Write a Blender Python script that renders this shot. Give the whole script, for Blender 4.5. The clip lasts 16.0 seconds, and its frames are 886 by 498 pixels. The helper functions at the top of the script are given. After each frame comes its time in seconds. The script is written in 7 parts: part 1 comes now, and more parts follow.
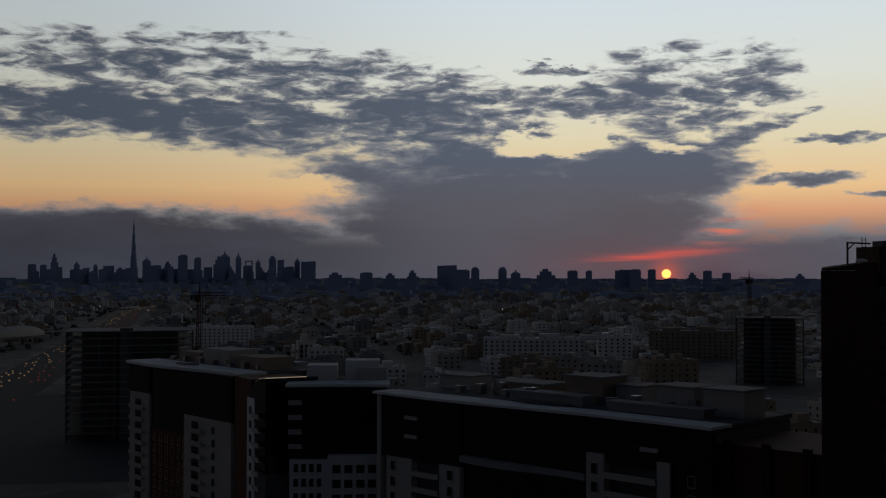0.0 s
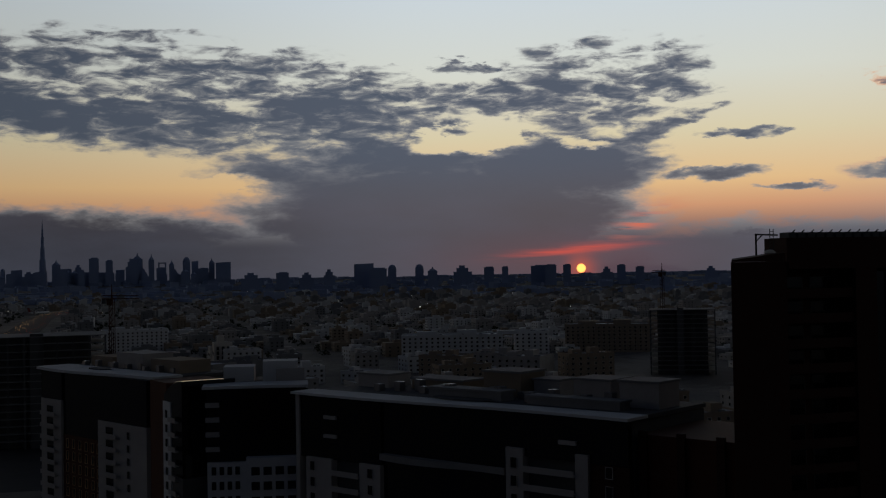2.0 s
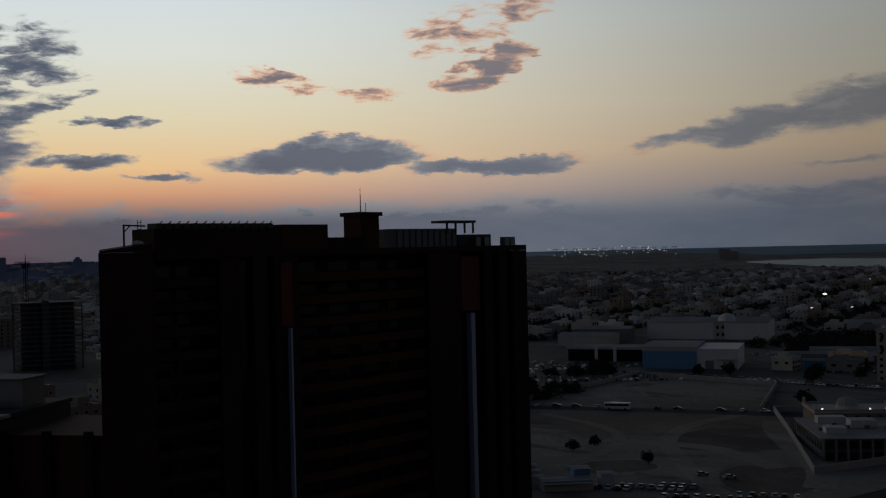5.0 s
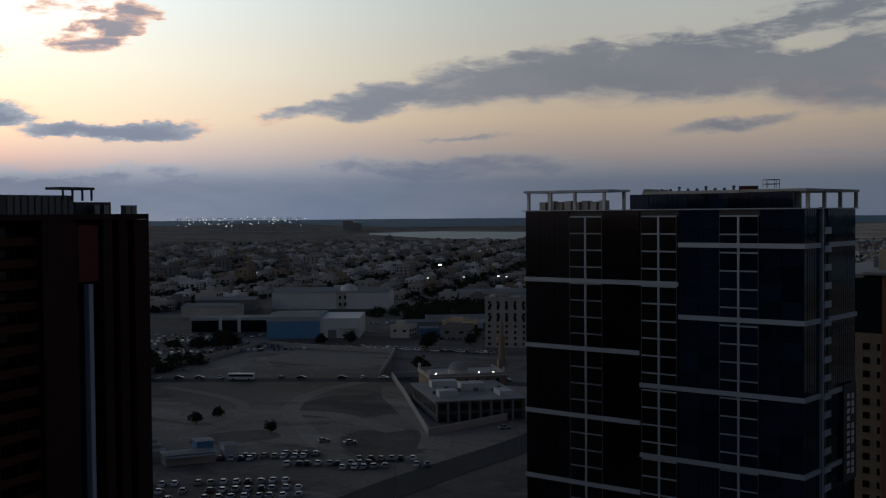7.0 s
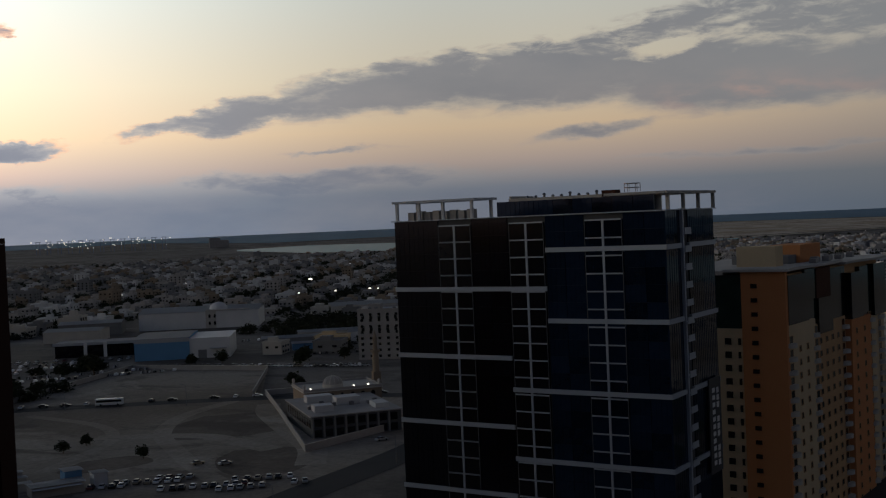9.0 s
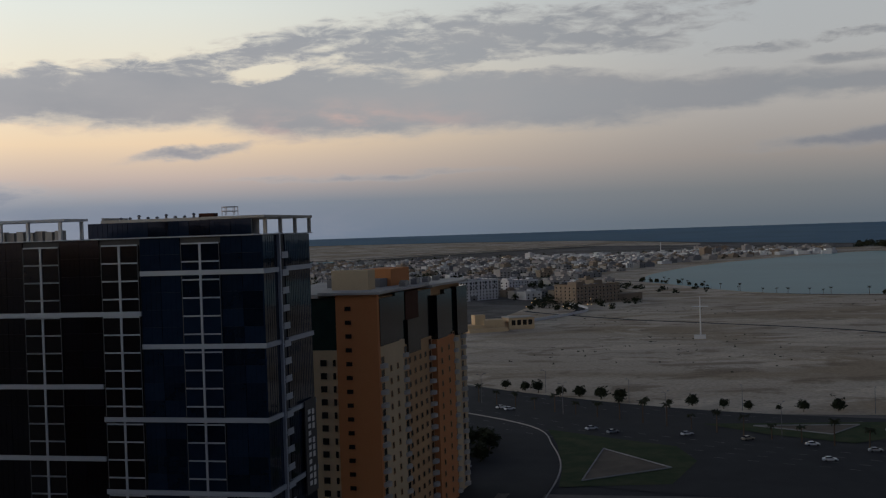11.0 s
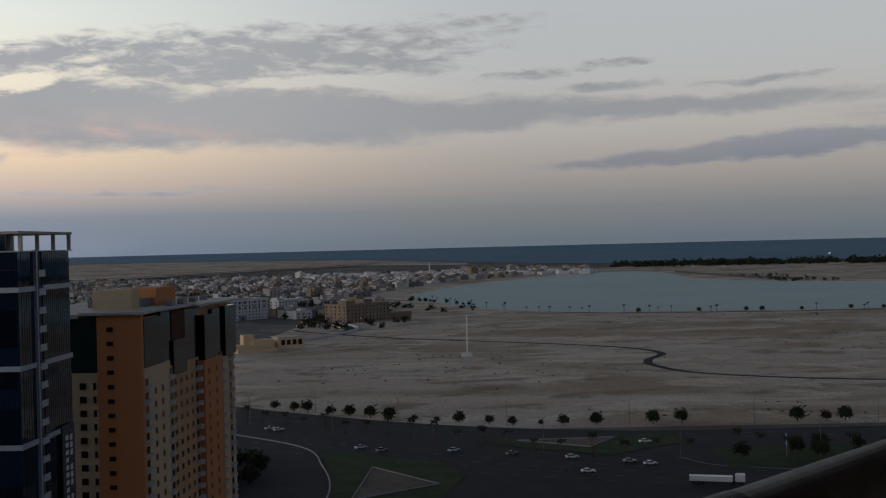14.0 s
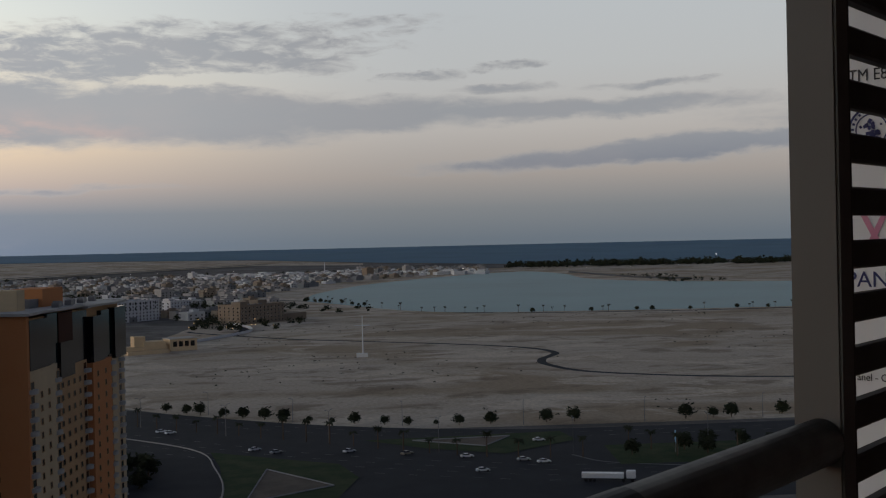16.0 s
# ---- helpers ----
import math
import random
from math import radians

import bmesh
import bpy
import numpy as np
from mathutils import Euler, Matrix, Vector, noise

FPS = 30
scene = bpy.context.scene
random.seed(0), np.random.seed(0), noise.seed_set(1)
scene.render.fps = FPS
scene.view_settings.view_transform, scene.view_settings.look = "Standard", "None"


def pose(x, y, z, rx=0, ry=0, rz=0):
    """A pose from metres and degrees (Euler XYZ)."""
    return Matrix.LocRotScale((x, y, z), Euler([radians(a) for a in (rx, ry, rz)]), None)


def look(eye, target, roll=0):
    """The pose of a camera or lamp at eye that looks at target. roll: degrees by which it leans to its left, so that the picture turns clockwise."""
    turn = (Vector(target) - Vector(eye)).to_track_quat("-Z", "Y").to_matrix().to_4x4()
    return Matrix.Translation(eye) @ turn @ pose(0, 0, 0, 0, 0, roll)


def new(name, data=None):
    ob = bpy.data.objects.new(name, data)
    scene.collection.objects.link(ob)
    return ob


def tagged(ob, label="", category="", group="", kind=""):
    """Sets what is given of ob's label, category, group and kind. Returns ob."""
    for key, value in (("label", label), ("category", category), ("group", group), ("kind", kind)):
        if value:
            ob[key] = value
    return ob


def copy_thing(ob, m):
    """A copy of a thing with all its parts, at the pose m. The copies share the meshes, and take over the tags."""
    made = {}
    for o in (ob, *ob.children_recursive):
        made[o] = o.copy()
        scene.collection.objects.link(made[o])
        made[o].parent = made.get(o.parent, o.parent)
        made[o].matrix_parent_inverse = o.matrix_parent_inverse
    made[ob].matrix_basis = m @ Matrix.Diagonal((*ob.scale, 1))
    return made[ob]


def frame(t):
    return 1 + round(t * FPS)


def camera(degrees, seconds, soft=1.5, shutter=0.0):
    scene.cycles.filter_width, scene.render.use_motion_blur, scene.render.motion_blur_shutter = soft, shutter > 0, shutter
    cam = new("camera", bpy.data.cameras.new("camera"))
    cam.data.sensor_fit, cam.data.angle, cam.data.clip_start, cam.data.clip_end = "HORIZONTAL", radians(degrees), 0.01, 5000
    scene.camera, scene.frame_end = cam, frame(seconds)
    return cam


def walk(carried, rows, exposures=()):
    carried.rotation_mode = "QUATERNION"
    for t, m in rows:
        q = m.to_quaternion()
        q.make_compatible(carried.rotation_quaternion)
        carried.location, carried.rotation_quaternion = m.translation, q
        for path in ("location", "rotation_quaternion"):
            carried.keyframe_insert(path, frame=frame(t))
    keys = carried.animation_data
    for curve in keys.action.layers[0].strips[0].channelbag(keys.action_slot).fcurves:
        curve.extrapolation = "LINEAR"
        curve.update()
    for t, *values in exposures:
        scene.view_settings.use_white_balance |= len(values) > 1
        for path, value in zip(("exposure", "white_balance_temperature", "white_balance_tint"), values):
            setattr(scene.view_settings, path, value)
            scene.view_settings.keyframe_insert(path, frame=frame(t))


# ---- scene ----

# ---- camera: a hand-held phone turning on a balcony, 75 m above the ground ----
EYE = (0.0, 0.0, 75.0)
cam = camera(41.99, 16.0, soft=1.2)


def facing(yaw, pitch, roll):
    """Pose of the phone: heading clockwise from +y, tilt and lean in degrees."""
    a, p = radians(yaw), radians(pitch)
    way = (math.sin(a) * math.cos(p), math.cos(a) * math.cos(p), math.sin(p))
    return look(EYE, tuple(e + 100 * w for e, w in zip(EYE, way)), -roll)


EXPOSURES = [(0.0, -2.36, 6480, 10), (1.5, -2.42, 6480, 10), (3.0, -2.54, 6560, 10), (4.2, -2.42, 6450, 10), (6.5, -1.95, 6180, 10), (7.0, -1.54, 6050, 10), (7.5, -1.46, 6200, 10), (8.0, -1.47, 6550, 10), (8.5, -1.46, 6650, 10), (9.0, -1.38, 6650, 10), (9.7, -1.10, 6500, 10), (11.8, -0.68, 6540, 10), (13.0, -0.65, 6560, 10), (16.0, -0.57, 6560, 10)]
TURN = (
    (0.0, 0.000, 1.221, -0.051),
    (0.5, 0.511, 2.070, -0.202),
    (1.0, 1.085, 1.714, 0.148),
    (1.5, 2.293, 0.981, 0.664),
    (2.0, 4.139, 1.069, 0.998),
    (2.5, 9.146, 1.548, 0.863),
    (3.0, 13.547, 1.733, 0.929),
    (3.5, 18.303, 1.344, 0.899),
    (4.0, 25.555, 0.953, 1.089),
    (4.2, 28.326, 0.705, 1.147),
    (6.3, 42.874, -1.263, 1.329),
    (6.5, 45.462, -1.556, 1.146),
    (7.0, 53.160, -1.782, 0.486),
    (7.5, 57.052, -1.711, 1.372),
    (8.0, 56.374, -1.497, 2.020),
    (8.5, 56.527, -1.104, 2.046),
    (9.0, 59.615, -1.376, 2.472),
    (9.5, 66.290, -1.297, 2.083),
    (9.7, 68.286, -1.144, 2.084),
    (11.8, 85.131, -0.513, 1.400),
    (12.0, 86.425, -0.309, 1.272),
    (12.5, 89.449, -0.343, 0.933),
    (13.0, 90.042, -0.183, 0.999),
    (13.5, 90.355, -0.159, 1.167),
    (14.0, 90.804, -0.317, 1.418),
    (14.5, 92.598, -0.349, 1.789),
    (15.0, 94.381, -0.457, 1.854),
    (15.5, 95.460, -0.553, 1.573),
    (16.0, 95.979, -0.420, 1.305),
)
walk(cam, [(t, facing(y, p, r)) for t, y, p, r in TURN], EXPOSURES)

# ---- world: sunset sky with broken cloud ----


def lin(r, g, b, a=1.0):
    """Linear colour from 0-255 display values."""
    f = lambda c: c / 12.92 if c <= 0.04045 else ((c + 0.055) / 1.055) ** 2.4
    return (f(r / 255), f(g / 255), f(b / 255), a)


class Net:
    """Short hand for building node trees."""

    def __init__(self, tree):
        self.t = tree
        tree.nodes.clear()

    def n(self, kind, **props):
        node = self.t.nodes.new(kind)
        for k, v in props.items():
            setattr(node, k, v)
        return node

    def put(self, sock, v):
        if isinstance(v, bpy.types.NodeSocket):
            self.t.links.new(v, sock)
        else:
            sock.default_value = v

    def m(self, op, a, b=0.0, c=0.0, clamp=False):
        node = self.n("ShaderNodeMath", operation=op, use_clamp=clamp)
        for s, v in zip(node.inputs, (a, b, c)):
            self.put(s, v)
        return node.outputs[0]

    def ramp01(self, v, lo, hi):
        node = self.n("ShaderNodeMapRange", interpolation_type="SMOOTHSTEP")
        for s, x in zip(node.inputs, (v, lo, hi, 0.0, 1.0)):
            self.put(s, x)
        return node.outputs[0]

    def mix(self, f, a, b, how="MIX"):
        node = self.n("ShaderNodeMix", data_type="RGBA", blend_type=how)
        self.put(node.inputs[0], f), self.put(node.inputs[6], a), self.put(node.inputs[7], b)
        return node.outputs[2]

    def colours(self, v, stops, mode="LINEAR"):
        node = self.n("ShaderNodeValToRGB")
        r = node.color_ramp
        r.interpolation = mode
        while len(r.elements) < len(stops):
            r.elements.new(0.5)
        for e, (p, c) in zip(r.elements, stops):
            e.position, e.color = p, c
        self.put(node.inputs[0], v)
        return node.outputs[0]

    def xyz(self, x, y, z):
        node = self.n("ShaderNodeCombineXYZ")
        for s, v in zip(node.inputs, (x, y, z)):
            self.put(s, v)
        return node.outputs[0]

    def noise(self, vec, scale, detail=4.0, rough=0.55, out=0, warp=0.0):
        node = self.n("ShaderNodeTexNoise")
        self.put(node.inputs["Vector"], vec)
        for k, v in (("Scale", scale), ("Detail", detail), ("Roughness", rough), ("Distortion", warp)):
            self.put(node.inputs[k], v)
        return node.outputs[out]


SUN_AZ, SUN_EL = 10.95, 0.0
# cloud banks: azimuth, elevation, half width, half height (degrees), rise per degree, weight
CLOUDS = (
    (4.0, 2.4, 12.5, 4.0, 0.0, 1.9), (10.0, 5.0, 6.8, 2.2, 0.05, 1.6), (-14, 7.5, 15, 1.8, -0.05, 1.3), (-12, 9.5, 15, 2.5, -0.02, 0.85), (3, 5.6, 9, 1.7, 0.0, 1.3), (6.5, 8.4, 6.0, 1.1, 0.0, 0.95), (0, 9.6, 5, 0.9, -0.1, 0.65),
    (-1, 7.9, 7.5, 2.4, -0.12, 1.2), (-3, 4.9, 7, 1.3, -0.06, 1.1), (11.5, 8.6, 6.8, 3.0, 0.1, 0.9), (14.6, 6.5, 4.2, 0.8, 0.3, 0.9),
    (-16, 1.4, 18, 2.2, 0.0, 1.6), (19.4, 6.4, 2.2, 0.32, 0.05, 1.1), (17.6, 4.6, 2.6, 0.42, 0.08, 1.1), (21.2, 3.7, 2.4, 0.26, -0.05, 0.9),
    (20, 0.9, 8, 1.5, 0.0, 1.4), (5.4, 10.0, 2.4, 0.3, 0.0, 0.75),
    (29, 4.6, 6.3, 0.95, 0.03, 1.5), (30.5, 5.3, 3.8, 0.6, 0.0, 1.1), (37, 4.1, 6.2, 0.62, 0.0, 1.3), (34, 0.8, 24, 1.8, 0.0, 1.5),
    (27, 8.2, 4.2, 0.5, -0.18, 0.8), (31.8, 7.7, 1.8, 0.3, 0.0, 0.75), (37, 8.9, 3.0, 0.9, 0.35, 1.3), (36.6, 10.8, 4.2, 1.5, 0.2, 0.66),
    (50, 5.5, 7.0, 0.85, 0.16, 1.3), (58, 6.7, 8.5, 1.6, 0.13, 1.5), (66, 7.0, 9, 2.1, 0.05, 1.6), (74, 6.5, 9.5, 2.4, -0.02, 1.6),
    (83, 6.3, 12, 1.9, -0.02, 1.6), (92, 6.2, 12, 1.1, 0.03, 1.4), (102, 6.3, 14, 0.62, 0.03, 1.3), (107, 4.2, 15, 0.8, 0.06, 1.5),
    (120, 5.6, 14, 1.2, 0.0, 0.9), (77, 9.3, 13, 1.5, 0.09, 1.1), (87, 10.2, 12, 0.85, 0.06, 0.85), (82, 9.0, 14, 1.6, 0.03, 1.2),
    (99.5, 8.6, 3.0, 0.32, 0.05, 1.0), (99, 7.5, 3.4, 0.34, 0.0, 1.0), (106, 7.4, 4, 0.34, 0.02, 1.0), (94.5, 8.1, 3, 0.4, 0.05, 0.9),
    (68, 4.1, 5.5, 0.4, 0.1, 1.0), (55, 3.75, 3.4, 0.26, 0.0, 0.9), (76, 2.8, 10, 0.28, 0.0, 0.8), (54, 2.1, 13, 0.9, 0.0, 1.1), (58, 0.6, 24, 1.8, 0.0, 1.0),
)
world = bpy.data.worlds.new("sky")
scene.world = world
world.use_nodes = True
W = Net(world.node_tree)
split = W.n("ShaderNodeSeparateXYZ")
W.put(split.inputs[0], W.n("ShaderNodeTexCoord").outputs["Generated"])
az = W.m("MULTIPLY", W.m("ARCTAN2", split.outputs[0], split.outputs[1]), 57.2958)
el = W.m("MULTIPLY", W.m("ARCSINE", split.outputs[2]), 57.2958)
e01 = W.m("DIVIDE", el, 45.0, clamp=True)


def stops(*rows):
    return [(e / 45, lin(*c)) for e, c in rows]


west = W.colours(e01, stops((0, (70, 72, 84)), (1.2, (86, 84, 94)), (2.1, (150, 116, 104)), (3.0, (206, 152, 116)), (4.2, (226, 188, 138)), (6.5, (218, 206, 172)), (9.5, (214, 217, 207)), (13.5, (204, 215, 222)), (20, (104, 112, 124)), (30, (48, 56, 72)), (45, (36, 46, 64))))
north = W.colours(e01, stops((0, (114, 127, 147)), (1.6, (126, 135, 148)), (2.9, (188, 172, 164)), (4.6, (228, 203, 172)), (7, (229, 217, 193)), (11, (218, 222, 215)), (15, (198, 208, 213)), (21, (104, 111, 122)), (30, (48, 56, 72)), (45, (36, 46, 64))))
neast = W.colours(e01, stops((0, (114, 125, 136)), (1.6, (138, 142, 146)), (3.2, (174, 167, 162)), (5.5, (196, 192, 188)), (8.5, (200, 203, 204)), (13, (200, 207, 212)), (19, (124, 131, 141)), (30, (62, 70, 86)), (45, (42, 52, 70))))
east = W.colours(e01, stops((0, (30, 36, 50)), (8, (36, 42, 58)), (20, (42, 50, 66)), (45, (42, 50, 68))))
sky = W.mix(W.ramp01(az, 18, 46), west, north)
sky = W.mix(W.ramp01(az, 66, 96), sky, neast)
sky = W.mix(W.ramp01(az, 160, 215), sky, east)
sky = W.mix(W.ramp01(W.m("MULTIPLY", az, -1), 48, 112), sky, east)

# ragged outlines: the directions are stirred before the banks are laid out
stir = W.n("ShaderNodeSeparateXYZ")
W.put(stir.inputs[0], W.noise(W.xyz(W.m("MULTIPLY", az, 0.42), W.m("MULTIPLY", el, 1.1), 3.0), 0.55, 5.0, 0.62, 1))
sa = W.m("ADD", az, W.m("MULTIPLY", W.m("SUBTRACT", stir.outputs[0], 0.5), W.m("MULTIPLY_ADD", W.ramp01(az, 44, 62), -2.5, 7.0)))
se = W.m("ADD", el, W.m("MULTIPLY", W.m("SUBTRACT", stir.outputs[1], 0.5), W.m("MULTIPLY_ADD", W.ramp01(az, 44, 62), -1.3, 2.6)))
bank = 0.0
for a, e, wa, we, rise, weight in CLOUDS:
    da = W.m("SUBTRACT", sa, a)
    de = W.m("DIVIDE", W.m("SUBTRACT", se, W.m("MULTIPLY_ADD", da, rise, e)), we)
    da = W.m("DIVIDE", da, wa)
    r2 = W.m("MULTIPLY_ADD", da, da, W.m("MULTIPLY", de, de))
    v = W.m("MULTIPLY", W.m("SUBTRACT", 1.0, r2), weight)
    bank = W.m("SMOOTH_MAX", bank, v, 0.15)
# clear windows inside the banks
for a, e, wa, we, rise, weight in ((5.0, 6.5, 3.0, 0.75, 0.08, 1.5), (11.2, 6.1, 2.2, 0.3, -0.1, 1.0), (-15, 4.6, 11, 0.75, -0.02, 1.3), (71.3, 7.9, 2.6, 0.5, 0.1, 1.3), (85, 8.0, 5.0, 0.35, 0.05, 0.8)):
    da = W.m("SUBTRACT", sa, a)
    de = W.m("DIVIDE", W.m("SUBTRACT", se, W.m("MULTIPLY_ADD", da, rise, e)), we)
    da = W.m("DIVIDE", da, wa)
    r2 = W.m("MULTIPLY_ADD", da, da, W.m("MULTIPLY", de, de))
    bank = W.m("SUBTRACT", bank, W.m("MULTIPLY", W.m("SUBTRACT", 1.0, r2, clamp=True), weight))
fleck = W.noise(W.xyz(W.m("MULTIPLY", az, 0.44), W.m("MULTIPLY", el, 1.5), 8.0), 1.3, 8.0, 0.60, warp=0.4)
fluff = W.noise(W.xyz(W.m("MULTIPLY", az, 0.2), W.m("MULTIPLY", el, 0.6), 1.0), 0.8, 5.0, 0.55)
# the high cloud breaks up into flakes; the low banks stay whole
broken_west = W.m("MULTIPLY_ADD", W.ramp01(el, 3.8, 8.5), 3.2, 0.6)
broken_north = W.m("MULTIPLY_ADD", W.ramp01(el, 6.6, 8.8), 2.2, 1.0)
broken = W.n("ShaderNodeMix", data_type="FLOAT")
for sock, v in zip(broken.inputs[:1] + broken.inputs[2:4], (W.ramp01(az, 38, 48), broken_west, broken_north)):
    W.put(sock, v)
dens = W.m("ADD", bank, W.m("MULTIPLY", W.m("SUBTRACT", fleck, 0.5), W.m("MULTIPLY", W.ramp01(bank, 0.02, 0.35), broken.outputs[0])))
cover = W.mix(W.ramp01(az, 40, 56), W.ramp01(dens, 0.14, 0.86), W.m("MULTIPLY", W.ramp01(dens, 0.08, 1.15), 0.88))
thick = W.m("MAXIMUM", W.ramp01(dens, 0.32, 1.25), W.ramp01(el, 3.0, 1.2))
northness = W.ramp01(az, 15, 56)
low_deep = W.mix(northness, W.mix(W.ramp01(az, -12, 2), lin(60, 62, 71), lin(76, 78, 87)), lin(116, 126, 144))
high_deep = W.mix(W.ramp01(az, 66, 84), W.mix(northness, lin(75, 86, 103), lin(130, 136, 148)), lin(156, 161, 168))
deep = W.mix(W.ramp01(el, 2.4, 6.0), low_deep, high_deep)
pale = W.mix(northness, lin(152, 153, 155), lin(176, 176, 177))
cloud = W.mix(thick, pale, deep)
cloud = W.mix(W.m("MULTIPLY", W.m("SUBTRACT", fluff, 0.35, clamp=True), 0.9), cloud, W.mix(northness, lin(84, 90, 106), lin(168, 165, 168)))
# the underside of small clouds catches the low sun
rosy = W.m("MULTIPLY", W.ramp01(W.m("SUBTRACT", 0.62, W.m("ABSOLUTE", W.m("SUBTRACT", dens, 0.42))), 0.35, 0.6), W.m("MULTIPLY", W.ramp01(az, 20, 27), W.ramp01(W.m("MULTIPLY", az, -1), -90, -40)))
cloud = W.mix(W.m("MULTIPLY", W.m("MULTIPLY", rosy, W.ramp01(el, 2.8, 4.0)), W.m("MULTIPLY_ADD", W.ramp01(az, 40, 52), -0.5, 0.85)), cloud, lin(236, 176, 140))
peach = W.m("MULTIPLY", W.m("MULTIPLY", W.ramp01(az, 20, 25), W.ramp01(az, 46, 40)), W.ramp01(el, 6.6, 7.4))
cloud = W.mix(W.m("MULTIPLY", peach, W.m("MULTIPLY_ADD", thick, -0.75, 0.85)), cloud, lin(232, 172, 132))
lit = W.m("EXPONENT", W.m("MULTIPLY", W.m("ADD", W.m("POWER", W.m("DIVIDE", W.m("SUBTRACT", sa, 75.5), 4.0), 2.0), W.m("POWER", W.m("DIVIDE", W.m("SUBTRACT", se, 5.4), 0.7), 2.0)), -1.0))
cloud = W.mix(W.m("MULTIPLY", W.m("MULTIPLY", lit, W.ramp01(fluff, 0.42, 0.62)), 0.75), cloud, lin(224, 178, 164))
out = W.mix(W.m("MULTIPLY", cover, 0.98), sky, cloud)
# red glow and the sun itself, low in the haze
da = W.m("SUBTRACT", az, SUN_AZ)
de = W.m("SUBTRACT", el, SUN_EL)
glow = W.m("EXPONENT", W.m("MULTIPLY", W.m("ADD", W.m("POWER", W.m("DIVIDE", W.m("SUBTRACT", da, -0.3), 2.6), 2.0), W.m("POWER", W.m("DIVIDE", W.m("SUBTRACT", W.m("MULTIPLY_ADD", da, -0.08, el), 0.95), 0.22), 2.0)), -1.0))
blush = W.m("EXPONENT", W.m("MULTIPLY", W.m("ADD", W.m("POWER", W.m("DIVIDE", W.m("SUBTRACT", da, -1.0), 6.0), 2.0), W.m("POWER", W.m("DIVIDE", W.m("SUBTRACT", el, 0.4), 1.3), 2.0)), -1.0))
rim = W.m("EXPONENT", W.m("MULTIPLY", W.m("ADD", W.m("POWER", W.m("DIVIDE", W.m("SUBTRACT", W.m("MULTIPLY_ADD", el, -1.3, da), 0.1), 0.9), 2.0), W.m("POWER", W.m("DIVIDE", W.m("SUBTRACT", el, 2.3), 0.7), 2.0)), -1.0))
streak = W.noise(W.xyz(W.m("MULTIPLY", az, 0.22), W.m("MULTIPLY", el, 3.2), 5.0), 1.0, 4.0, 0.6)
out = W.mix(W.m("MULTIPLY", blush, 0.22), out, lin(128, 62, 62))
out = W.mix(W.m("MULTIPLY", glow, W.ramp01(streak, 0.3, 0.7)), out, lin(206, 84, 74))
out = W.mix(W.m("MULTIPLY", rim, W.ramp01(streak, 0.42, 0.62)), out, lin(206, 112, 92))
d2 = W.m("ADD", W.m("MULTIPLY", da, da), W.m("MULTIPLY", de, de))
halo = W.m("EXPONENT", W.m("MULTIPLY", d2, -2.6))
out = W.mix(W.m("MULTIPLY", halo, 0.45), out, lin(226, 92, 60))
disc = W.ramp01(W.m("SQRT", d2), 0.25, 0.18)
out = W.mix(disc, out, (2.6, 0.95, 0.22, 1))
# a little of the clear-air model in the mix, for the parts overhead
air = W.n("ShaderNodeTexSky", sky_type="NISHITA", sun_disc=False, sun_elevation=radians(1.0), sun_rotation=radians(SUN_AZ))
out = W.mix(0.0006, out, air.outputs[0], "ADD")
gain = W.n("ShaderNodeVectorMath", operation="SCALE")
# the sky toward the sunset is several times brighter than round to the sea
bright = W.m("MULTIPLY_ADD", W.ramp01(az, 20, 62), -3.55, W.m("MULTIPLY_ADD", W.ramp01(az, 60, 98), -0.62, 5.40))
bright = W.m("MULTIPLY", bright, W.m("MULTIPLY_ADD", W.ramp01(az, 6, -22), -0.30, 1.0))
W.put(gain.inputs[0], out), W.put(gain.inputs["Scale"], bright)
bg = W.n("ShaderNodeBackground")
W.put(bg.inputs[0], gain.outputs[0])
bg.inputs[1].default_value = 1.0
W.put(W.n("ShaderNodeOutputWorld").inputs[0], bg.outputs[0])

sun_data = bpy.data.lights.new("sun", "SUN")
sun_data.energy, sun_data.angle, sun_data.color = 0.25, radians(1.0), (1.0, 0.42, 0.22)
sun_lamp = new("sun", sun_data)
a, e = radians(SUN_AZ), radians(1.2)
sun_lamp.matrix_world = look((0, 0, 200), (-math.sin(a) * math.cos(e), -math.cos(a) * math.cos(e), 200 - math.sin(e)))


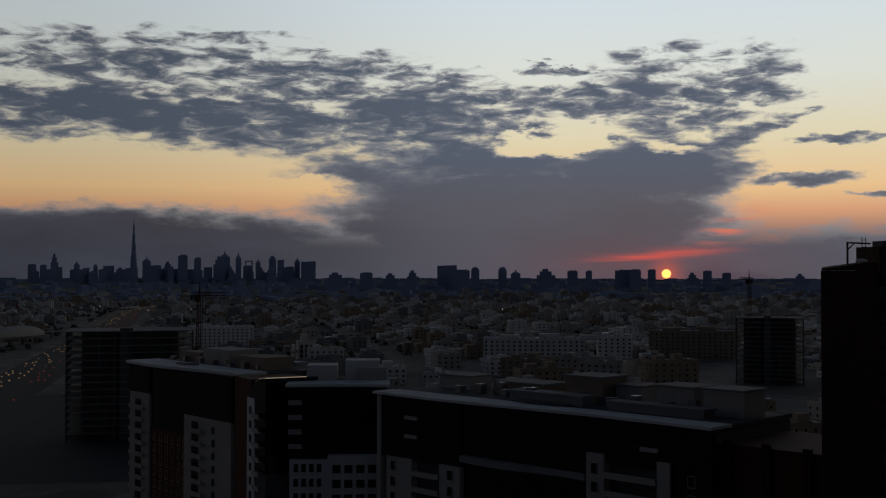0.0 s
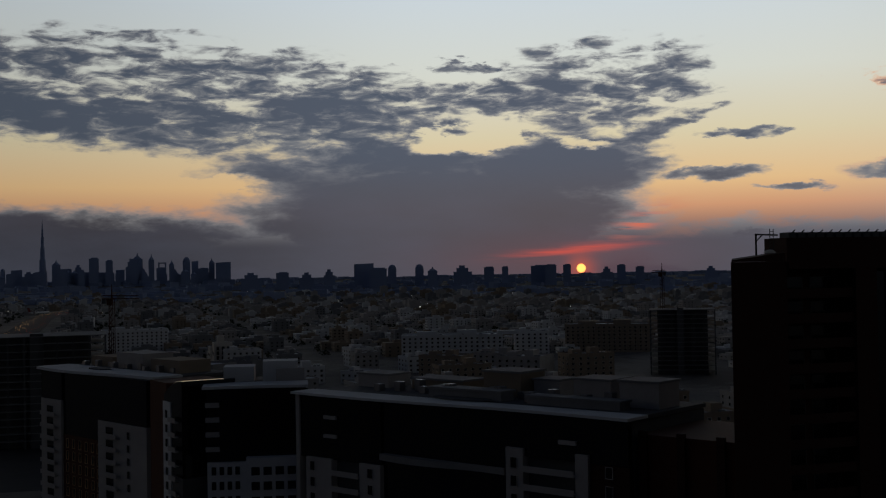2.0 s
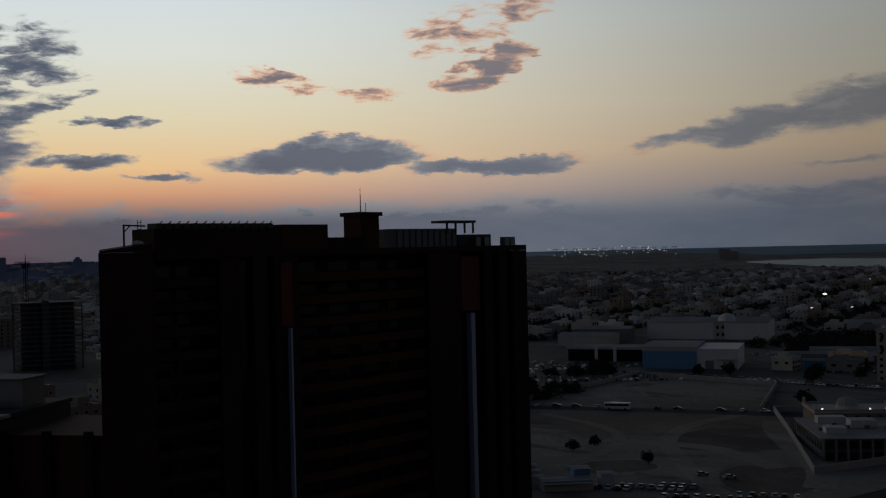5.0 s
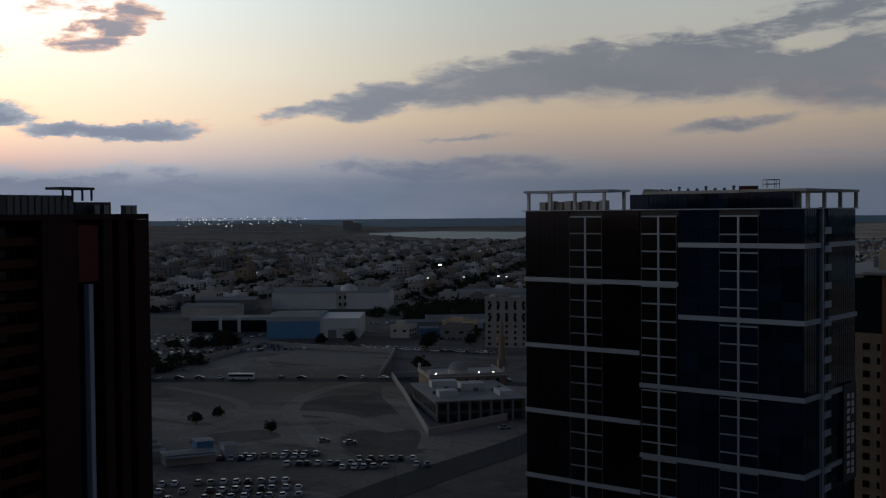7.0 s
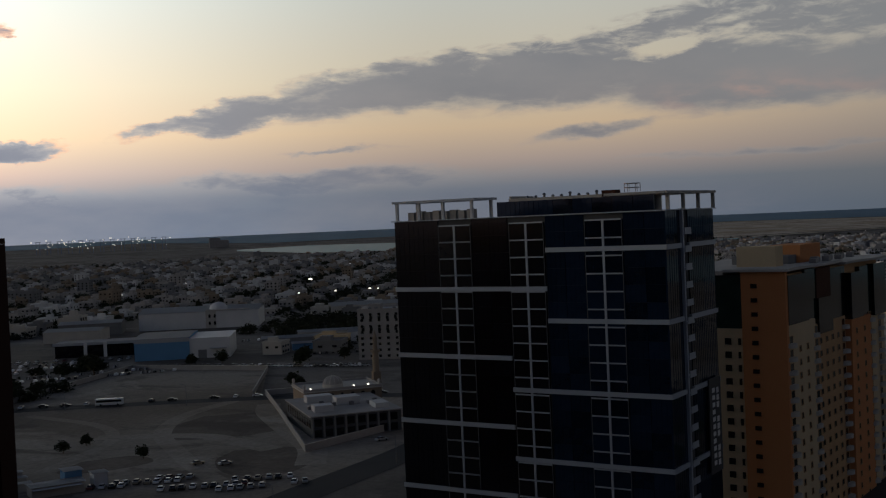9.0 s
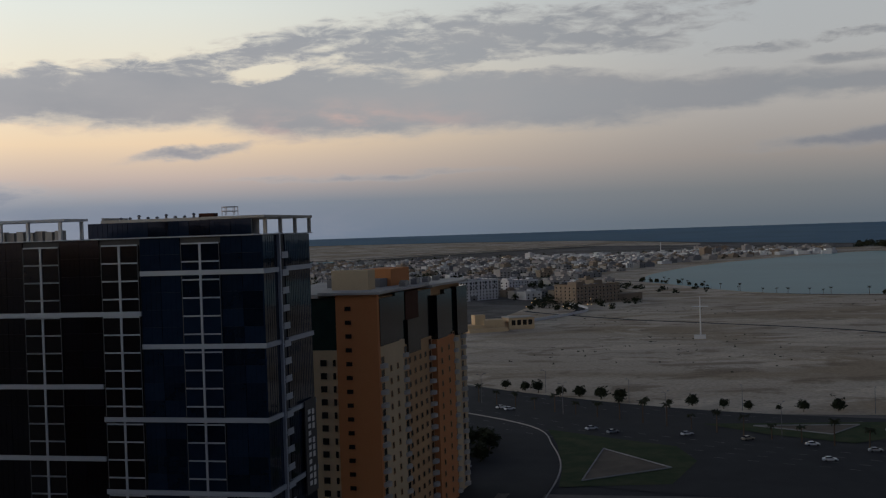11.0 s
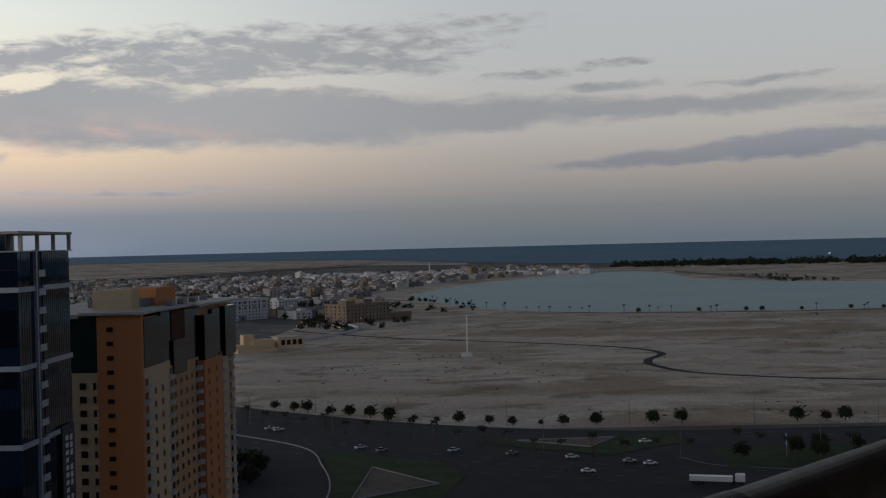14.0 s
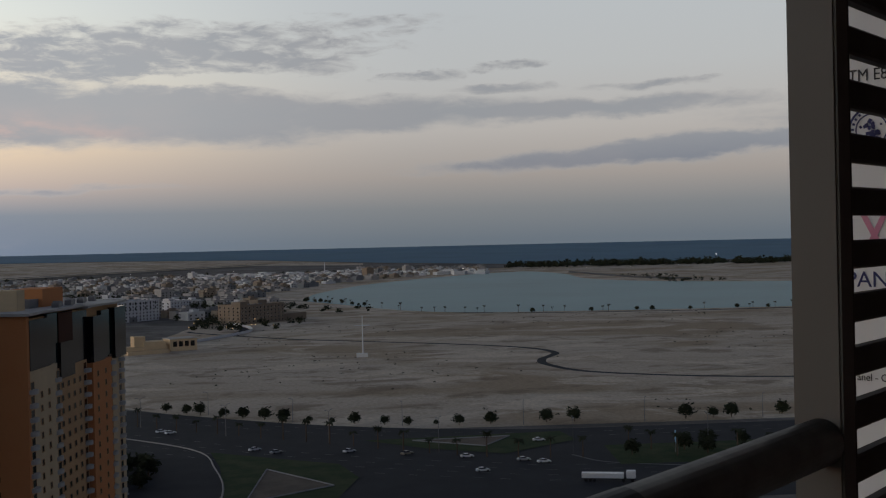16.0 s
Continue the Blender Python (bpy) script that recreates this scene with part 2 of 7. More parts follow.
def mat(name, c, rough=0.8, metal=0.0, vary=0.25, scale=1.0, bump=0.0, tint=None, each=0.0):
    """Plain surface with grain and stains at two scales, in metres."""
    m = bpy.data.materials.new(name)
    m.use_nodes = True
    N = Net(m.node_tree)
    b = N.n("ShaderNodeBsdfPrincipled")
    pos = N.n("ShaderNodeTexCoord").outputs["Object"]
    big = N.noise(pos, 0.12 * scale, 5.0, 0.6)
    fine = N.noise(pos, 2.2 * scale, 4.0, 0.6)
    v = N.m("ADD", N.m("MULTIPLY", N.m("SUBTRACT", big, 0.5), 2.2), N.m("MULTIPLY", N.m("SUBTRACT", fine, 0.5), 0.9))
    if each:
        v = N.m("ADD", v, N.m("MULTIPLY", N.m("SUBTRACT", N.n("ShaderNodeObjectInfo").outputs["Random"], 0.5), each))
    k = N.m("MULTIPLY_ADD", v, vary, 1.0)
    hue = N.mix(N.ramp01(big, 0.35, 0.65), (*c, 1), (*(tint or c), 1))
    g = N.n("ShaderNodeVectorMath", operation="SCALE")
    N.put(g.inputs[0], hue), N.put(g.inputs["Scale"], k)
    N.put(b.inputs["Base Color"], g.outputs[0])
    b.inputs["Metallic"].default_value = metal
    b.inputs["Specular IOR Level"].default_value = 0.15 if rough > 0.78 else 0.4
    N.put(b.inputs["Roughness"], N.m("MULTIPLY_ADD", N.m("SUBTRACT", fine, 0.5), 0.25, rough, clamp=True))
    if bump:
        bp = N.n("ShaderNodeBump")
        bp.inputs["Strength"].default_value = 0.6
        bp.inputs["Distance"].default_value = bump
        N.put(bp.inputs["Height"], fine)
        N.put(b.inputs["Normal"], bp.outputs[0])
    N.put(N.n("ShaderNodeOutputMaterial").inputs[0], b.outputs[0])
    return m


def glass_mat(name, c, rough=0.08):
    """Dark reflecting facade glass with slightly uneven panes."""
    m = bpy.data.materials.new(name)
    m.use_nodes = True
    N = Net(m.node_tree)
    b = N.n("ShaderNodeBsdfPrincipled")
    pos = N.n("ShaderNodeTexCoord").outputs["Object"]
    v = N.noise(pos, 0.35, 3.0)
    rnd = N.n("ShaderNodeObjectInfo").outputs["Random"]
    k = N.m("ADD", N.m("MULTIPLY", v, 0.8), N.m("MULTIPLY", rnd, 0.7))
    g = N.n("ShaderNodeVectorMath", operation="SCALE")
    N.put(g.inputs[0], (*c,)), N.put(g.inputs["Scale"], k)
    N.put(b.inputs["Base Color"], g.outputs[0])
    b.inputs["Roughness"].default_value = rough
    b.inputs["Specular IOR Level"].default_value = 0.5
    bp = N.n("ShaderNodeBump")
    bp.inputs["Strength"].default_value = 0.15
    bp.inputs["Distance"].default_value = 0.05
    N.put(bp.inputs["Height"], N.noise(pos, 0.5, 2.0))
    N.put(b.inputs["Normal"], bp.outputs[0])
    N.put(N.n("ShaderNodeOutputMaterial").inputs[0], b.outputs[0])
    return m


def lamp_mat(name, c, power):
    m = bpy.data.materials.new(name)
    m.use_nodes = True
    N = Net(m.node_tree)
    e = N.n("ShaderNodeEmission")
    e.inputs[0].default_value, e.inputs[1].default_value = (*c, 1), power
    N.put(N.n("ShaderNodeOutputMaterial").inputs[0], e.outputs[0])
    return m


def water_mat(name, c, wave, rough):
    m = bpy.data.materials.new(name)
    m.use_nodes = True
    N = Net(m.node_tree)
    b = N.n("ShaderNodeBsdfPrincipled")
    pos = N.n("ShaderNodeTexCoord").outputs["Object"]
    b.inputs["Roughness"].default_value = rough
    b.inputs["Specular IOR Level"].default_value = 0.12
    big = N.noise(pos, 0.004, 4.0)
    N.put(b.inputs["Base Color"], N.mix(big, (*[x * 0.75 for x in c], 1), (*[x * 1.25 for x in c], 1)))
    bp = N.n("ShaderNodeBump")
    bp.inputs["Strength"].default_value = 0.5
    bp.inputs["Distance"].default_value = wave
    N.put(bp.inputs["Height"], N.noise(pos, 0.25, 4.0))
    N.put(b.inputs["Normal"], bp.outputs[0])
    N.put(N.n("ShaderNodeOutputMaterial").inputs[0], b.outputs[0])
    return m


def sand_mat(name, a, b_, c):
    """Open ground: pale crust, darker damp patches, scrub specks and faint wheel tracks."""
    m = bpy.data.materials.new(name)
    m.use_nodes = True
    N = Net(m.node_tree)
    b = N.n("ShaderNodeBsdfPrincipled")
    pos = N.n("ShaderNodeTexCoord").outputs["Object"]
    sx = N.n("ShaderNodeSeparateXYZ")
    N.put(sx.inputs[0], pos)
    streaky = N.xyz(N.m("MULTIPLY", sx.outputs[0], 1.0), N.m("MULTIPLY", sx.outputs[1], 0.62), 0.0)
    n1 = N.noise(streaky, 0.008, 7.0, 0.62, warp=0.6)
    n2 = N.noise(streaky, 0.035, 6.0, 0.65, warp=0.4)
    n3 = N.noise(pos, 0.5, 4.0, 0.6)
    col = N.mix(N.ramp01(n1, 0.40, 0.58), (*a, 1), (*b_, 1))
    col = N.mix(N.m("MULTIPLY", N.ramp01(n2, 0.52, 0.62), 0.7), col, (*c, 1))
    n4 = N.noise(streaky, 0.017, 7.0, 0.68, warp=0.8)
    n5 = N.noise(pos, 0.11, 5.0, 0.65)
    col = N.mix(N.m("MULTIPLY", N.ramp01(n4, 0.53, 0.60), 0.7), col, (*[min(0.7, x * 1.3) for x in b_], 1))
    col = N.mix(N.m("MULTIPLY", N.ramp01(n5, 0.56, 0.66), 0.35), col, (*c, 1))
    scrub = N.m("MULTIPLY", N.ramp01(n3, 0.60, 0.70), N.ramp01(n2, 0.5, 0.62))
    col = N.mix(N.m("MULTIPLY", scrub, 0.7), col, (0.09, 0.075, 0.055, 1))
    g = N.n("ShaderNodeVectorMath", operation="SCALE")
    N.put(g.inputs[0], col), N.put(g.inputs["Scale"], N.m("MULTIPLY_ADD", n3, 0.9, 0.55))
    N.put(b.inputs["Base Color"], g.outputs[0])
    b.inputs["Roughness"].default_value = 0.95
    b.inputs["Specular IOR Level"].default_value = 0.15
    bp = N.n("ShaderNodeBump")
    bp.inputs["Distance"].default_value = 0.5
    bp.inputs["Strength"].default_value = 0.5
    N.put(bp.inputs["Height"], n2)
    N.put(b.inputs["Normal"], bp.outputs[0])
    N.put(N.n("ShaderNodeOutputMaterial").inputs[0], b.outputs[0])
    return m


M = dict(
    sand=sand_mat("sand", (0.40, 0.298, 0.195), (0.55, 0.45, 0.34), (0.25, 0.18, 0.12)),
    soil=sand_mat("city_soil", (0.12, 0.105, 0.09), (0.18, 0.16, 0.14), (0.08, 0.075, 0.068)),
    lot=sand_mat("lot_soil", (0.19, 0.15, 0.115), (0.29, 0.25, 0.205), (0.12, 0.095, 0.078)),
    damp=sand_mat("damp_soil", (0.11, 0.088, 0.07), (0.16, 0.13, 0.105), (0.08, 0.065, 0.055)),
    track=sand_mat("packed_sand", (0.27, 0.228, 0.18), (0.33, 0.285, 0.235), (0.20, 0.165, 0.13)),
    asphalt=mat("asphalt", (0.042, 0.042, 0.044), 0.9, vary=0.35, scale=0.6),
    kerb=mat("kerb_stone", (0.34, 0.32, 0.30), 0.85),
    paint=mat("road_paint", (0.22, 0.22, 0.21), 0.8, vary=0.5),
    grass=mat("lawn", (0.036, 0.062, 0.022), 0.95, vary=0.5, tint=(0.055, 0.066, 0.028)),
    paving=mat("sand_paving", (0.15, 0.12, 0.088), 0.9, tint=(0.18, 0.14, 0.105)),
    lagoon=water_mat("lagoon_water", (0.11, 0.27, 0.28), 0.12, 0.4),
    sea=water_mat("sea_water", (0.095, 0.20, 0.275), 0.35, 0.7),
    farpale=mat("far_render", (0.36, 0.335, 0.31), 0.9, vary=0.25),
    farwhite=mat("far_white", (0.56, 0.555, 0.54), 0.9, vary=0.2),
    fargrey=mat("far_grey", (0.20, 0.20, 0.20), 0.9, vary=0.25),
    farbeige=mat("far_beige", (0.26, 0.205, 0.15), 0.9, vary=0.25),
    white=mat("white_paint", (0.66, 0.65, 0.63), 0.6, vary=0.14, each=0.3),
    pale=mat("pale_render", (0.52, 0.48, 0.42), 0.85, vary=0.2, each=0.3),
    beige=mat("beige_render", (0.62, 0.47, 0.29), 0.85, vary=0.18),
    orange=mat("orange_render", (0.64, 0.265, 0.105), 0.85, vary=0.16, tint=(0.58, 0.23, 0.09)),
    brick=mat("tan_render", (0.54, 0.33, 0.17), 0.85, vary=0.2),
    brown=mat("brown_cladding", (0.042, 0.019, 0.014), 0.8, vary=0.25),
    rust=mat("rust_cladding", (0.075, 0.027, 0.016), 0.8, vary=0.25),
    red=mat("red_panel", (0.13, 0.012, 0.009), 0.7),
    grey=mat("grey_concrete", (0.22, 0.215, 0.21), 0.85, vary=0.25, bump=0.02),
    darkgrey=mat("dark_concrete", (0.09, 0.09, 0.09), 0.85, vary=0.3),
    band=mat("aluminium_band", (0.36, 0.39, 0.44), 0.45, 0.2, vary=0.12),
    metal=mat("dull_metal", (0.20, 0.20, 0.21), 0.45, 0.7, vary=0.2, scale=4),
    bluewall=mat("blue_sheet_cladding", (0.13, 0.30, 0.48), 0.6, vary=0.12),
    roofing=mat("sheet_roof", (0.45, 0.46, 0.47), 0.6, vary=0.25, tint=(0.38, 0.39, 0.41)),
    whitefin=mat("pale_fin", (0.42, 0.46, 0.54), 0.5, vary=0.1),
    dark=glass_mat("dark_glass", (0.006, 0.006, 0.010), 0.12),
    blue=glass_mat("blue_glass", (0.010, 0.020, 0.040), 0.05),
    green=glass_mat("green_glass", (0.012, 0.030, 0.026), 0.1),
    pane=glass_mat("window_glass", (0.012, 0.012, 0.014), 0.12),
    leaf=mat("foliage", (0.030, 0.037, 0.018), 0.9, vary=0.5, tint=(0.042, 0.044, 0.024), each=0.6),
    trunk=mat("bark", (0.13, 0.09, 0.06), 0.9),
    tyre=mat("rubber", (0.02, 0.02, 0.02), 0.8),
    cable=mat("black_line", (0.02, 0.02, 0.02), 0.6),
    # blue-grey of distant haze is painted into this base colour
    hazeblue=mat("haze_tinted_tower", (0.26, 0.32, 0.46), 0.9, vary=0.12, scale=0.05, each=0.25),
    column=mat("grey_powder_coat", (0.11, 0.105, 0.095), 0.55, vary=0.12, scale=6),
    slat=mat("dark_wood_slat", (0.05, 0.042, 0.036), 0.7, vary=0.3, scale=8),
    film=mat("white_film", (0.70, 0.71, 0.71), 0.5, vary=0.06, scale=4),
    rail=mat("brushed_steel", (0.032, 0.032, 0.034), 0.5, 0.2, vary=0.2, scale=12),
    ink=mat("black_ink", (0.03, 0.03, 0.035), 0.6),
    navy=mat("navy_ink", (0.03, 0.035, 0.13), 0.6),
    pink=mat("pink_ink", (0.60, 0.25, 0.36), 0.6),
    lampwhite=lamp_mat("lamp_white", (1.0, 0.93, 0.8), 6.0),
    lampwarm=lamp_mat("lamp_warm", (1.0, 0.62, 0.28), 1.6),
    lampred=lamp_mat("lamp_red", (1.0, 0.12, 0.05), 0.8),
)
for tone, c in (("white", (0.72, 0.72, 0.72)), ("silver", (0.34, 0.35, 0.36)), ("black", (0.02, 0.02, 0.022)), ("maroon", (0.12, 0.03, 0.03)), ("sandy", (0.35, 0.30, 0.22))):
    M["car_" + tone] = mat(tone + "_car_paint", c, 0.3, 0.1, vary=0.08)

# ---- building tools ----


def rise(r):
    """Height of the ground at a distance: level near by, lifting toward the horizon as the far land comes closer than it is."""
    return 0.0 if r < 2700 else 51.0 * (r - 2700) / 2200


def polar(az, r, z=0.0):
    return (r * math.sin(radians(az)), r * math.cos(radians(az)), z)


def box(bm, x0, y0, z0, x1, y1, z1, mi=0):
    v = [bm.verts.new((x, y, z)) for z in (z0, z1) for x, y in ((x0, y0), (x1, y0), (x1, y1), (x0, y1))]
    for f in ((3, 2, 1, 0), (4, 5, 6, 7), (0, 1, 5, 4), (1, 2, 6, 5), (2, 3, 7, 6), (3, 0, 4, 7)):
        bm.faces.new([v[i] for i in f]).material_index = mi


def bmbox(*c):
    bm = bmesh.new()
    box(bm, *c)
    return bm


def rod(bm, p, q, r0, r1=None, n=8):
    """A tapered round bar from p to q."""
    p, q = Vector(p), Vector(q)
    r1 = r0 if r1 is None else r1
    turn = (q - p).to_track_quat("Z", "Y").to_matrix()
    rings = []
    for c, r in ((p, r0), (q, r1)):
        rings.append([bm.verts.new(c + turn @ Vector((r * math.cos(i * 2 * math.pi / n), r * math.sin(i * 2 * math.pi / n), 0))) for i in range(n)])
    for i in range(n):
        bm.faces.new((rings[0][i], rings[0][(i + 1) % n], rings[1][(i + 1) % n], rings[1][i]))
    bm.faces.new(rings[0][::-1]), bm.faces.new(rings[1])


def prism(bm, outline, z0, z1):
    """An upright solid over an outline of (x, y)."""
    lo, hi = ([bm.verts.new((x, y, z)) for x, y in outline] for z in (z0, z1))
    n = len(outline)
    for i in range(n):
        bm.faces.new((lo[i], lo[(i + 1) % n], hi[(i + 1) % n], hi[i]))
    bm.faces.new(hi), bm.faces.new(lo[::-1])
    bmesh.ops.recalc_face_normals(bm, faces=bm.faces[:])


def dome(bm, x, y, z, r, k=1.0, n=14, m=6):
    rings = []
    for j in range(m):
        a = j / m * math.pi / 2
        rings.append([bm.verts.new((x + r * math.cos(a) * math.cos(i * 2 * math.pi / n), y + r * math.cos(a) * math.sin(i * 2 * math.pi / n), z + k * r * math.sin(a))) for i in range(n)])
    top = bm.verts.new((x, y, z + k * r))
    for a, b in zip(rings, rings[1:]):
        for i in range(n):
            bm.faces.new((a[i], a[(i + 1) % n], b[(i + 1) % n], b[i]))
    for i in range(n):
        bm.faces.new((rings[-1][i], rings[-1][(i + 1) % n], top))


def mesh_of(name, bm, *mats):
    me = bpy.data.meshes.new(name)
    bm.to_mesh(me)
    bm.free()
    for m in mats:
        me.materials.append(M[m])
    return me


def part(name, bm, material, parent=None, label=""):
    """One bmesh as one mesh object, under a thing or a part."""
    ob = new(name, mesh_of(name, bm, material))
    ob.parent = parent
    return tagged(ob, label) if label else ob


def pieces(name, me, parent, places):
    """Alike pieces on one shared mesh."""
    for p in places:
        ob = new(name, me)
        ob.parent = parent
        ob.matrix_basis = p if isinstance(p, Matrix) else Matrix.Translation(p)


def thing(name, m, label, category, group="", kind=""):
    ob = new(name)
    ob.matrix_world = m
    return tagged(ob, label, category, group, kind)


def window_mesh(w, h, frame_mat="white", glass="pane", sill=True):
    """A window that looks along -y: frame proud of the wall, pane set back, sloping sill; one connected shell."""
    bm = bmesh.new()
    t, s = min(0.1, w * 0.1), (0.14 if sill else 0.0)

    def ring(a, y, low=0.0):
        return [bm.verts.new(p) for p in ((-w / 2 + a, y - low, a), (w / 2 - a, y - low, a), (w / 2 - a, y, h - a), (-w / 2 + a, y, h - a))]

    back, front, lip, deep = ring(0, 0.05), ring(0, -0.09, s), ring(t, -0.09, s * 0.4), ring(t, -0.05)
    for a, b in ((back, front), (front, lip), (lip, deep)):
        for i in range(4):
            bm.faces.new((a[i], a[(i + 1) % 4], b[(i + 1) % 4], b[i]))
    bm.faces.new(deep).material_index = 1
    return mesh_of("window", bm, frame_mat, glass)


def sheet(name, quads, material, label, category="ground", kind="structure", parent=None):
    bm = bmesh.new()
    for q in quads:
        bm.faces.new([bm.verts.new(p) for p in q])
    bmesh.ops.remove_doubles(bm, verts=bm.verts[:], dist=0.001)
    bmesh.ops.recalc_face_normals(bm, faces=bm.faces[:])
    if sum(f.normal.z for f in bm.faces) < 0:
        bmesh.ops.reverse_faces(bm, faces=bm.faces[:])
    return tagged(part(name, bm, material, parent), label, category, "", kind)


def smooth_line(points, n=10):
    """A Catmull-Rom curve through a few points."""
    pts = [Vector(p) for p in points]
    pts = [2 * pts[0] - pts[1]] + pts + [2 * pts[-1] - pts[-2]]
    out = []
    for a, b, c, d in zip(pts, pts[1:], pts[2:], pts[3:]):
        for i in range(n):
            t = i / n
            out.append(0.5 * (2 * b + (c - a) * t + (2 * a - 5 * b + 4 * c - d) * t * t + (3 * b - a - 3 * c + d) * t ** 3))
    return out + [pts[-2]]


def ribbon(points, width, z, n=10):
    """Quads of a strip along a curve of (x, y)."""
    line = smooth_line(points, n)
    sides = []
    for i, p in enumerate(line):
        d = (line[min(i + 1, len(line) - 1)] - line[max(i - 1, 0)]).normalized()
        s = Vector((-d.y, d.x)) * width / 2
        sides.append(((p.x + s.x, p.y + s.y, z), (p.x - s.x, p.y - s.y, z)))
    return [(a[0], a[1], b[1], b[0]) for a, b in zip(sides, sides[1:])]


def along(points, n):
    """n places spread evenly along a polyline, with the heading."""
    line = smooth_line(points, 8)
    cut = [0.0]
    for a, b in zip(line, line[1:]):
        cut.append(cut[-1] + (b - a).length)
    for k in range(n):
        s = cut[-1] * (k + 0.5) / n
        i = max(j for j in range(len(cut) - 1) if cut[j] <= s)
        t = (s - cut[i]) / (cut[i + 1] - cut[i])
        d = line[i + 1] - line[i]
        yield line[i].lerp(line[i + 1], t), math.degrees(math.atan2(d.y, d.x))


def many_boxes(name, rows, material, label, category):
    """Countless small boxes in one mesh: x, y, z, width, depth, height, turn."""
    verts, faces = [], []
    for x, y, z, w, d, h, turn in rows:
        c, s, k = math.cos(turn), math.sin(turn), len(verts)
        for zz in (z, z + h):
            for u, v in ((-w / 2, -d / 2), (w / 2, -d / 2), (w / 2, d / 2), (-w / 2, d / 2)):
                verts.append((x + c * u - s * v, y + s * u + c * v, zz))
        faces += [(k + a, k + b, k + e, k + f) for a, b, e, f in ((4, 5, 6, 7), (0, 1, 5, 4), (1, 2, 6, 5), (2, 3, 7, 6), (3, 0, 4, 7))]
    me = bpy.data.meshes.new(name)
    me.from_pydata(verts, [], faces)
    me.materials.append(M[material])
    return tagged(new(name, me), label, category, "", "stuff")


rng = random.Random(7)

# ---- ground, water and roads ----
bm = bmesh.new()
prev = None
for r in (30, 100, 250, 500, 800, 1200, 1700, 2200, 2700, 3200, 3700, 4200, 4600, 4900):
    ring = [bm.verts.new(polar(i * 3, r, rise(r))) for i in range(120)]
    if prev is None:
        bm.faces.new(ring[::-1])
    else:
        for i in range(120):
            bm.faces.new((prev[i], prev[(i + 1) % 120], ring[(i + 1) % 120], ring[i]))
    prev = ring
bmesh.ops.recalc_face_normals(bm, faces=bm.faces[:])
if sum(f.normal.z for f in bm.faces) < 0:
    bmesh.ops.reverse_faces(bm, faces=bm.faces[:])
tagged(part("ground", bm, "soil"), "grey-brown sandy city ground reaching to the horizon", "ground", "", "structure")


def flat(name, outline, z, material, label, category):
    return sheet(name, [[(x, y, z) for x, y in outline]], material, label, category)


flat("sand_field", [(560, 135), (548, 92), (486, 28), (458, -43), (451, -170), (451, -900), (2650, -1500), (2690, -100), (2600, 300), (1600, 120), (1200, 110), (850, 140)], 0.05, "sand", "pale open sand field with scrub and damp streaks", "sand field")
lagoon_line = [(1517, 26), (1434, -10), (1210, -115), (1150, -300), (1130, -480), (1080, -800), (1640, -980), (1760, -655), (2004, -485), (2350, -500), (2600, -475), (2587, -424), (2466, -308), (2096, -98), (1750, 5), (1517, 26)]
flat("lagoon", [(p.x, p.y) for p in smooth_line(lagoon_line, 5)[:-1]], 0.12, "lagoon", "calm blue-green lagoon in a sandy basin", "water")
COAST = [(34, 4250), (40, 4260), (45, 4420), (51, 3850), (57, 3950), (66, 4200), (73.5, 4061), (80, 3950), (86.8, 3746), (92.7, 3329), (99, 3064), (106, 3035), (110, 3080), (125, 2950), (150, 2900)]


def strip(inner, outer, z):
    quads = []
    for (a0, r0), (a1, r1), (_, q0), (_, q1) in zip(inner, inner[1:], outer, outer[1:]):
        for k in range(4):
            f, g = k / 4, (k + 1) / 4
            rs = [r0 + (q0 - r0) * f, r1 + (q1 - r1) * f, r1 + (q1 - r1) * g, r0 + (q0 - r0) * g]
            quads.append([polar(a, r, rise(r) + z) for a, r in zip((a0, a1, a1, a0), rs)])
    return quads


sheet("sea", strip(COAST, [(a, 4890) for a, _ in COAST], 1.2), "sea", "dark blue open sea under an overcast evening sky", "water")
sheet("sand_flats", strip([(60, 3000), (73.5, 2860), (80, 3080), (86.8, 3330), (92, 3200)], [(60, 4200), (73.5, 4050), (80, 3940), (86.8, 3740), (92, 3330)], 0.6), "sand", "flat pale sand spit beside the sea", "sand flats")
sheet("far_beach", strip([(88, 2690), (94, 2690), (101, 2690), (118, 2690)], [(88, 2760), (94, 2800), (101, 2900), (118, 2960)], 0.5), "sand", "pale beach behind the lagoon", "beach")
sheet("inlet", strip([(49.5, 3300), (53, 2990), (60, 2880), (68, 2790), (75, 2790)], [(49.5, 3400), (53, 3500), (60, 3350), (68, 2900), (75, 2840)], 1.6), "lagoon", "pale narrow sea inlet behind the villas", "water")
sheet("breakwater", strip([(60, 2870), (73.5, 2838), (86.8, 3300), (87.5, 3320)], [(60, 2890), (73.5, 2862), (86.8, 3335), (87.5, 3330)], 4.0), "darkgrey", "long dark rock breakwater", "breakwater")
road = lambda name, pts, w, z, label: sheet(name, ribbon(pts, w, z), "asphalt", label, "road")
road("highway_far", [(575, 150), (525, 90), (470, 15), (441, -52), (431, -130), (431, -400), (440, -800)], 27, 0.10, "dark asphalt carriageway beside the sand field")
road("highway_near", [(540, 190), (462, 85), (404, 12), (372, -50), (360, -110), (356, -400), (360, -800)], 40, 0.14, "wide dark asphalt carriageway with parked and waiting cars")
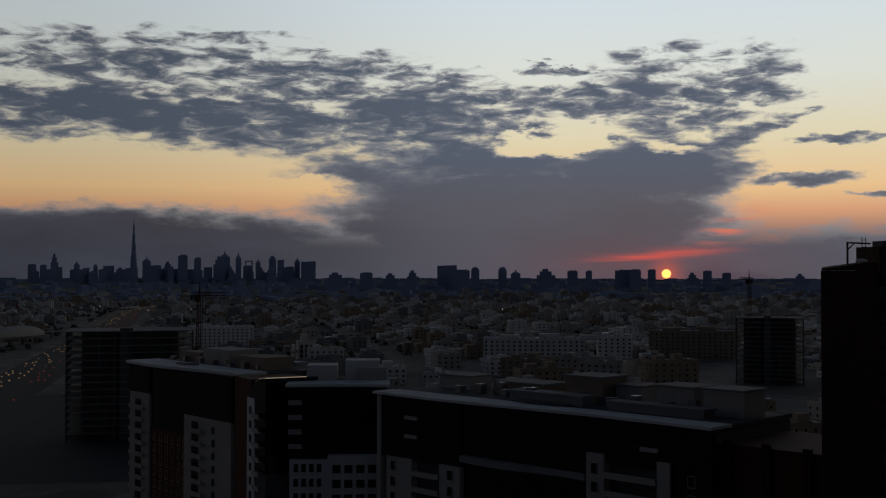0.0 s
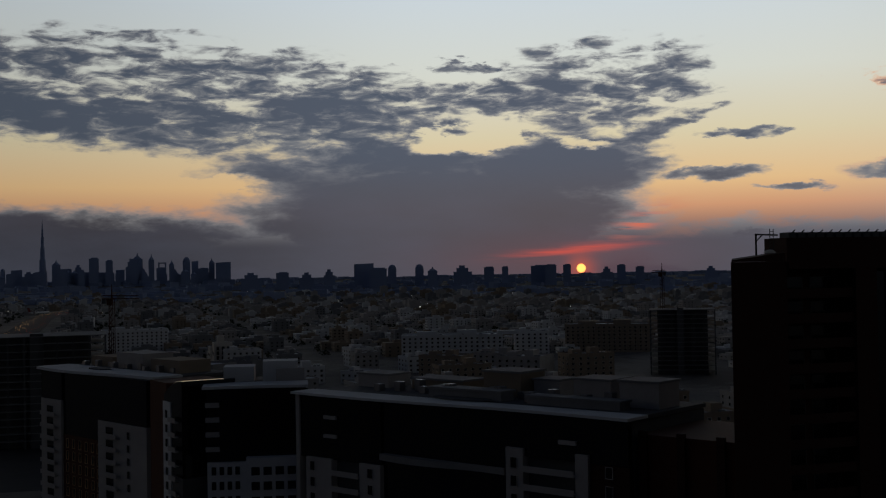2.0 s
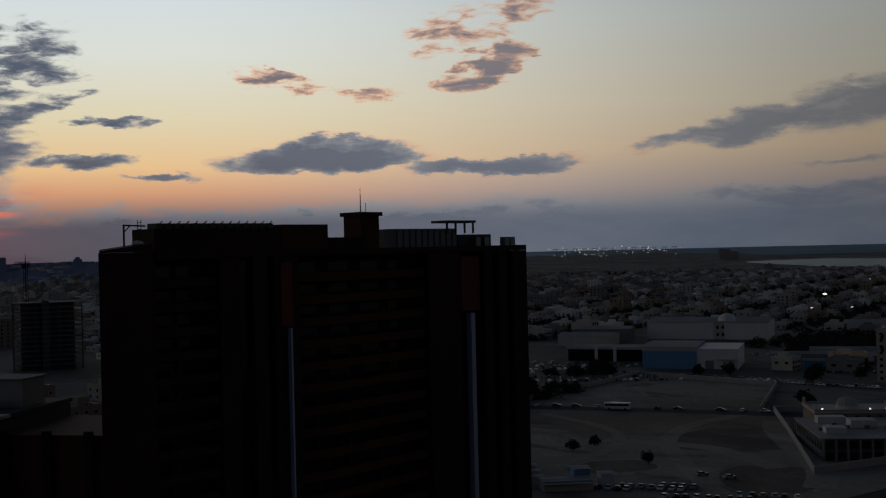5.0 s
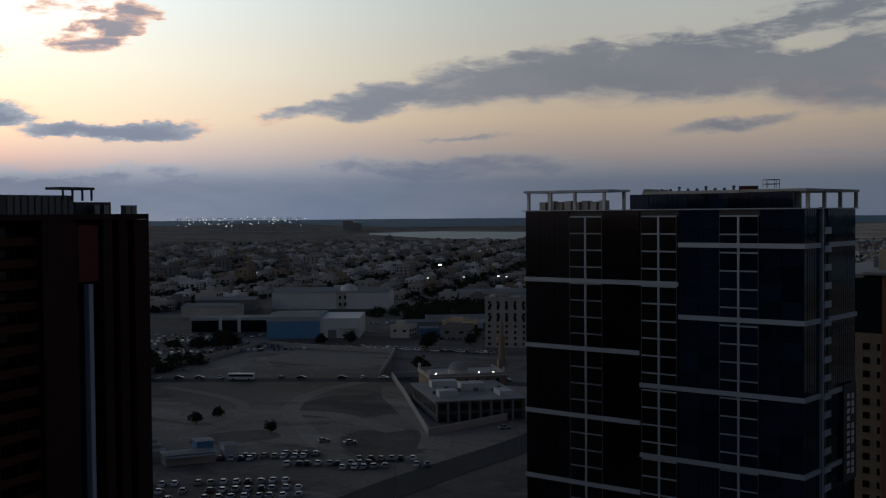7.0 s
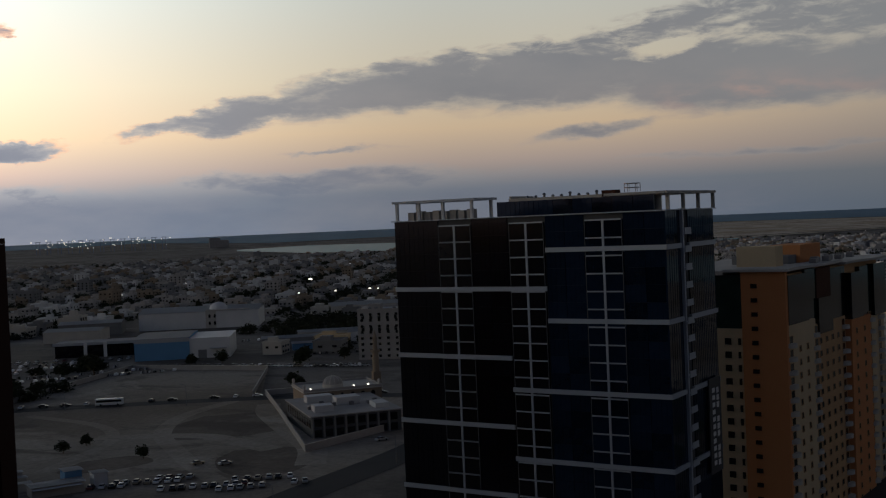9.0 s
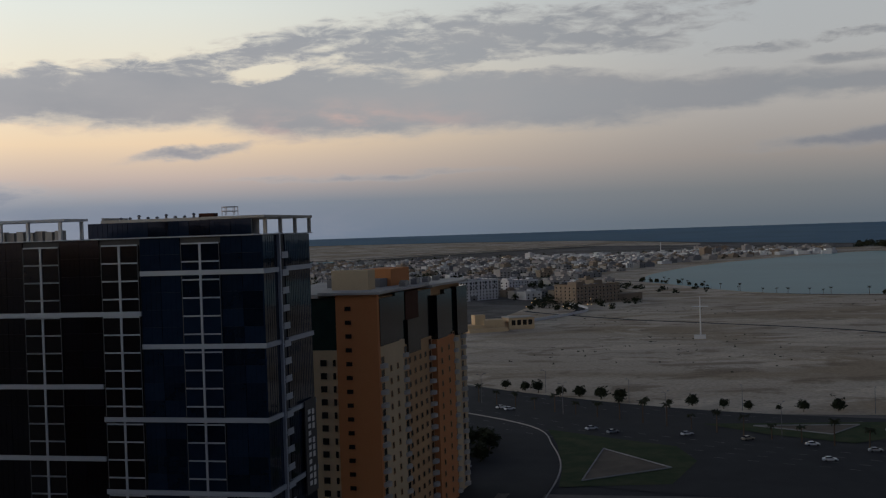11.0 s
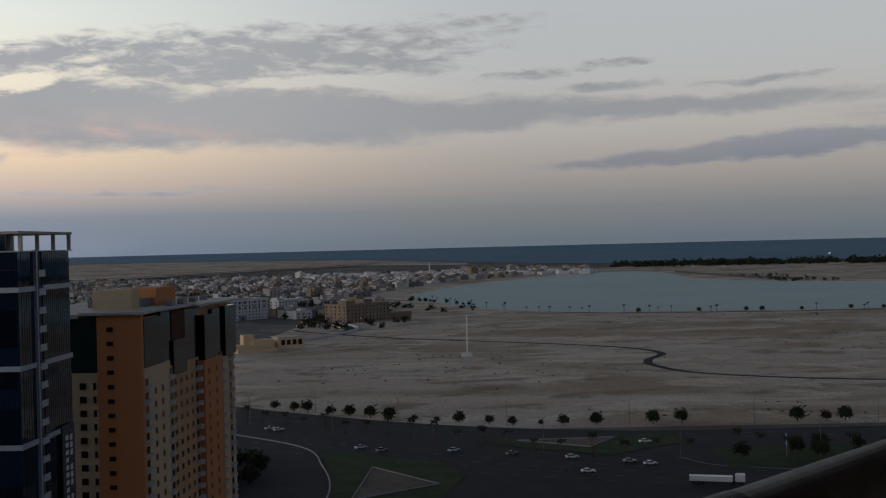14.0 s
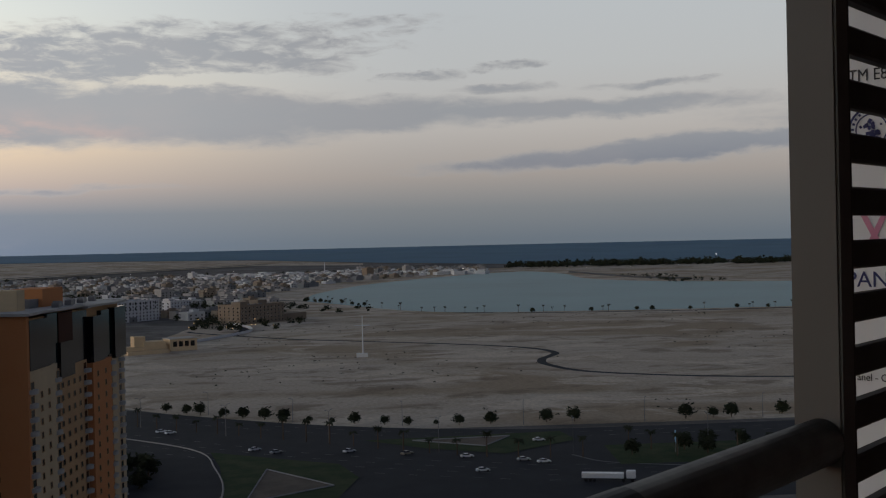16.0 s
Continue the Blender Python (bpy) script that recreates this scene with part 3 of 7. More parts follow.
road("slip_road", [(470, 95), (428, 54), (392, 43), (350, 37), (290, 40), (220, 40)], 10, 0.18, "curved asphalt slip road")
road("service_yard", [(330, 110), (365, 62), (345, 20), (330, -30), (325, -100)], 26, 0.16, "asphalt yard and road below the apartment block")
flat("junction", [(570, 190), (520, 100), (470, 15), (441, -52), (436, -130), (440, -800), (322, -800), (318, -100), (322, 46), (400, 124), (470, 190)], 0.045, "asphalt", "broad dark asphalt junction between the carriageways", "road")
# added asphalt sheet puts the near-black of dim sandy ground into colour
flat("building_yard", [(-235, 400), (-280, 700), (-120, 760), (-90, 420)], 0.06, "asphalt", "sandy lot round the unfinished building, darkened by an added sheet", "yard")
flat("parking_yard", [(300, 120), (420, 118), (440, 70), (395, 52), (350, 45), (300, 48)], 0.08, "asphalt", "dark asphalt parking yard below the apartments", "parking")
road("desert_track", [(1030, 120), (999, 101), (912, 21), (839, -79), (790, -133), (745, -150), (705, -134), (672, -132), (628, -151), (587, -218), (560, -330)], 5.5, 0.10, "dark winding track across the sand")
road("shore_road", [(1560, 60), (1440, -25), (1200, -130), (1128, -300), (1110, -480), (1060, -780)], 8, 0.10, "narrow promenade road on the lagoon shore")
road("villa_road", [(1500, 120), (1240, 130), (1030, 70), (900, 120)], 8, 0.10, "asphalt road past the villas")
flat("lawn_a", [(424, 42), (404, 14), (392, -4), (368, -10), (335, -2), (330, 30), (352, 31), (395, 36)], 0.24, "grass", "dark trimmed lawn between the roads", "lawn")
flat("plaza_a", [(387, 20), (357, -2), (338, 24)], 0.30, "paving", "triangle of pale paving in the lawn", "paving")
flat("lawn_b", [(436, -14), (440, -90), (420, -92), (398, -62), (414, -36)], 0.24, "grass", "lawn island between two carriageways", "lawn")
flat("plaza_b", [(431, -32), (433, -69), (414, -57)], 0.30, "paving", "small paved triangle on a lawn island", "paving")
flat("lawn_c", [(406, -99), (404, -180), (366, -180), (371, -96)], 0.24, "grass", "planted island with shrubs and palms", "lawn")
for k, tri in enumerate(([(387, 20), (357, -2), (338, 24)], [(431, -32), (433, -69), (414, -57)])):
    bm = bmesh.new()
    for (x0, y0), (x1, y1) in zip(tri, tri[1:] + tri[:1]):
        rod(bm, (x0, y0, 0.35), (x1, y1, 0.35), 0.28, n=4)
    tagged(part("kerb", bm, "kerb"), "pale kerb round a paved triangle", "kerb", "", "structure")
for pts, w in (([(470, 95), (428, 54), (392, 43), (350, 37), (290, 40)], 0.7),):
    for off in (5.6,):
        line = smooth_line(pts, 6)
        shifted = []
        for i, p in enumerate(line):
            d = (line[min(i + 1, len(line) - 1)] - line[max(i - 1, 0)]).normalized()
            shifted.append((p.x - d.y * off, p.y + d.x * off))
        bm = bmesh.new()
        for a, b in zip(shifted, shifted[1:]):
            rod(bm, (*a, 0.25), (*b, 0.25), 0.3, n=4)
        tagged(part("kerb", bm, "kerb"), "pale stone kerb along the curved road", "kerb", "", "structure")
# road paint: edge lines and short dashes
dash = []
for pts, offs in (([(575, 150), (525, 90), (470, 15), (441, -52), (431, -130), (431, -400)], (-4.5, 4.5)), ([(540, 190), (462, 85), (404, 12), (372, -50), (360, -110), (356, -400)], (-12, -4, 4, 12))):
    for p, h in along(pts, 60):
        for o in offs:
            a = radians(h)
            dash.append((p.x - math.sin(a) * o, p.y + math.cos(a) * o, 0.19, 3.5, 0.2, 0.02, a))
many_boxes("lane_marks", dash, "paint", "faded white lane dashes on asphalt", "road marking")
sheet("edge_line", ribbon([(391, -84), (374, -96), (362, -140), (358, -260)], 0.8, 0.2), "paint", "white edge line on asphalt", "road marking")
# the empty lot, roads and walls round the mosque
flat("empty_lot", [(195, 235), (250, 330), (337, 417), (396, 327), (424, 262), (330, 206), (240, 192)], 0.06, "lot", "trodden brown sand lot with wheel tracks", "sand lot")
flat("fenced_field", [(340, 432), (464, 475), (478, 391), (404, 335)], 0.06, "lot", "fenced field of bare sand", "sand lot")
for pts in ([(352, 322), (372, 296), (352, 272), (325, 276), (308, 298), (322, 316)], [(300, 262), (312, 246), (296, 226), (276, 222), (270, 238), (284, 256)], [(268, 300), (282, 290), (276, 276), (258, 282), (252, 294)]):
    flat("damp_patch", [(p.x, p.y) for p in smooth_line(pts + pts[:1], 5)[:-1]], 0.08, "damp", "darker damp hollow in the lot", "sand lot")
for k, (pts, w) in enumerate((([(392, 338), (352, 332), (318, 312), (292, 280), (272, 252), (262, 236)], 7), ([(302, 330), (312, 310), (318, 290), (312, 268), (306, 250)], 9), ([(386, 316), (366, 300), (336, 266), (312, 238), (290, 222)], 10), ([(330, 400), (322, 350), (300, 320), (268, 306), (250, 300)], 5))):
    sheet("wheel_track", ribbon(pts, w, 0.09 + 0.012 * k), "track", "pale packed wheel track across the lot", "track")
road("lot_road", [(290, 470), (337, 420), (400, 327), (426, 262), (450, 190)], 11, 0.12, "asphalt street past the sand lot")
road("cross_street", [(150, 178), (235, 198), (330, 204), (430, 225)], 15, 0.10, "asphalt street beside the sand lot")
road("trunk_road", [(-210, 420), (-262, 650), (-290, 790), (-361, 1128), (-480, 1700), (-599, 2251), (-640, 2690)], 46, 0.12, "broad city highway with evening traffic")
road("airport_road", [(-700, 1500), (-500, 1500), (-380, 1380), (-250, 1330)], 14, 0.3, "elevated ramp by the airport")

# ---- own tower and balcony ----
BAL = pose(*EYE, 0, 0, -45)
own = thing("apartment_tower", BAL, "dark rendered tower behind the balcony", "building")
part("wall", bmbox(-14, -26, -75, 16, -1.3, 12), "brown", own)
part("floor_slab", bmbox(-4.0, -1.3, -1.72, 1.9, 0.70, -1.45), "grey", own)
part("ceiling_slab", bmbox(-4.0, -1.3, 1.25, 3.0, 0.85, 1.5), "grey", own)

post = thing("balcony_post", BAL, "grey coated metal post at the balcony end", "post")
bm = bmesh.new()
box(bm, 1.610, 0.588, -1.45, 1.662, 0.66, 1.25)
bmesh.ops.bevel(bm, geom=bm.edges[:], offset=0.004, segments=2, affect="EDGES")
part("post_body", bm, "column", post)
# solid dark strip stands in for the shaded side of the post
bm = bmesh.new()
box(bm, 1.664, 0.597, -1.45, 1.69, 0.655, 1.25)
part("shadow_gap", bm, "slat", post, "dark strip put in for the shadow beside the post")

rail = thing("handrail", BAL, "round brushed steel handrail with glass below", "handrail")
bm = bmesh.new()
rod(bm, (-1.05, 0.62, -0.299), (1.608, 0.62, -0.299), 0.034, n=28)
ob = part("tube", bm, "rail", rail)
for f in ob.data.polygons:
    f.use_smooth = len(f.vertices) == 4
for s in (-1.0, 0.3):
    bm = bmesh.new()
    rod(bm, (s, 0.62, -1.45), (s, 0.62, -0.325), 0.018, n=14)
    part("baluster", bm, "rail", rail)
bm = bmesh.new()
rod(bm, (0.97, 0.62, -0.299), (1.06, 0.62, -0.299), 0.0352, n=28)
part("sleeve", bm, "rail", rail, "steel joint sleeve on the handrail")
gm = bpy.data.materials.new("clear_glass")
gm.use_nodes = True
N = Net(gm.node_tree)
tb, gb, mx = N.n("ShaderNodeBsdfTransparent"), N.n("ShaderNodeBsdfGlossy"), N.n("ShaderNodeMixShader")
tb.inputs[0].default_value = (0.62, 0.70, 0.66, 1)
gb.inputs["Roughness"].default_value = 0.05
mx.inputs[0].default_value = 0.06
N.put(mx.inputs[1], tb.outputs[0]), N.put(mx.inputs[2], gb.outputs[0])
N.put(N.n("ShaderNodeOutputMaterial").inputs[0], mx.outputs[0])
M["clear"] = gm
for s0, s1 in ((-0.97, 0.27), (0.33, 1.49)):
    part("glass_panel", bmbox(s0, 0.625, -1.40, s1, 0.635, -0.36), "clear", rail, "pale green balustrade glass")

screen = thing("louvre_screen", BAL, "screen of dark horizontal slats beside the post", "louvre")
bm = bmesh.new()
box(bm, 0, -0.012, -0.0215, 1.2, 0.012, 0.0215)
bmesh.ops.bevel(bm, geom=[e for e in bm.edges if abs(e.verts[0].co.x - e.verts[1].co.x) > 0.5], offset=0.004, segments=1, affect="EDGES")
slat = mesh_of("slat", bm, "slat")
pieces("slat", slat, screen, [(1.692, 0.62, 0.287 + 0.0805 * k) for k in range(-20, 12)])
part("edge_rail", bmbox(2.893, 0.60, -1.45, 2.92, 0.64, 1.25), "slat", screen)

panel = thing("film_covered_panel", BAL, "white wall panel in printed protective film", "wall panel")
part("panel_sheet", bmbox(2.6, 0.30, -1.45, 2.64, 1.015, 1.25), "film", panel)
part("panel_joint", bmbox(2.594, 0.30, 0.512, 2.5995, 1.015, 0.516), "ink", panel, "thin dark joint")


def lettering(text, size, d, z, material, parent, tall=1.0):
    """Words printed on the film; they run toward the balcony."""
    cu = bpy.data.curves.new("words", "FONT")
    cu.body, cu.size, cu.extrude = text, size, 0.0006
    tmp = new("words", cu)
    me = bpy.data.meshes.new_from_object(tmp.evaluated_get(bpy.context.evaluated_depsgraph_get()))
    bpy.data.objects.remove(tmp)
    me.materials.clear()
    me.materials.append(M[material])
    ob = new("lettering", me)
    ob.parent = parent
    # x of the words runs along -d, their height along z, they look along -s
    ob.matrix_basis = Matrix(((0, 0, -1, 2.5985), (-1, 0, 0, d), (0, tall, 0, z), (0, 0, 0, 1)))
    return ob


lettering("STM E84", 0.033, 0.937, 0.335, "ink", panel, 1.15)
lettering("Panel - Class", 0.021, 0.930, 0.302, "ink", panel, 1.1)
lettering("PANEL", 0.050, 0.937, -0.125, "navy", panel)
lettering("STM E84", 0.033, 0.905, -0.298, "ink", panel, 1.15)
lettering("anel - Class", 0.021, 0.915, -0.335, "ink", panel, 1.1)
bm = bmesh.new()
for r0, r1 in ((0.052, 0.047), (0.036, 0.033)):
    for i in range(28):
        a, b = i * math.pi / 14, (i + 1) * math.pi / 14
        bm.faces.new([bm.verts.new((2.5975, 0.872 + r * math.cos(t), 0.225 + r * math.sin(t))) for r, t in ((r0, a), (r1, a), (r1, b), (r0, b))])
for i in range(26):
    a, r = rng.uniform(0, 6.28), rng.uniform(0.004, 0.028)
    u, v, w = 0.872 + r * math.cos(a), 0.225 + r * math.sin(a), rng.uniform(0.003, 0.007)
    bm.faces.new([bm.verts.new((2.5972, u + w * math.cos(a + t), v + w * math.sin(a + t))) for t in (0, 1.3, 3.1, 4.6)])
for i in range(22):
    a = i * math.pi / 11
    bm.faces.new([bm.verts.new((2.5973, 0.872 + r * math.cos(t), 0.225 + r * math.sin(t))) for r, t in ((0.039, a), (0.039, a + 0.12), (0.045, a + 0.12), (0.045, a))])
part("round_mark", bm, "navy", panel, "round navy printed mark")
for z0, d0 in ((0.045, 0.905), (-0.615, 0.905)):
    bm = bmesh.new()
    for u, v in ((d0, -1), (d0 - 0.055, 1)):
        bm.faces.new([bm.verts.new(p) for p in ((2.598, u, z0), (2.598, u - 0.014, z0), (2.598, u - 0.014 + v * 0.035, z0 - 0.07), (2.598, u + v * 0.035, z0 - 0.07))])
    part("pink_cross", bm, "pink", panel, "pink printed cross strokes")

# ---- glass tower ----
TOWER = pose(204, 72, 0, 0, 0, -2.5)
gt = thing("glass_tower", TOWER, "dark blue glass tower with pale cross-bar windows", "tower")
part("core", bmbox(0.35, 0.35, 0, 26, 61, 75.2), "darkgrey", gt)
FL = 3.42
Z0 = 68.4


def glazing(w, h, glass):
    """One storey of curtain wall that looks along -y, ribbed by thin upright fins."""
    bm = bmesh.new()
    n = max(2, round(w / 1.05))
    edge = [(0.02, 0.25)]
    for i in range(n):
        a, b = 0.02 + (w - 0.04) * i / n, 0.02 + (w - 0.04) * (i + 1) / n
        edge += [(a, 0.0), (b - 0.11, 0.0), (b - 0.10, -0.05), (b - 0.04, -0.05), (b - 0.03, 0.0)]
    prism(bm, edge + [(w - 0.02, 0.25)], 0.015, h - 0.015)
    return mesh_of("glass_panel", bm, glass)


FRONT = Matrix.Rotation(radians(-90), 4, "Z")  # looks along -x; its width runs toward -y


def bay(parent, y1, y0, z0, z1, glass):
    """Front bay between y1 > y0, one panel to a storey and about 3 m of width."""
    n, m = max(1, round((z1 - z0) / FL)), max(1, round((y1 - y0) / 4.2))
    w, h = (y1 - y0) / m, (z1 - z0) / n
    me = glazing(w, h, glass)
    pieces("glass_panel", me, parent, [Matrix.Translation((0.1, y1 - w * i, z0 + h * k)) @ FRONT for i in range(m) for k in range(n)])


left_bands = [60.9 - 13.9 * k for k in range(5)]
right_bands = [68.5 - 13.9 * k for k in range(6)]
stacks = ((50.0, 42.0), (33.5, 25.0), (16.7, 8.5))
walls = ((61.0, 50.0, left_bands, "dark"), (42.0, 33.5, left_bands, "dark"), (25.0, 16.7, right_bands, "blue"), (8.5, 0.0, right_bands, "blue"))
for y1, y0, bands, glass in walls:
    tops = [75.5] + bands
    for a, b in zip(tops, tops[1:] + [0.0]):
        if a - b > 1:
            bay(gt, y1, y0, max(b, 0) + 0.35, a - 0.35, glass)
for y1, y0, zs in ((61.2, 25.0, left_bands[:1]), (61.2, 33.5, left_bands[1:]), (25.0, -0.2, right_bands[:2]), (33.5, -0.2, right_bands[2:])):
    for z in zs:
        part("band", bmbox(-0.25, y0, z - 0.45, 0.38, y1, z + 0.45), "band", gt, "pale aluminium cross band")
unit = bmesh.new()
box(unit, -0.05, -4.1, 0, 0.1, 4.1, FL, 1)
for z in (0.0, FL - 0.001):
    box(unit, -0.16, -3.75, z - 0.14, 0.06, 3.75, z + 0.14)
box(unit, -0.24, -0.22, 0.12, 0.04, 0.22, FL - 0.12)
for y in (-3.85, 3.85):
    box(unit, -0.12, y - 0.08, 0.02, 0.0, y + 0.08, FL - 0.02, 2)
stack_unit = {g: mesh_of("window_unit", unit.copy(), "band", g, "darkgrey") for g in ("pane", "blue")}
unit.free()
for y1, y0 in stacks:
    pieces("window_unit", stack_unit["blue" if y1 < 20 else "pane"], gt, [(0.02, (y1 + y0) / 2, 74.0 - FL * (k + 1)) for k in range(21)])
# side face
for x0, x1 in ((0.6, 7.2), (11.6, 25.6)):
    tops = [75.5] + right_bands
    for a, b in zip(tops, tops[1:] + [0.0]):
        if a - b > 1:
            n = max(1, round((a - b - 0.7) / FL))
            me = glazing((x1 - x0) / 2, (a - b - 0.7) / n, "blue")
            pieces("glass_panel", me, gt, [(x0 + i * (x1 - x0) / 2, 0.1, b + 0.35 + k * (a - b - 0.7) / n) for i in (0, 1) for k in range(n)])
    for z in right_bands:
        part("band", bmbox(x0 - 0.4, -0.25, z - 0.45, x1 + 0.2, 0.38, z + 0.45), "band", gt)
part("corner_post", bmbox(0.02, 0.02, 0, 0.55, 0.34, 75.1), "blue", gt)
bm = bmesh.new()
box(bm, 0.3, 0.2, 0, 3.7, 1.6, 0.4)
box(bm, 0.4, 0.2, 0.4, 3.6, 0.32, 1.25)
balc = mesh_of("balcony", bm, "band")
pieces("balcony", balc, gt, [(7.5, -0.9, 74.0 - FL * (k + 1)) for k in range(21)])
part("stack_pier", bmbox(7.3, -0.5, 0, 7.9, 0.34, 75.5), "band", gt)
sign = part("sign_board", bmbox(18.0, -0.55, 22.5, 24.6, -0.3, 41.5), "ink", gt, "tall black sign board with upright lettering")
for k in range(11):
    part("sign_bar", bmbox(19.6, -0.62, 38.6 - 1.45 * k, 21.0, -0.552, 39.5 - 1.45 * k), "white", sign)
    if k % 4 != 3:
        part("sign_bar", bmbox(22.0, -0.62, 38.3 - 1.45 * k, 23.2, -0.552, 39.4 - 1.45 * k), "white", sign)
# roof
part("roof_slab", bmbox(-0.45, -0.45, 75.21, 26.3, 61.5, 75.4), "band", gt, "thin pale roof line")
me = glazing(4.2, 2.9, "blue")
pieces("glass_panel", me, gt, [Matrix.Translation((0.1, 35.7 - 4.2 * i, 75.42)) @ FRONT for i in range(8)])
part("glass_parapet", bmbox(0.4, 2.1, 75.42, 0.8, 35.7, 78.2), "darkgrey", gt)
pg = part("pergola", bmbox(0, 40.8, 79.0, 9, 61.4, 79.5), "band", gt, "pale roof pergola slab on posts")
for x, y in ((0.5, 60.6), (0.5, 55), (0.5, 49), (0.5, 42), (8.3, 60.6), (8.3, 42)):
    part("pergola_post", bmbox(x, y - 0.3, 75.41, x + 0.5, y + 0.3, 79.0), "white", pg)
part("screen_wall", bmbox(2.0, 1.5, 75.41, 2.4, 34, 78.9), "pale", gt, "pale roof screen wall")
part("screen_wall", bmbox(2.4, 33.6, 75.41, 12, 34, 79.4), "pale", gt)
part("roof_canopy", bmbox(-0.3, -0.5, 78.4, 26.2, 12, 78.9), "pale", gt, "pale overhanging roof canopy")
for x in (1.2, 9.0, 17.0, 25.4):
    part("canopy_post", bmbox(x, -0.3, 75.41, x + 0.6, 0.3, 78.4), "pale", gt)
part("plant_box", bmbox(2.0, 10.5, 78.3, 4, 13.5, 79.6), "rust", gt, "rust red roof box")
for k in range(9):
    y = 15 + k * 1.9
    bm = bmesh.new()
    rod(bm, (3, y, 75.41), (3, y, 79.0 + 0.4 * (k % 3 == 0)), 0.25, n=8)
    dome(bm, 3, y, 79.0 + 0.4 * (k % 3 == 0), 0.4, n=8, m=3)
    part("vent_pipe", bm, "metal", gt)
for k in range(8):
    part("condenser", bmbox(2.0, 42.5 + k * 2.1, 75.41, 3.6, 44.0 + k * 2.1, 77.3 - 0.2 * (k % 2)), "metal", gt)
for z in (79.8, 80.6):
    bm = bmesh.new()
    rod(bm, (4, 8, z), (4, 8, z + 0.14), 1.6, n=14)
    part("tank_hoop", bm, "metal", gt)
for k in range(6):
    a = k * math.pi / 3
    bm = bmesh.new()
    rod(bm, (4 + 1.5 * math.cos(a), 8 + 1.5 * math.sin(a), 79.1), (4 + 1.5 * math.cos(a), 8 + 1.5 * math.sin(a), 80.6), 0.06, n=5)
    part("tank_post", bm, "metal", gt)

# ---- orange apartment block ----
ob_ = thing("apartment_block", pose(257, 64, 0, 0, 0, -5.48), "orange and beige apartment block with balconies", "apartment block")
part("core", bmbox(1.0, 1.0, 0, 76, 36, 59.8), "brick", ob_)
part("wall", bmbox(0, -0.2, 0, 1.4, 10, 60.6), "orange", ob_, "orange rendered pier")
part("wall", bmbox(0.5, 10.0, 0, 1.5, 36, 47.8), "beige", ob_, "beige rendered wall")
part("curtain_wall", bmbox(0.7, 10.02, 47.8, 1.4, 36, 60.0), "green", ob_, "dark green glass upper wall")
part("wall", bmbox(1.4, -0.2, 0, 19.5, 1.2, 48.6), "beige", ob_, "beige rendered wall")
part("curtain_wall", bmbox(1.4, -0.35, 48.6, 15.0, 1.1, 59.6), "dark", ob_, "dark glass corner box")
part("curtain_wall", bmbox(15.0, 0.4, 48.0, 22.5, 1.3, 60.2), "green", ob_)
part("wall", bmbox(19.5, 0.3, 0, 44, 1.4, 47.0), "brick", ob_, "tan wall with rows of windows")
part("curtain_wall", bmbox(22.5, -0.2, 44.5, 33, 1.2, 53.0), "dark", ob_)
part("curtain_wall", bmbox(33.0, 0.35, 46.5, 45, 1.2, 59.5), "dark", ob_)
part("wall", bmbox(22.5, 0.2, 53, 33, 1.0, 60.0), "rust", ob_, "rust red loggia wall")
part("wall", bmbox(45, -1.0, 0, 62, 1.2, 45.8), "orange", ob_, "orange rendered wall")
part("curtain_wall", bmbox(46, -1.0, 45.8, 56, 1.2, 57.6), "dark", ob_)
part("curtain_wall", bmbox(56, -0.2, 45.8, 66, 1.2, 58.6), "green", ob_)
part("curtain_wall", bmbox(66, -1.0, 45.0, 77, 1.2, 58.8), "dark", ob_)
part("wall", bmbox(62, -0.3, 0, 77, 1.3, 45), "beige", ob_)
me = window_mesh(1.5, 1.0, "rust")
pieces("window", me, ob_, [Matrix.Translation((0.02, 7.0, 57.0 - 3.2 * k)) @ FRONT for k in range(18)])
me = window_mesh(1.8, 1.7, "beige")
me2 = window_mesh(0.9, 1.7, "beige")
for k in range(15):
    z = 44.0 - 3.05 * k
    pieces("window", me, ob_, [Matrix.Translation((0.5, y, z)) @ FRONT for y in (13.6, 18.5, 23.5)])
    pieces("window", me2, ob_, [Matrix.Translation((0.5, 10.9, z)) @ FRONT])
bm = bmesh.new()
outline = [(1.5 * math.cos(t), -1.6 * math.sin(t)) for t in [i * math.pi / 8 for i in range(9)]]
prism(bm, [(x, y * 0.9) for x, y in outline], 0, 0.22)
prism(bm, [(x, y * 0.9) for x, y in outline], 0.22, 0.95)
balc = mesh_of("balcony", bm, "pale")
dw = window_mesh(2.2, 2.3, "brick", sill=False)
for k in range(15):
    z = 43.6 - 3.05 * k
    pieces("balcony", balc, ob_, [(2.3, -0.2, z), (19.4, 0.2, z + 0.6), (42.6, 0.2, z + 0.2), (62.6, -0.6, z + 0.1), (72.5, -0.3, z)])
    pieces("balcony_door", dw, ob_, [(2.6, -0.22, z + 0.3), (19.9, -0.2, z + 0.9), (42.2, 0.28, z + 0.5), (63.4, -0.32, z + 0.4), (72.5, -0.32, z + 0.3)])
me = window_mesh(1.7, 1.5, "brick")
me3 = window_mesh(1.2, 1.5, "brick")
for k in range(15):
    z = 42.0 - 3.05 * k
    pieces("window", me, ob_, [(x, 0.28, z) for x in (24.5, 29.0, 33.5, 38.0)])
    pieces("window", me3, ob_, [(x, -1.02, z) for x in (49, 56)])
    pieces("window", me3, ob_, [(x, -0.22, z) for x in (8.5, 13.5)])


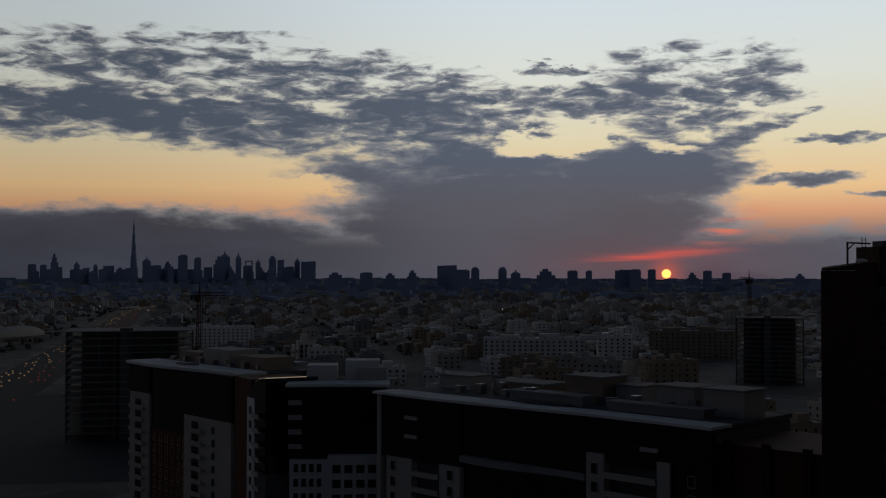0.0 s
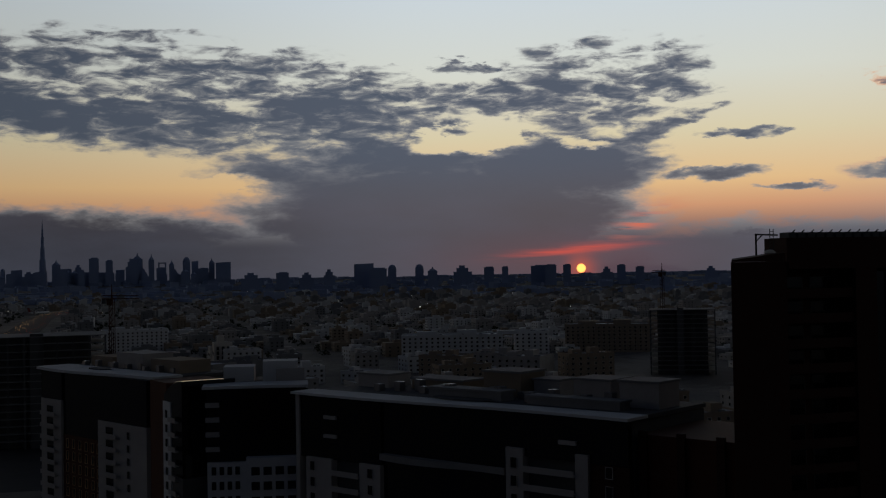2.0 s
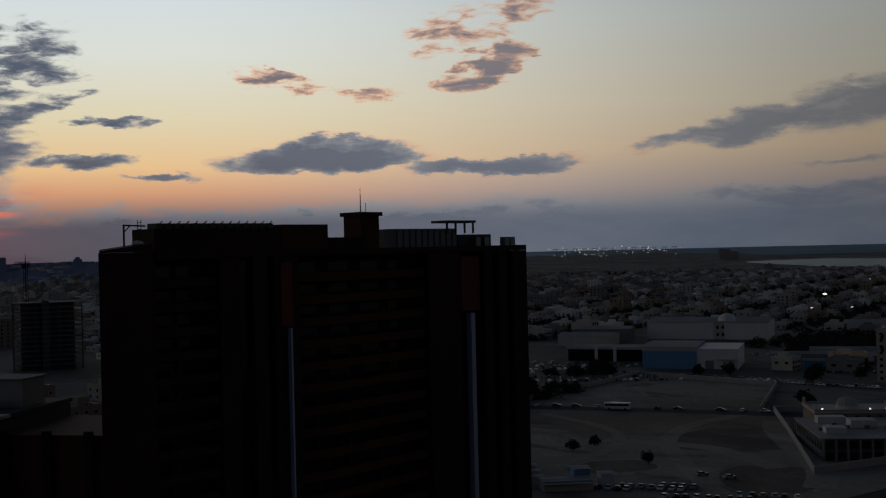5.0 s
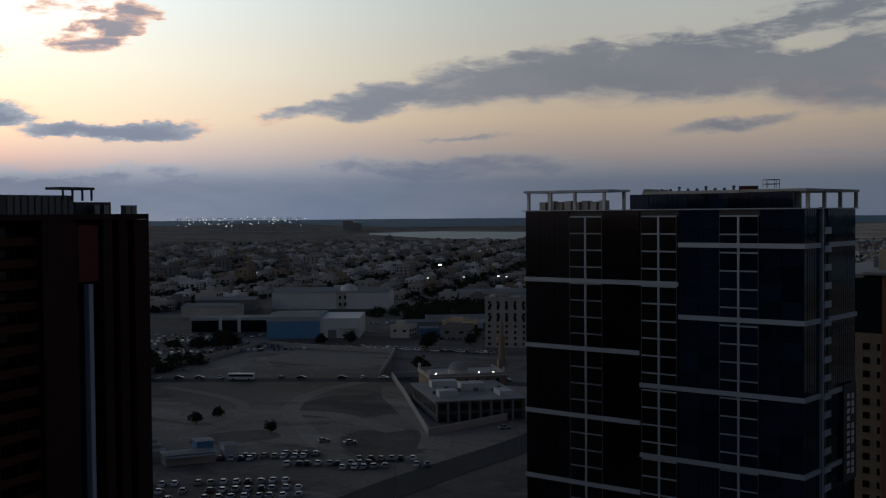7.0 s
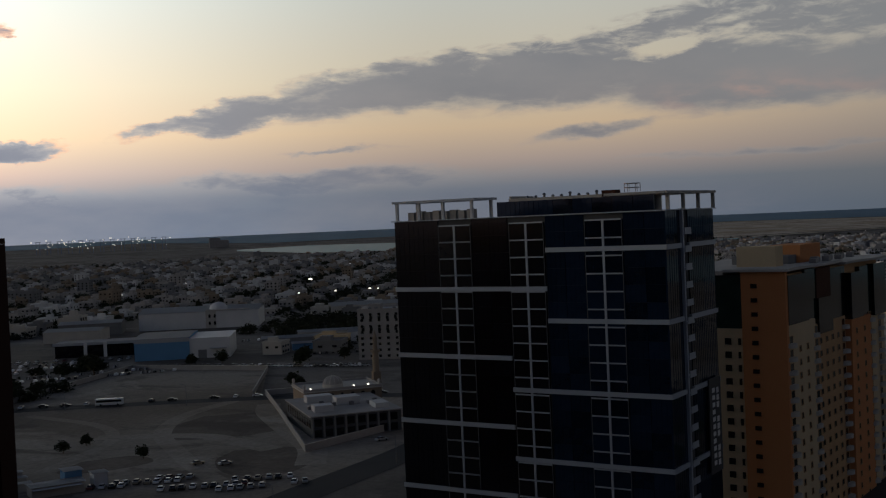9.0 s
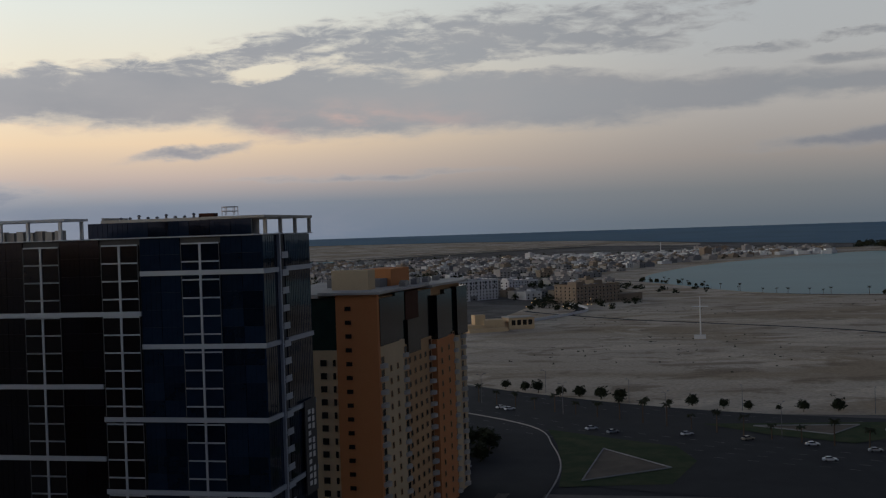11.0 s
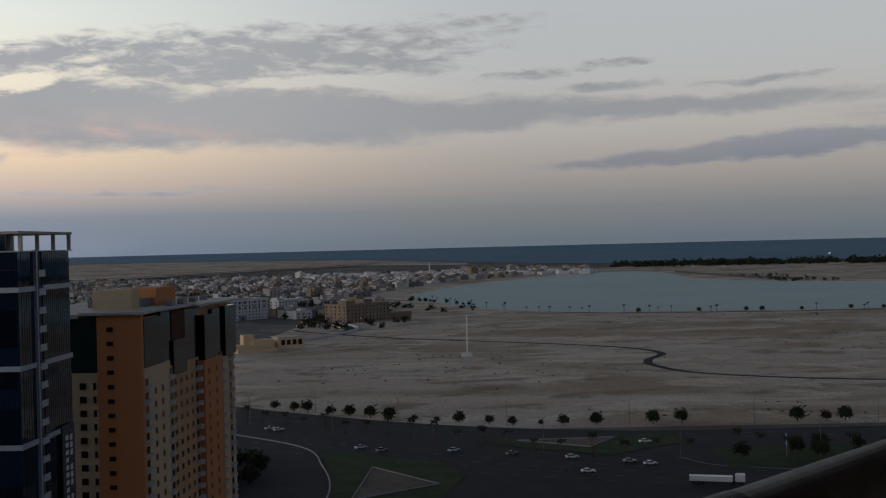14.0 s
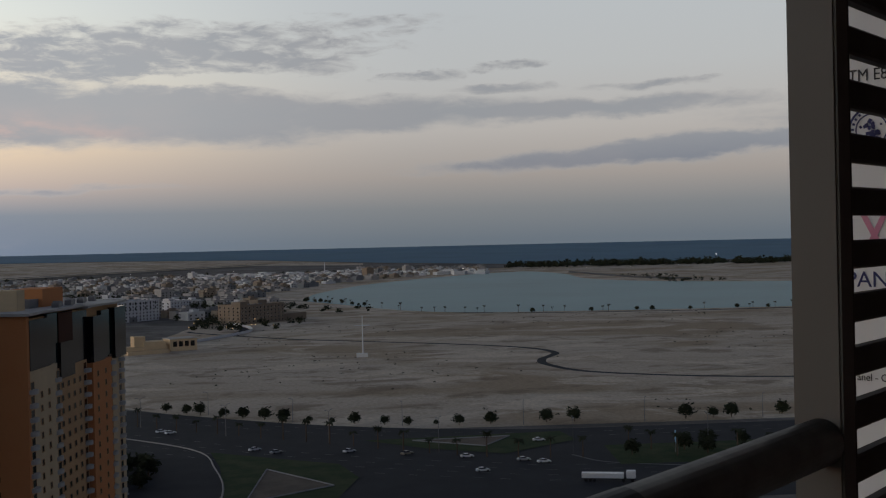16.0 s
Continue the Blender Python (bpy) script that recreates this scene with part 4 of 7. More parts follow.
def slab(x0, x1, y0, y1, z, wave):
    n = 14
    edge = [(x0 + (x1 - x0) * i / n, y0 + wave * math.sin(i / n * math.pi * 2.3)) for i in range(n + 1)]
    bm = bmesh.new()
    prism(bm, edge + [(x1, y1), (x0, y1)], z, z + 0.6)
    return bm


part("roof_slab", slab(-0.9, 40, -1.2, 14, 60.7, 0.5), "pale", ob_, "pale overhanging roof edge")
part("roof_slab", slab(40.2, 78.5, -1.6, 14, 60.0, 0.8), "pale", ob_, "pale overhanging roof edge")
part("roof_deck", bmbox(-0.2, 14.05, 60.0, 78, 36.5, 60.9), "pale", ob_)
part("roof_house", bmbox(9, 5.0, 61.3, 14, 14.3, 66.0), "beige", ob_, "cream stair housing on the roof")
part("roof_house", bmbox(26, 5.0, 61.3, 41, 13, 65.6), "orange", ob_, "orange plant housing on the roof")
part("roof_house", bmbox(20.3, 6, 61.3, 31, 20, 63.3), "grey", ob_)
for k in range(10):
    part("roof_unit", bmbox(22 + k * 3.2, -0.1 + (k % 3) * 0.8, 61.32, 23.6 + k * 3.2, 1.6 + (k % 3) * 0.8, 62.4 + 0.3 * (k % 2)), "metal", ob_)

# ---- dark brown tower ----
dt = thing("brown_tower", pose(44.9, 137.2, 0, 0, 0, 10.38), "tall dark brown tower with recessed balconies", "tower")
bm = bmesh.new()
prism(bm, [(2.2, 3.5), (77.8, 3.5), (77.8, 30), (17.5, 30)], 0, 74.5)
part("core", bm, "brown", dt)
bm = bmesh.new()
prism(bm, [(0, 0), (7.6, 0), (7.6, 3.45), (2.0, 3.45)], 0, 75.4)
part("wall", bm, "brown", dt)
for x0, x1 in ((17, 20), (22.3, 24.6), (25.8, 30), (55, 62.0), (67.5, 69.5), (71, 73), (74.5, 78)):
    part("pilaster", bmbox(x0, -0.3, 0, x1, 3.45, 74.4), "brown", dt)
for x0, x1, y in ((20, 22.3, 0.6), (24.6, 25.8, 0.6), (62, 67.5, 0.8), (69.5, 71, 0.5), (73, 74.5, 0.5)):
    part("glass_slot", bmbox(x0, y, 0, x1, 3.45, 74.0), "dark", dt)
for x, y in ((27.9, -1.0), (64.7, -0.2)):
    w = 0.14 if x < 40 else 0.45
    part("fin", bmbox(x - w, y - 0.1, 0, x + w, y + (0.65 if x < 40 else 0.95), 64.6), "whitefin", dt, "pale vertical light fin")
part("panel", bmbox(26.7, -0.55, 64.9, 28.6, -0.31, 73.6), "red", dt, "dark red cladding panel")
part("panel", bmbox(62.6, 0.1, 65.0, 66.8, 0.78, 73.6), "red", dt, "dark red cladding panel")
bm = bmesh.new()
box(bm, 0, 0, 0, 9.3, 3.2, 0.3)
box(bm, 0, 0, 0.3, 9.3, 0.15, 1.2)
loggia = mesh_of("loggia", bm, "brown")
n = 12
edge = [(25 * i / n, -1.2 * math.sin(math.pi * min(1, i / n * 1.6)) - 0.25 * math.sin(i)) for i in range(n + 1)]
bm = bmesh.new()
prism(bm, edge + [(25, 3.0), (0, 3.0)], 0, 0.3)
for a, b in zip(edge, edge[1:]):
    prism(bm, [a, b, (b[0], b[1] + 0.15), (a[0], a[1] + 0.15)], 0.3, 1.2)
curved = mesh_of("curved_balcony", bm, "rust")
bw = window_mesh(3.6, 2.3, "darkgrey", sill=False)
for k in range(23):
    z = 70.8 - 3.1 * k
    pieces("loggia", loggia, dt, [(7.65, 0.2, z)])
    pieces("curved_balcony", curved, dt, [(30.0, 0.6, z)])
    pieces("balcony_door", bw, dt, [(10, 3.42, z + 0.35), (14.6, 3.42, z + 0.35), (34, 3.42, z + 0.35), (40, 3.42, z + 0.35), (46, 3.42, z + 0.35), (51.6, 3.42, z + 0.35)])
part("wall", bmbox(7.65, -0.4, 74.42, 77.9, 3.4, 75.3), "brown", dt, "brown parapet band")
bm = bmesh.new()
prism(bm, [(0.1, 0), (7.4, 0), (7.4, 3.4), (2.0, 3.4)], 75.42, 75.6)
for v in bm.verts:
    if v.co.z > 75.5:
        v.co.z += 0.9 * (v.co.x / 7.4)
part("sloped_parapet", bm, "brown", dt)
part("roof_house", bmbox(9.8, 3.6, 74.6, 29.9, 9, 78.4), "brown", dt)
part("roof_house", bmbox(30, 3.6, 74.6, 38.5, 14, 78.9), "rust", dt, "rust brown plant housing")
for k in range(14):
    bm = bmesh.new()
    x = 10.4 + k * 1.35
    box(bm, x, 4, 78.4, x + 1.0, 6.2, 79.1)
    rod(bm, (x, 4.5, 78.4), (x + 1.2, 4.5, 79.4), 0.08, n=5)
    part("condenser", bm, "darkgrey", dt)
st = part("chimney", bmbox(46.1, 5, 74.6, 49.8, 9, 80.2), "rust", dt, "square brick-red roof stack")
part("chimney_cap", bmbox(45.7, 4.6, 80.2, 50.2, 9.4, 80.8), "brown", st)
bm = bmesh.new()
rod(bm, (46.1, 5, 80.8), (46.1, 5, 84.4), 0.09, 0.04, n=6)
rod(bm, (47.6, 5.5, 80.8), (47.6, 5.5, 82.2), 0.06, 0.04, n=6)
part("antenna", bm, "cable", dt)
part("roof_house", bmbox(38.6, 3.8, 74.6, 46.0, 15, 77.0), "brown", dt)
lt = part("lattice_housing", bmbox(52.4, 4.2, 74.6, 66, 12, 78.2), "grey", dt, "grey panelled plant housing")
for k in range(10):
    part("lattice_bar", bmbox(52.6 + k * 1.35, 4.05, 75.0, 52.8 + k * 1.35, 4.195, 78.0), "darkgrey", lt)
cn = part("roof_canopy", bmbox(63, 3.6, 79.1, 70, 7, 79.5), "darkgrey", dt, "flat canopy on thin posts")
for x in (63.4, 65.4, 67.5, 69.5):
    part("canopy_post", bmbox(x, 3.8, 77.4, x + 0.25, 4.05, 79.1), "darkgrey", cn)
part("roof_house", bmbox(66.2, 4, 74.6, 74, 8, 77.2), "darkgrey", dt)
for x in (68.5, 70.5, 75.5, 77):
    part("roof_unit", bmbox(x, 2.2, 75.3, x + 1.1, 3.3, 76.7), "metal", dt)
arm = thing("roof_hoist", dt.matrix_world @ Matrix.Translation((4.6, 2, 75.9)), "thin steel hoist arm on a roof edge", "hoist")
bm = bmesh.new()
rod(bm, (0, 0, 0), (0, 0, 2.9), 0.14, n=6)
part("mast", bm, "cable", arm)
bm = bmesh.new()
rod(bm, (-0.1, 0, 2.9), (3.0, 0, 2.8), 0.11, n=6)
rod(bm, (0, 0, 2.0), (0.9, 0, 2.85), 0.07, n=6)
part("jib", bm, "cable", arm)
lad = thing("roof_ladder", dt.matrix_world @ Matrix.Translation((7.1, 3.0, 75.3)), "steel ladder cage on a roof edge", "ladder")
for x in (0, 0.5):
    bm = bmesh.new()
    rod(bm, (x, 0, 0.3), (x, 0, 4.2), 0.05, n=5)
    part("stile", bm, "cable", lad)
for k in range(9):
    bm = bmesh.new()
    rod(bm, (0, 0, 0.5 + k * 0.42), (0.5, 0, 0.5 + k * 0.42), 0.03, n=4)
    part("rung", bm, "cable", lad)
dish = thing("satellite_dish", dt.matrix_world @ Matrix.Translation((6.0, 1.2, 76.25)), "pale round satellite dish on a roof", "dish")
bm = bmesh.new()
dome(bm, 0, 0, 0.2, 0.75, 0.6, 12, 4)
part("bowl", bm, "pale", dish)
part("stand", bmbox(-0.1, -0.1, -0.05, 0.1, 0.1, 0.22), "metal", dish)

# ---- crescent of apartments with dark glass tops ----
cc = thing("crescent_block", pose(-13.4, 243.3, 0, 0, 0, -45), "apartment block with dark glass top and white roof edge", "apartment block")
part("core", bmbox(0.4, 1.2, 0, 80, 26, 49.4), "darkgrey", cc)
part("curtain_wall", bmbox(0.2, 0, 37.0, 24, 1.15, 49.8), "dark", cc)
part("curtain_wall", bmbox(24, 0.5, 0, 55, 1.18, 49.8), "dark", cc)
part("curtain_wall", bmbox(55, 0, 42.2, 80.2, 1.15, 49.8), "dark", cc)
n = 20
edge = [(-0.6 + 81.6 * i / n, -1.4 - 0.9 * math.sin(i / n * 6.3)) for i in range(n + 1)]
bm = bmesh.new()
prism(bm, edge + [(81, 5), (-0.6, 5)], 49.9, 50.4)
part("roof_edge", bm, "farwhite", cc, "wavy white roof edge")
part("roof_deck", bmbox(0, 5.0, 49.6, 80.4, 26, 50.3), "darkgrey", cc)
ell = [(40 + 7 * math.cos(i * math.pi / 10), 5.8 + 2.2 * math.sin(i * math.pi / 10)) for i in range(20)]
bm = bmesh.new()
prism(bm, ell, 50.61, 50.75)
part("roof_opening", bm, "darkgrey", cc, "dark oval opening in the roof")
for x0, x1, zt in ((3.0, 10.5, 37.2), (18.5, 24.2, 37.2), (55.2, 59.0, 43.6), (70.0, 72.6, 43.6)):
    part("wall", bmbox(x0, -0.6, 0, x1, 1.1, zt), "farpale", cc, "pale rendered bay")
part("wall", bmbox(72.7, -0.1, 0, 80.4, 1.15, 42.1), "brown", cc, "brown rendered wall")
wm = window_mesh(1.5, 2.0, "farpale")
bm = bmesh.new()
box(bm, 0, 0, 0, 1, 1.7, 0.25)
box(bm, 0, 0, 0.25, 1, 0.15, 1.1)
bmx = mesh_of("balcony", bm, "farpale")
for k in range(11):
    z = 34.4 - 3.2 * k
    pieces("window", wm, cc, [(5.0, -0.62, z), (21.5, -0.62, z), (57.0, -0.62, z + 5.6), (76.5, -0.12, z + 5.6)])
    pieces("balcony", bmx, cc, [Matrix.Translation((10.6, -1.0, z - 0.4)) @ Matrix.Diagonal((7.8, 1, 1, 1)), Matrix.Translation((59.1, -1.0, z + 5.2)) @ Matrix.Diagonal((10.8, 1, 1, 1))])
for x, z in ((8.2, 45.2), (8.2, 41.4), (66.5, 45.0)):
    part("ledge", bmbox(x, -0.5, z, x + 3.6, -0.002, z + 0.7), "farpale", cc, "short pale ledge")
edge = [(24.3 + 30 * i / 14, -0.8 - 1.0 * math.sin(i / 14 * 5.5)) for i in range(15)]
bm = bmesh.new()
prism(bm, edge + [(54.3, 0.45), (24.3, 0.45)], 38.4, 39.6)
part("terrace", bm, "grey", cc, "curved terrace parapet")
part("wall", bmbox(80.5, 2.5, 0, 103, 24, 47.5), "rust", cc, "rust brown end wing")
for x in (81, 88, 95, 101):
    part("pier", bmbox(x, 1.9, 0, x + 1.4, 2.48, 48.2), "brown", cc)
part("corner_pier", bmbox(-0.2, -0.4, 0, 0.9, 1.2, 49.6), "farpale", cc)
for x, y, w, d, h, m in ((3, 15, 9, 7, 2.6, "farpale"), (17, 17, 14, 7, 2.0, "farbeige"), (38, 15, 9, 8, 4.6, "farbeige"), (48, 18, 6, 6, 3.2, "farpale"), (60, 14, 8, 7, 4.2, "farpale"), (70.5, 13, 8, 7, 4.4, "farpale"), (30, 7.5, 18, 4, 1.6, "grey"), (54, 7.5, 20, 3.2, 1.3, "grey")):
    rh = part("roof_house", bmbox(x, y, 50.3, x + w, y + d, 50.3 + h), m, cc)
    part("cap", bmbox(x - 0.3, y - 0.3, 50.3 + h, x + w + 0.3, y + d + 0.3, 50.7 + h), "grey", rh)
for k in range(16):
    part("roof_unit", bmbox(13 + k * 3.9, 9.5 + (k * 7 % 5), 50.32, 14.6 + k * 3.9, 11.2 + (k * 7 % 5), 51.7 + 0.5 * (k % 3)), "metal", cc)

cl = thing("crescent_block", pose(-88, 326, 0, 0, 0, -50), "curved apartment wing with dark glass crown", "apartment block")
part("core", bmbox(0.3, 1.2, 0, 57, 24, 49.4), "darkgrey", cl)
part("curtain_wall", bmbox(0.1, 0, 42, 12, 1.15, 49.8), "dark", cl)
part("curtain_wall", bmbox(12, 0.5, 33, 33, 1.15, 49.8), "dark", cl)
part("curtain_wall", bmbox(33, -0.4, 38.5, 57.2, 1.15, 49.8), "dark", cl)
part("wall", bmbox(0.1, -0.2, 0, 12, 1.1, 42), "farpale", cl, "pale bay with balconies")
part("wall", bmbox(12, 0.4, 0, 33, 1.1, 33), "rust", cl, "rust red wall with tall windows")
part("wall", bmbox(33, -0.5, 0, 57.2, 1.1, 38.5), "farpale", cl, "pale rendered bay")
edge = [(-0.8 + 59 * i / n, -1.0 - 1.6 * math.sin(i / n * 5.0)) for i in range(n + 1)]
bm = bmesh.new()
prism(bm, edge + [(58.2, 9), (-0.8, 9)], 49.9, 50.6)
part("roof_edge", bm, "farwhite", cl, "wavy white roof edge")
part("roof_deck", bmbox(0, 9.0, 49.6, 57.5, 24, 50.3), "darkgrey", cl)
tall = window_mesh(1.3, 2.4, "brick")
for k in range(10):
    z = 29.6 - 3.2 * k
    pieces("window", tall, cl, [(x, 0.38, z) for x in (14.5, 18, 21.5, 25, 28.5, 31.5)])
    pieces("balcony", bmx, cl, [Matrix.Translation((1.5, -1.3, z + 8)) @ Matrix.Diagonal((8.5, 1, 1, 1)), Matrix.Translation((35, -1.6, z + 5)) @ Matrix.Diagonal((9, 1, 1, 1))])
    pieces("balcony_door", bw, cl, [(5.5, -0.22, z + 8.3), (39, -0.52, z + 5.3)])
    pieces("window", wm, cl, [(48.5, -0.52, z + 5.2)])
ell = [(24 + 5 * math.cos(i * math.pi / 10), 5 + 2.0 * math.sin(i * math.pi / 10)) for i in range(20)]
bm = bmesh.new()
prism(bm, ell, 50.61, 50.9)
part("roof_opening", bm, "darkgrey", cl)
for x, y, w, d, h, m in ((4, 13, 12, 8, 2.6, "farbeige"), (20, 12, 14, 9, 4.2, "farpale"), (38, 12, 14, 9, 3.2, "farbeige")):
    part("roof_house", bmbox(x, y, 50.3, x + w, y + d, 50.3 + h), m, cl)
for k in range(9):
    part("roof_unit", bmbox(5 + k * 5.4, 9.6 + k % 3, 50.32, 6.5 + k * 5.4, 11.0 + k % 3, 51.6 + 0.4 * (k % 2)), "metal", cl)

cm = thing("crescent_block", pose(-50.5, 281, 0, 0, 0, -62), "middle apartment wing with white window bays", "apartment block")
part("wall", bmbox(0, 0, 0, 12, 14, 50.2), "rust", cm, "rust red blank wall")
bm = bmesh.new()
arch = [(12 + 12 * i / 10, 46.0 + 5.4 * math.sin(math.pi * (0.1 + 0.42 * i / 10))) for i in range(11)]
for (x0, z0), (x1, z1) in zip(arch, arch[1:]):
    box(bm, x0, -0.6, 30, x1, 12, (z0 + z1) / 2)
part("curved_crown", bm, "dark", cm, "curved dark crown")
part("wall", bmbox(12, -0.9, 0, 17, -0.602, 46.2), "farwhite", cm, "white window bay")
part("core", bmbox(12, -0.6, 0, 24, 12, 29.9), "darkgrey", cm)
bigw = window_mesh(2.0, 2.0, "farwhite")
for k in range(14):
    pieces("window", bigw, cm, [(14.6, -0.92, 42.4 - 3.25 * k)])
    pieces("balcony", bmx, cm, [Matrix.Translation((17.2, -1.6, 42.0 - 3.25 * k)) @ Matrix.Diagonal((4.6, 0.58, 1, 1))])

ce = thing("crescent_block", pose(-34, 256, 0, 0, 0, 3), "dark apartment wing stepping out in white window bays", "apartment block")
part("core", bmbox(0.3, 1, 0, 21.5, 24, 49.6), "darkgrey", ce)
part("curtain_wall", bmbox(0.1, 0, 34, 21.7, 0.98, 49.8), "dark", ce)
edge = [(-0.8 + 23 * i / n, -1.0 + 0.8 * math.sin(i / n * 4.0)) for i in range(n + 1)]
bm = bmesh.new()
prism(bm, edge + [(22.2, 9), (-0.8, 9)], 49.9, 50.5)
part("roof_edge", bm, "farwhite", ce, "white roof edge")
part("roof_deck", bmbox(0, 9, 49.6, 21.8, 24, 50.2), "darkgrey", ce)
part("wall", bmbox(0.2, -1.2, 0, 8.6, 0.95, 34), "farwhite", ce, "white window bay")
part("wall", bmbox(8.6, -3.0, 0, 21.6, 0.95, 35), "farwhite", ce, "white window bay stepping forward")
sq = window_mesh(1.2, 2.0, "farwhite")
for k in range(10):
    z = 31.2 - 3.2 * k
    pieces("window", sq, ce, [(x, -1.22, z) for x in (1.6, 3.3, 5.0, 6.7)])
    pieces("window", bigw, ce, [(x, -3.02, z) for x in (10.6, 13.2, 15.8, 18.4, 20.6)])
pieces("balcony", bmx, ce, [Matrix.Translation((-0.1, -1.4, 46.0 - 3.2 * k)) @ Matrix.Diagonal((3.0, 0.82, 1, 1)) for k in range(4)])
for x, y, w, d, h, m in ((3, 13, 7, 8, 3.4, "farwhite"), (12, 12, 8, 7, 4.6, "farwhite"), (15, 10, 6.5, 0.9, 3.0, "farpale")):
    part("roof_house", bmbox(x, y, 50.2, x + w, y + d, 50.2 + h), m, ce)

# ---- skyline, with haze painted into its colour ----


def far_z(r):
    return rise(r) - 0.5


def stepped_tower(az, r, w, top, shape):
    """A far tower, its haze painted into the colour; top is its height over the horizon line in degrees."""
    x, y, _ = polar(az, r)
    z0 = far_z(r)
    h = 75 + r * math.tan(radians(top)) - z0
    ob = thing("skyscraper", pose(x, y, z0, 0, 0, -az), "skyscraper on the horizon, tinted blue-grey for haze", "skyscraper", "skyline towers")
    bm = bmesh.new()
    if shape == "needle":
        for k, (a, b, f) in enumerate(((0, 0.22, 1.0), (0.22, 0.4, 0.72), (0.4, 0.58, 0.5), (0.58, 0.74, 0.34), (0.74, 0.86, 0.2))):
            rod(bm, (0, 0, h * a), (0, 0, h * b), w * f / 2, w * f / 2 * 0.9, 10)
        part("shaft", bm, "hazeblue", ob)
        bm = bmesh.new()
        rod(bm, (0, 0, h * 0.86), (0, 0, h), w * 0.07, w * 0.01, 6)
        part("spire", bm, "hazeblue", ob)
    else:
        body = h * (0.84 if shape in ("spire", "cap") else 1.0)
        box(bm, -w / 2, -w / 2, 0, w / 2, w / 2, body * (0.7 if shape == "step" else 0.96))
        part("shaft", bm, "hazeblue", ob)
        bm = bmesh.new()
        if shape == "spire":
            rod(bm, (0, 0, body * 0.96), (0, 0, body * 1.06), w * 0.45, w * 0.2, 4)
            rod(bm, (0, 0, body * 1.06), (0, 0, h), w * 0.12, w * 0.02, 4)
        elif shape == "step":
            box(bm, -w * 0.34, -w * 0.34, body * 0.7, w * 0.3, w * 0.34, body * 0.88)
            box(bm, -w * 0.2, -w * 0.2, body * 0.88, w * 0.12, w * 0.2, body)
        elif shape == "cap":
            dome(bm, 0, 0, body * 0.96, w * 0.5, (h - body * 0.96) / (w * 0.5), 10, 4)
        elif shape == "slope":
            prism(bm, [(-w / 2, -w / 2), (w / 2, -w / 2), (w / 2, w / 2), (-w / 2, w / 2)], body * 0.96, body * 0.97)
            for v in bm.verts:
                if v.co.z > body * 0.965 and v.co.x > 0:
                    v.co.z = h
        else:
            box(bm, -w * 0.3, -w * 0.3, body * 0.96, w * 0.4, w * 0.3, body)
        part("crown", bm, "hazeblue", ob)
    return ob


TOWERS = ((-18.6, 24, 0.95, "step"), (-17.6, 18, 0.62, "spire"), (-19.6, 26, 0.45, "flat"), (-19.1, 20, 0.42, "flat"), (-16.75, 14, 0.45, "cap"), (-16.15, 34, 0.38, "slope"),
          (-15.0, 30, 2.78, "needle"), (-15.6, 40, 0.28, "step"), (-14.4, 26, 0.85, "spire"), (-13.9, 26, 0.4, "flat"), (-13.4, 30, 0.58, "step"), (-12.7, 30, 0.93, "flat"),
          (-12.0, 22, 0.80, "flat"), (-11.5, 28, 0.32, "slope"), (-10.95, 40, 0.85, "step"), (-10.7, 34, 1.12, "spire"), (-10.05, 18, 1.08, "spire"), (-9.1, 16, 0.78, "spire"),
          (-9.6, 30, 0.4, "flat"), (-8.4, 24, 0.9, "cap"), (-8.0, 22, 0.7, "slope"), (-7.2, 18, 0.85, "spire"), (-6.65, 48, 0.62, "slope"), (-7.6, 34, 0.35, "flat"), (-13.0, 50, 0.22, "flat"), (-14.0, 60, 0.15, "flat"), (-12.2, 60, 0.2, "flat"))
for az_, w, top, shape in TOWERS:
    stepped_tower(az_, 4500 + 90 * math.sin(az_ * 7), w * 1.15, top * 0.97, shape)
RIDGE = ((-5.3, 70, 0.05, "step"), (-3.8, 44, 0.06, "flat"), (-2.6, 50, 0.02, "step"), (-1.5, 40, 0.16, "step"), (0.2, 70, 0.42, "slope"), (1.6, 30, 0.34, "cap"), (0.9, 60, 0.2, "flat"), (2.95, 30, 0.34, "cap"), (3.6, 34, 0.2, "spire"),
         (5.1, 66, 0.24, "step"), (6.4, 36, 0.16, "flat"), (7.2, 22, 0.16, "flat"), (9.0, 76, 0.2, "flat"), (9.45, 40, 0.22, "flat"), (10.25, 28, 0.22, "flat"), (12.2, 40, 0.06, "step"), (12.9, 30, 0.16, "flat"), (13.8, 30, 0.06, "flat"),
         (21, 40, 0.02, "flat"), (17.2, 44, 0.0, "step"))
for az_, w, top, shape in RIDGE:
    stepped_tower(az_, 3700 + 60 * math.sin(az_ * 5), w * 0.9, top, shape)
low = []
for k in range(40):
    a_ = rng.uniform(-19.8, -6.2)
    stepped_tower(a_, rng.uniform(4300, 4550), rng.uniform(16, 34), rng.uniform(0.02, 0.30) + 0.12 * math.exp(-((a_ + 12) / 4) ** 2), rng.choice(("flat", "step", "slope", "spire")))
for k in range(700):
    a = rng.uniform(-26, 21)
    r = rng.uniform(3000, 4400)
    x, y, _ = polar(a, r)
    low.append((x, y, far_z(r), rng.uniform(18, 60), rng.uniform(16, 40), rng.uniform(4, 14) + (rng.random() < 0.2) * rng.uniform(2, 10), rng.uniform(0, 3)))
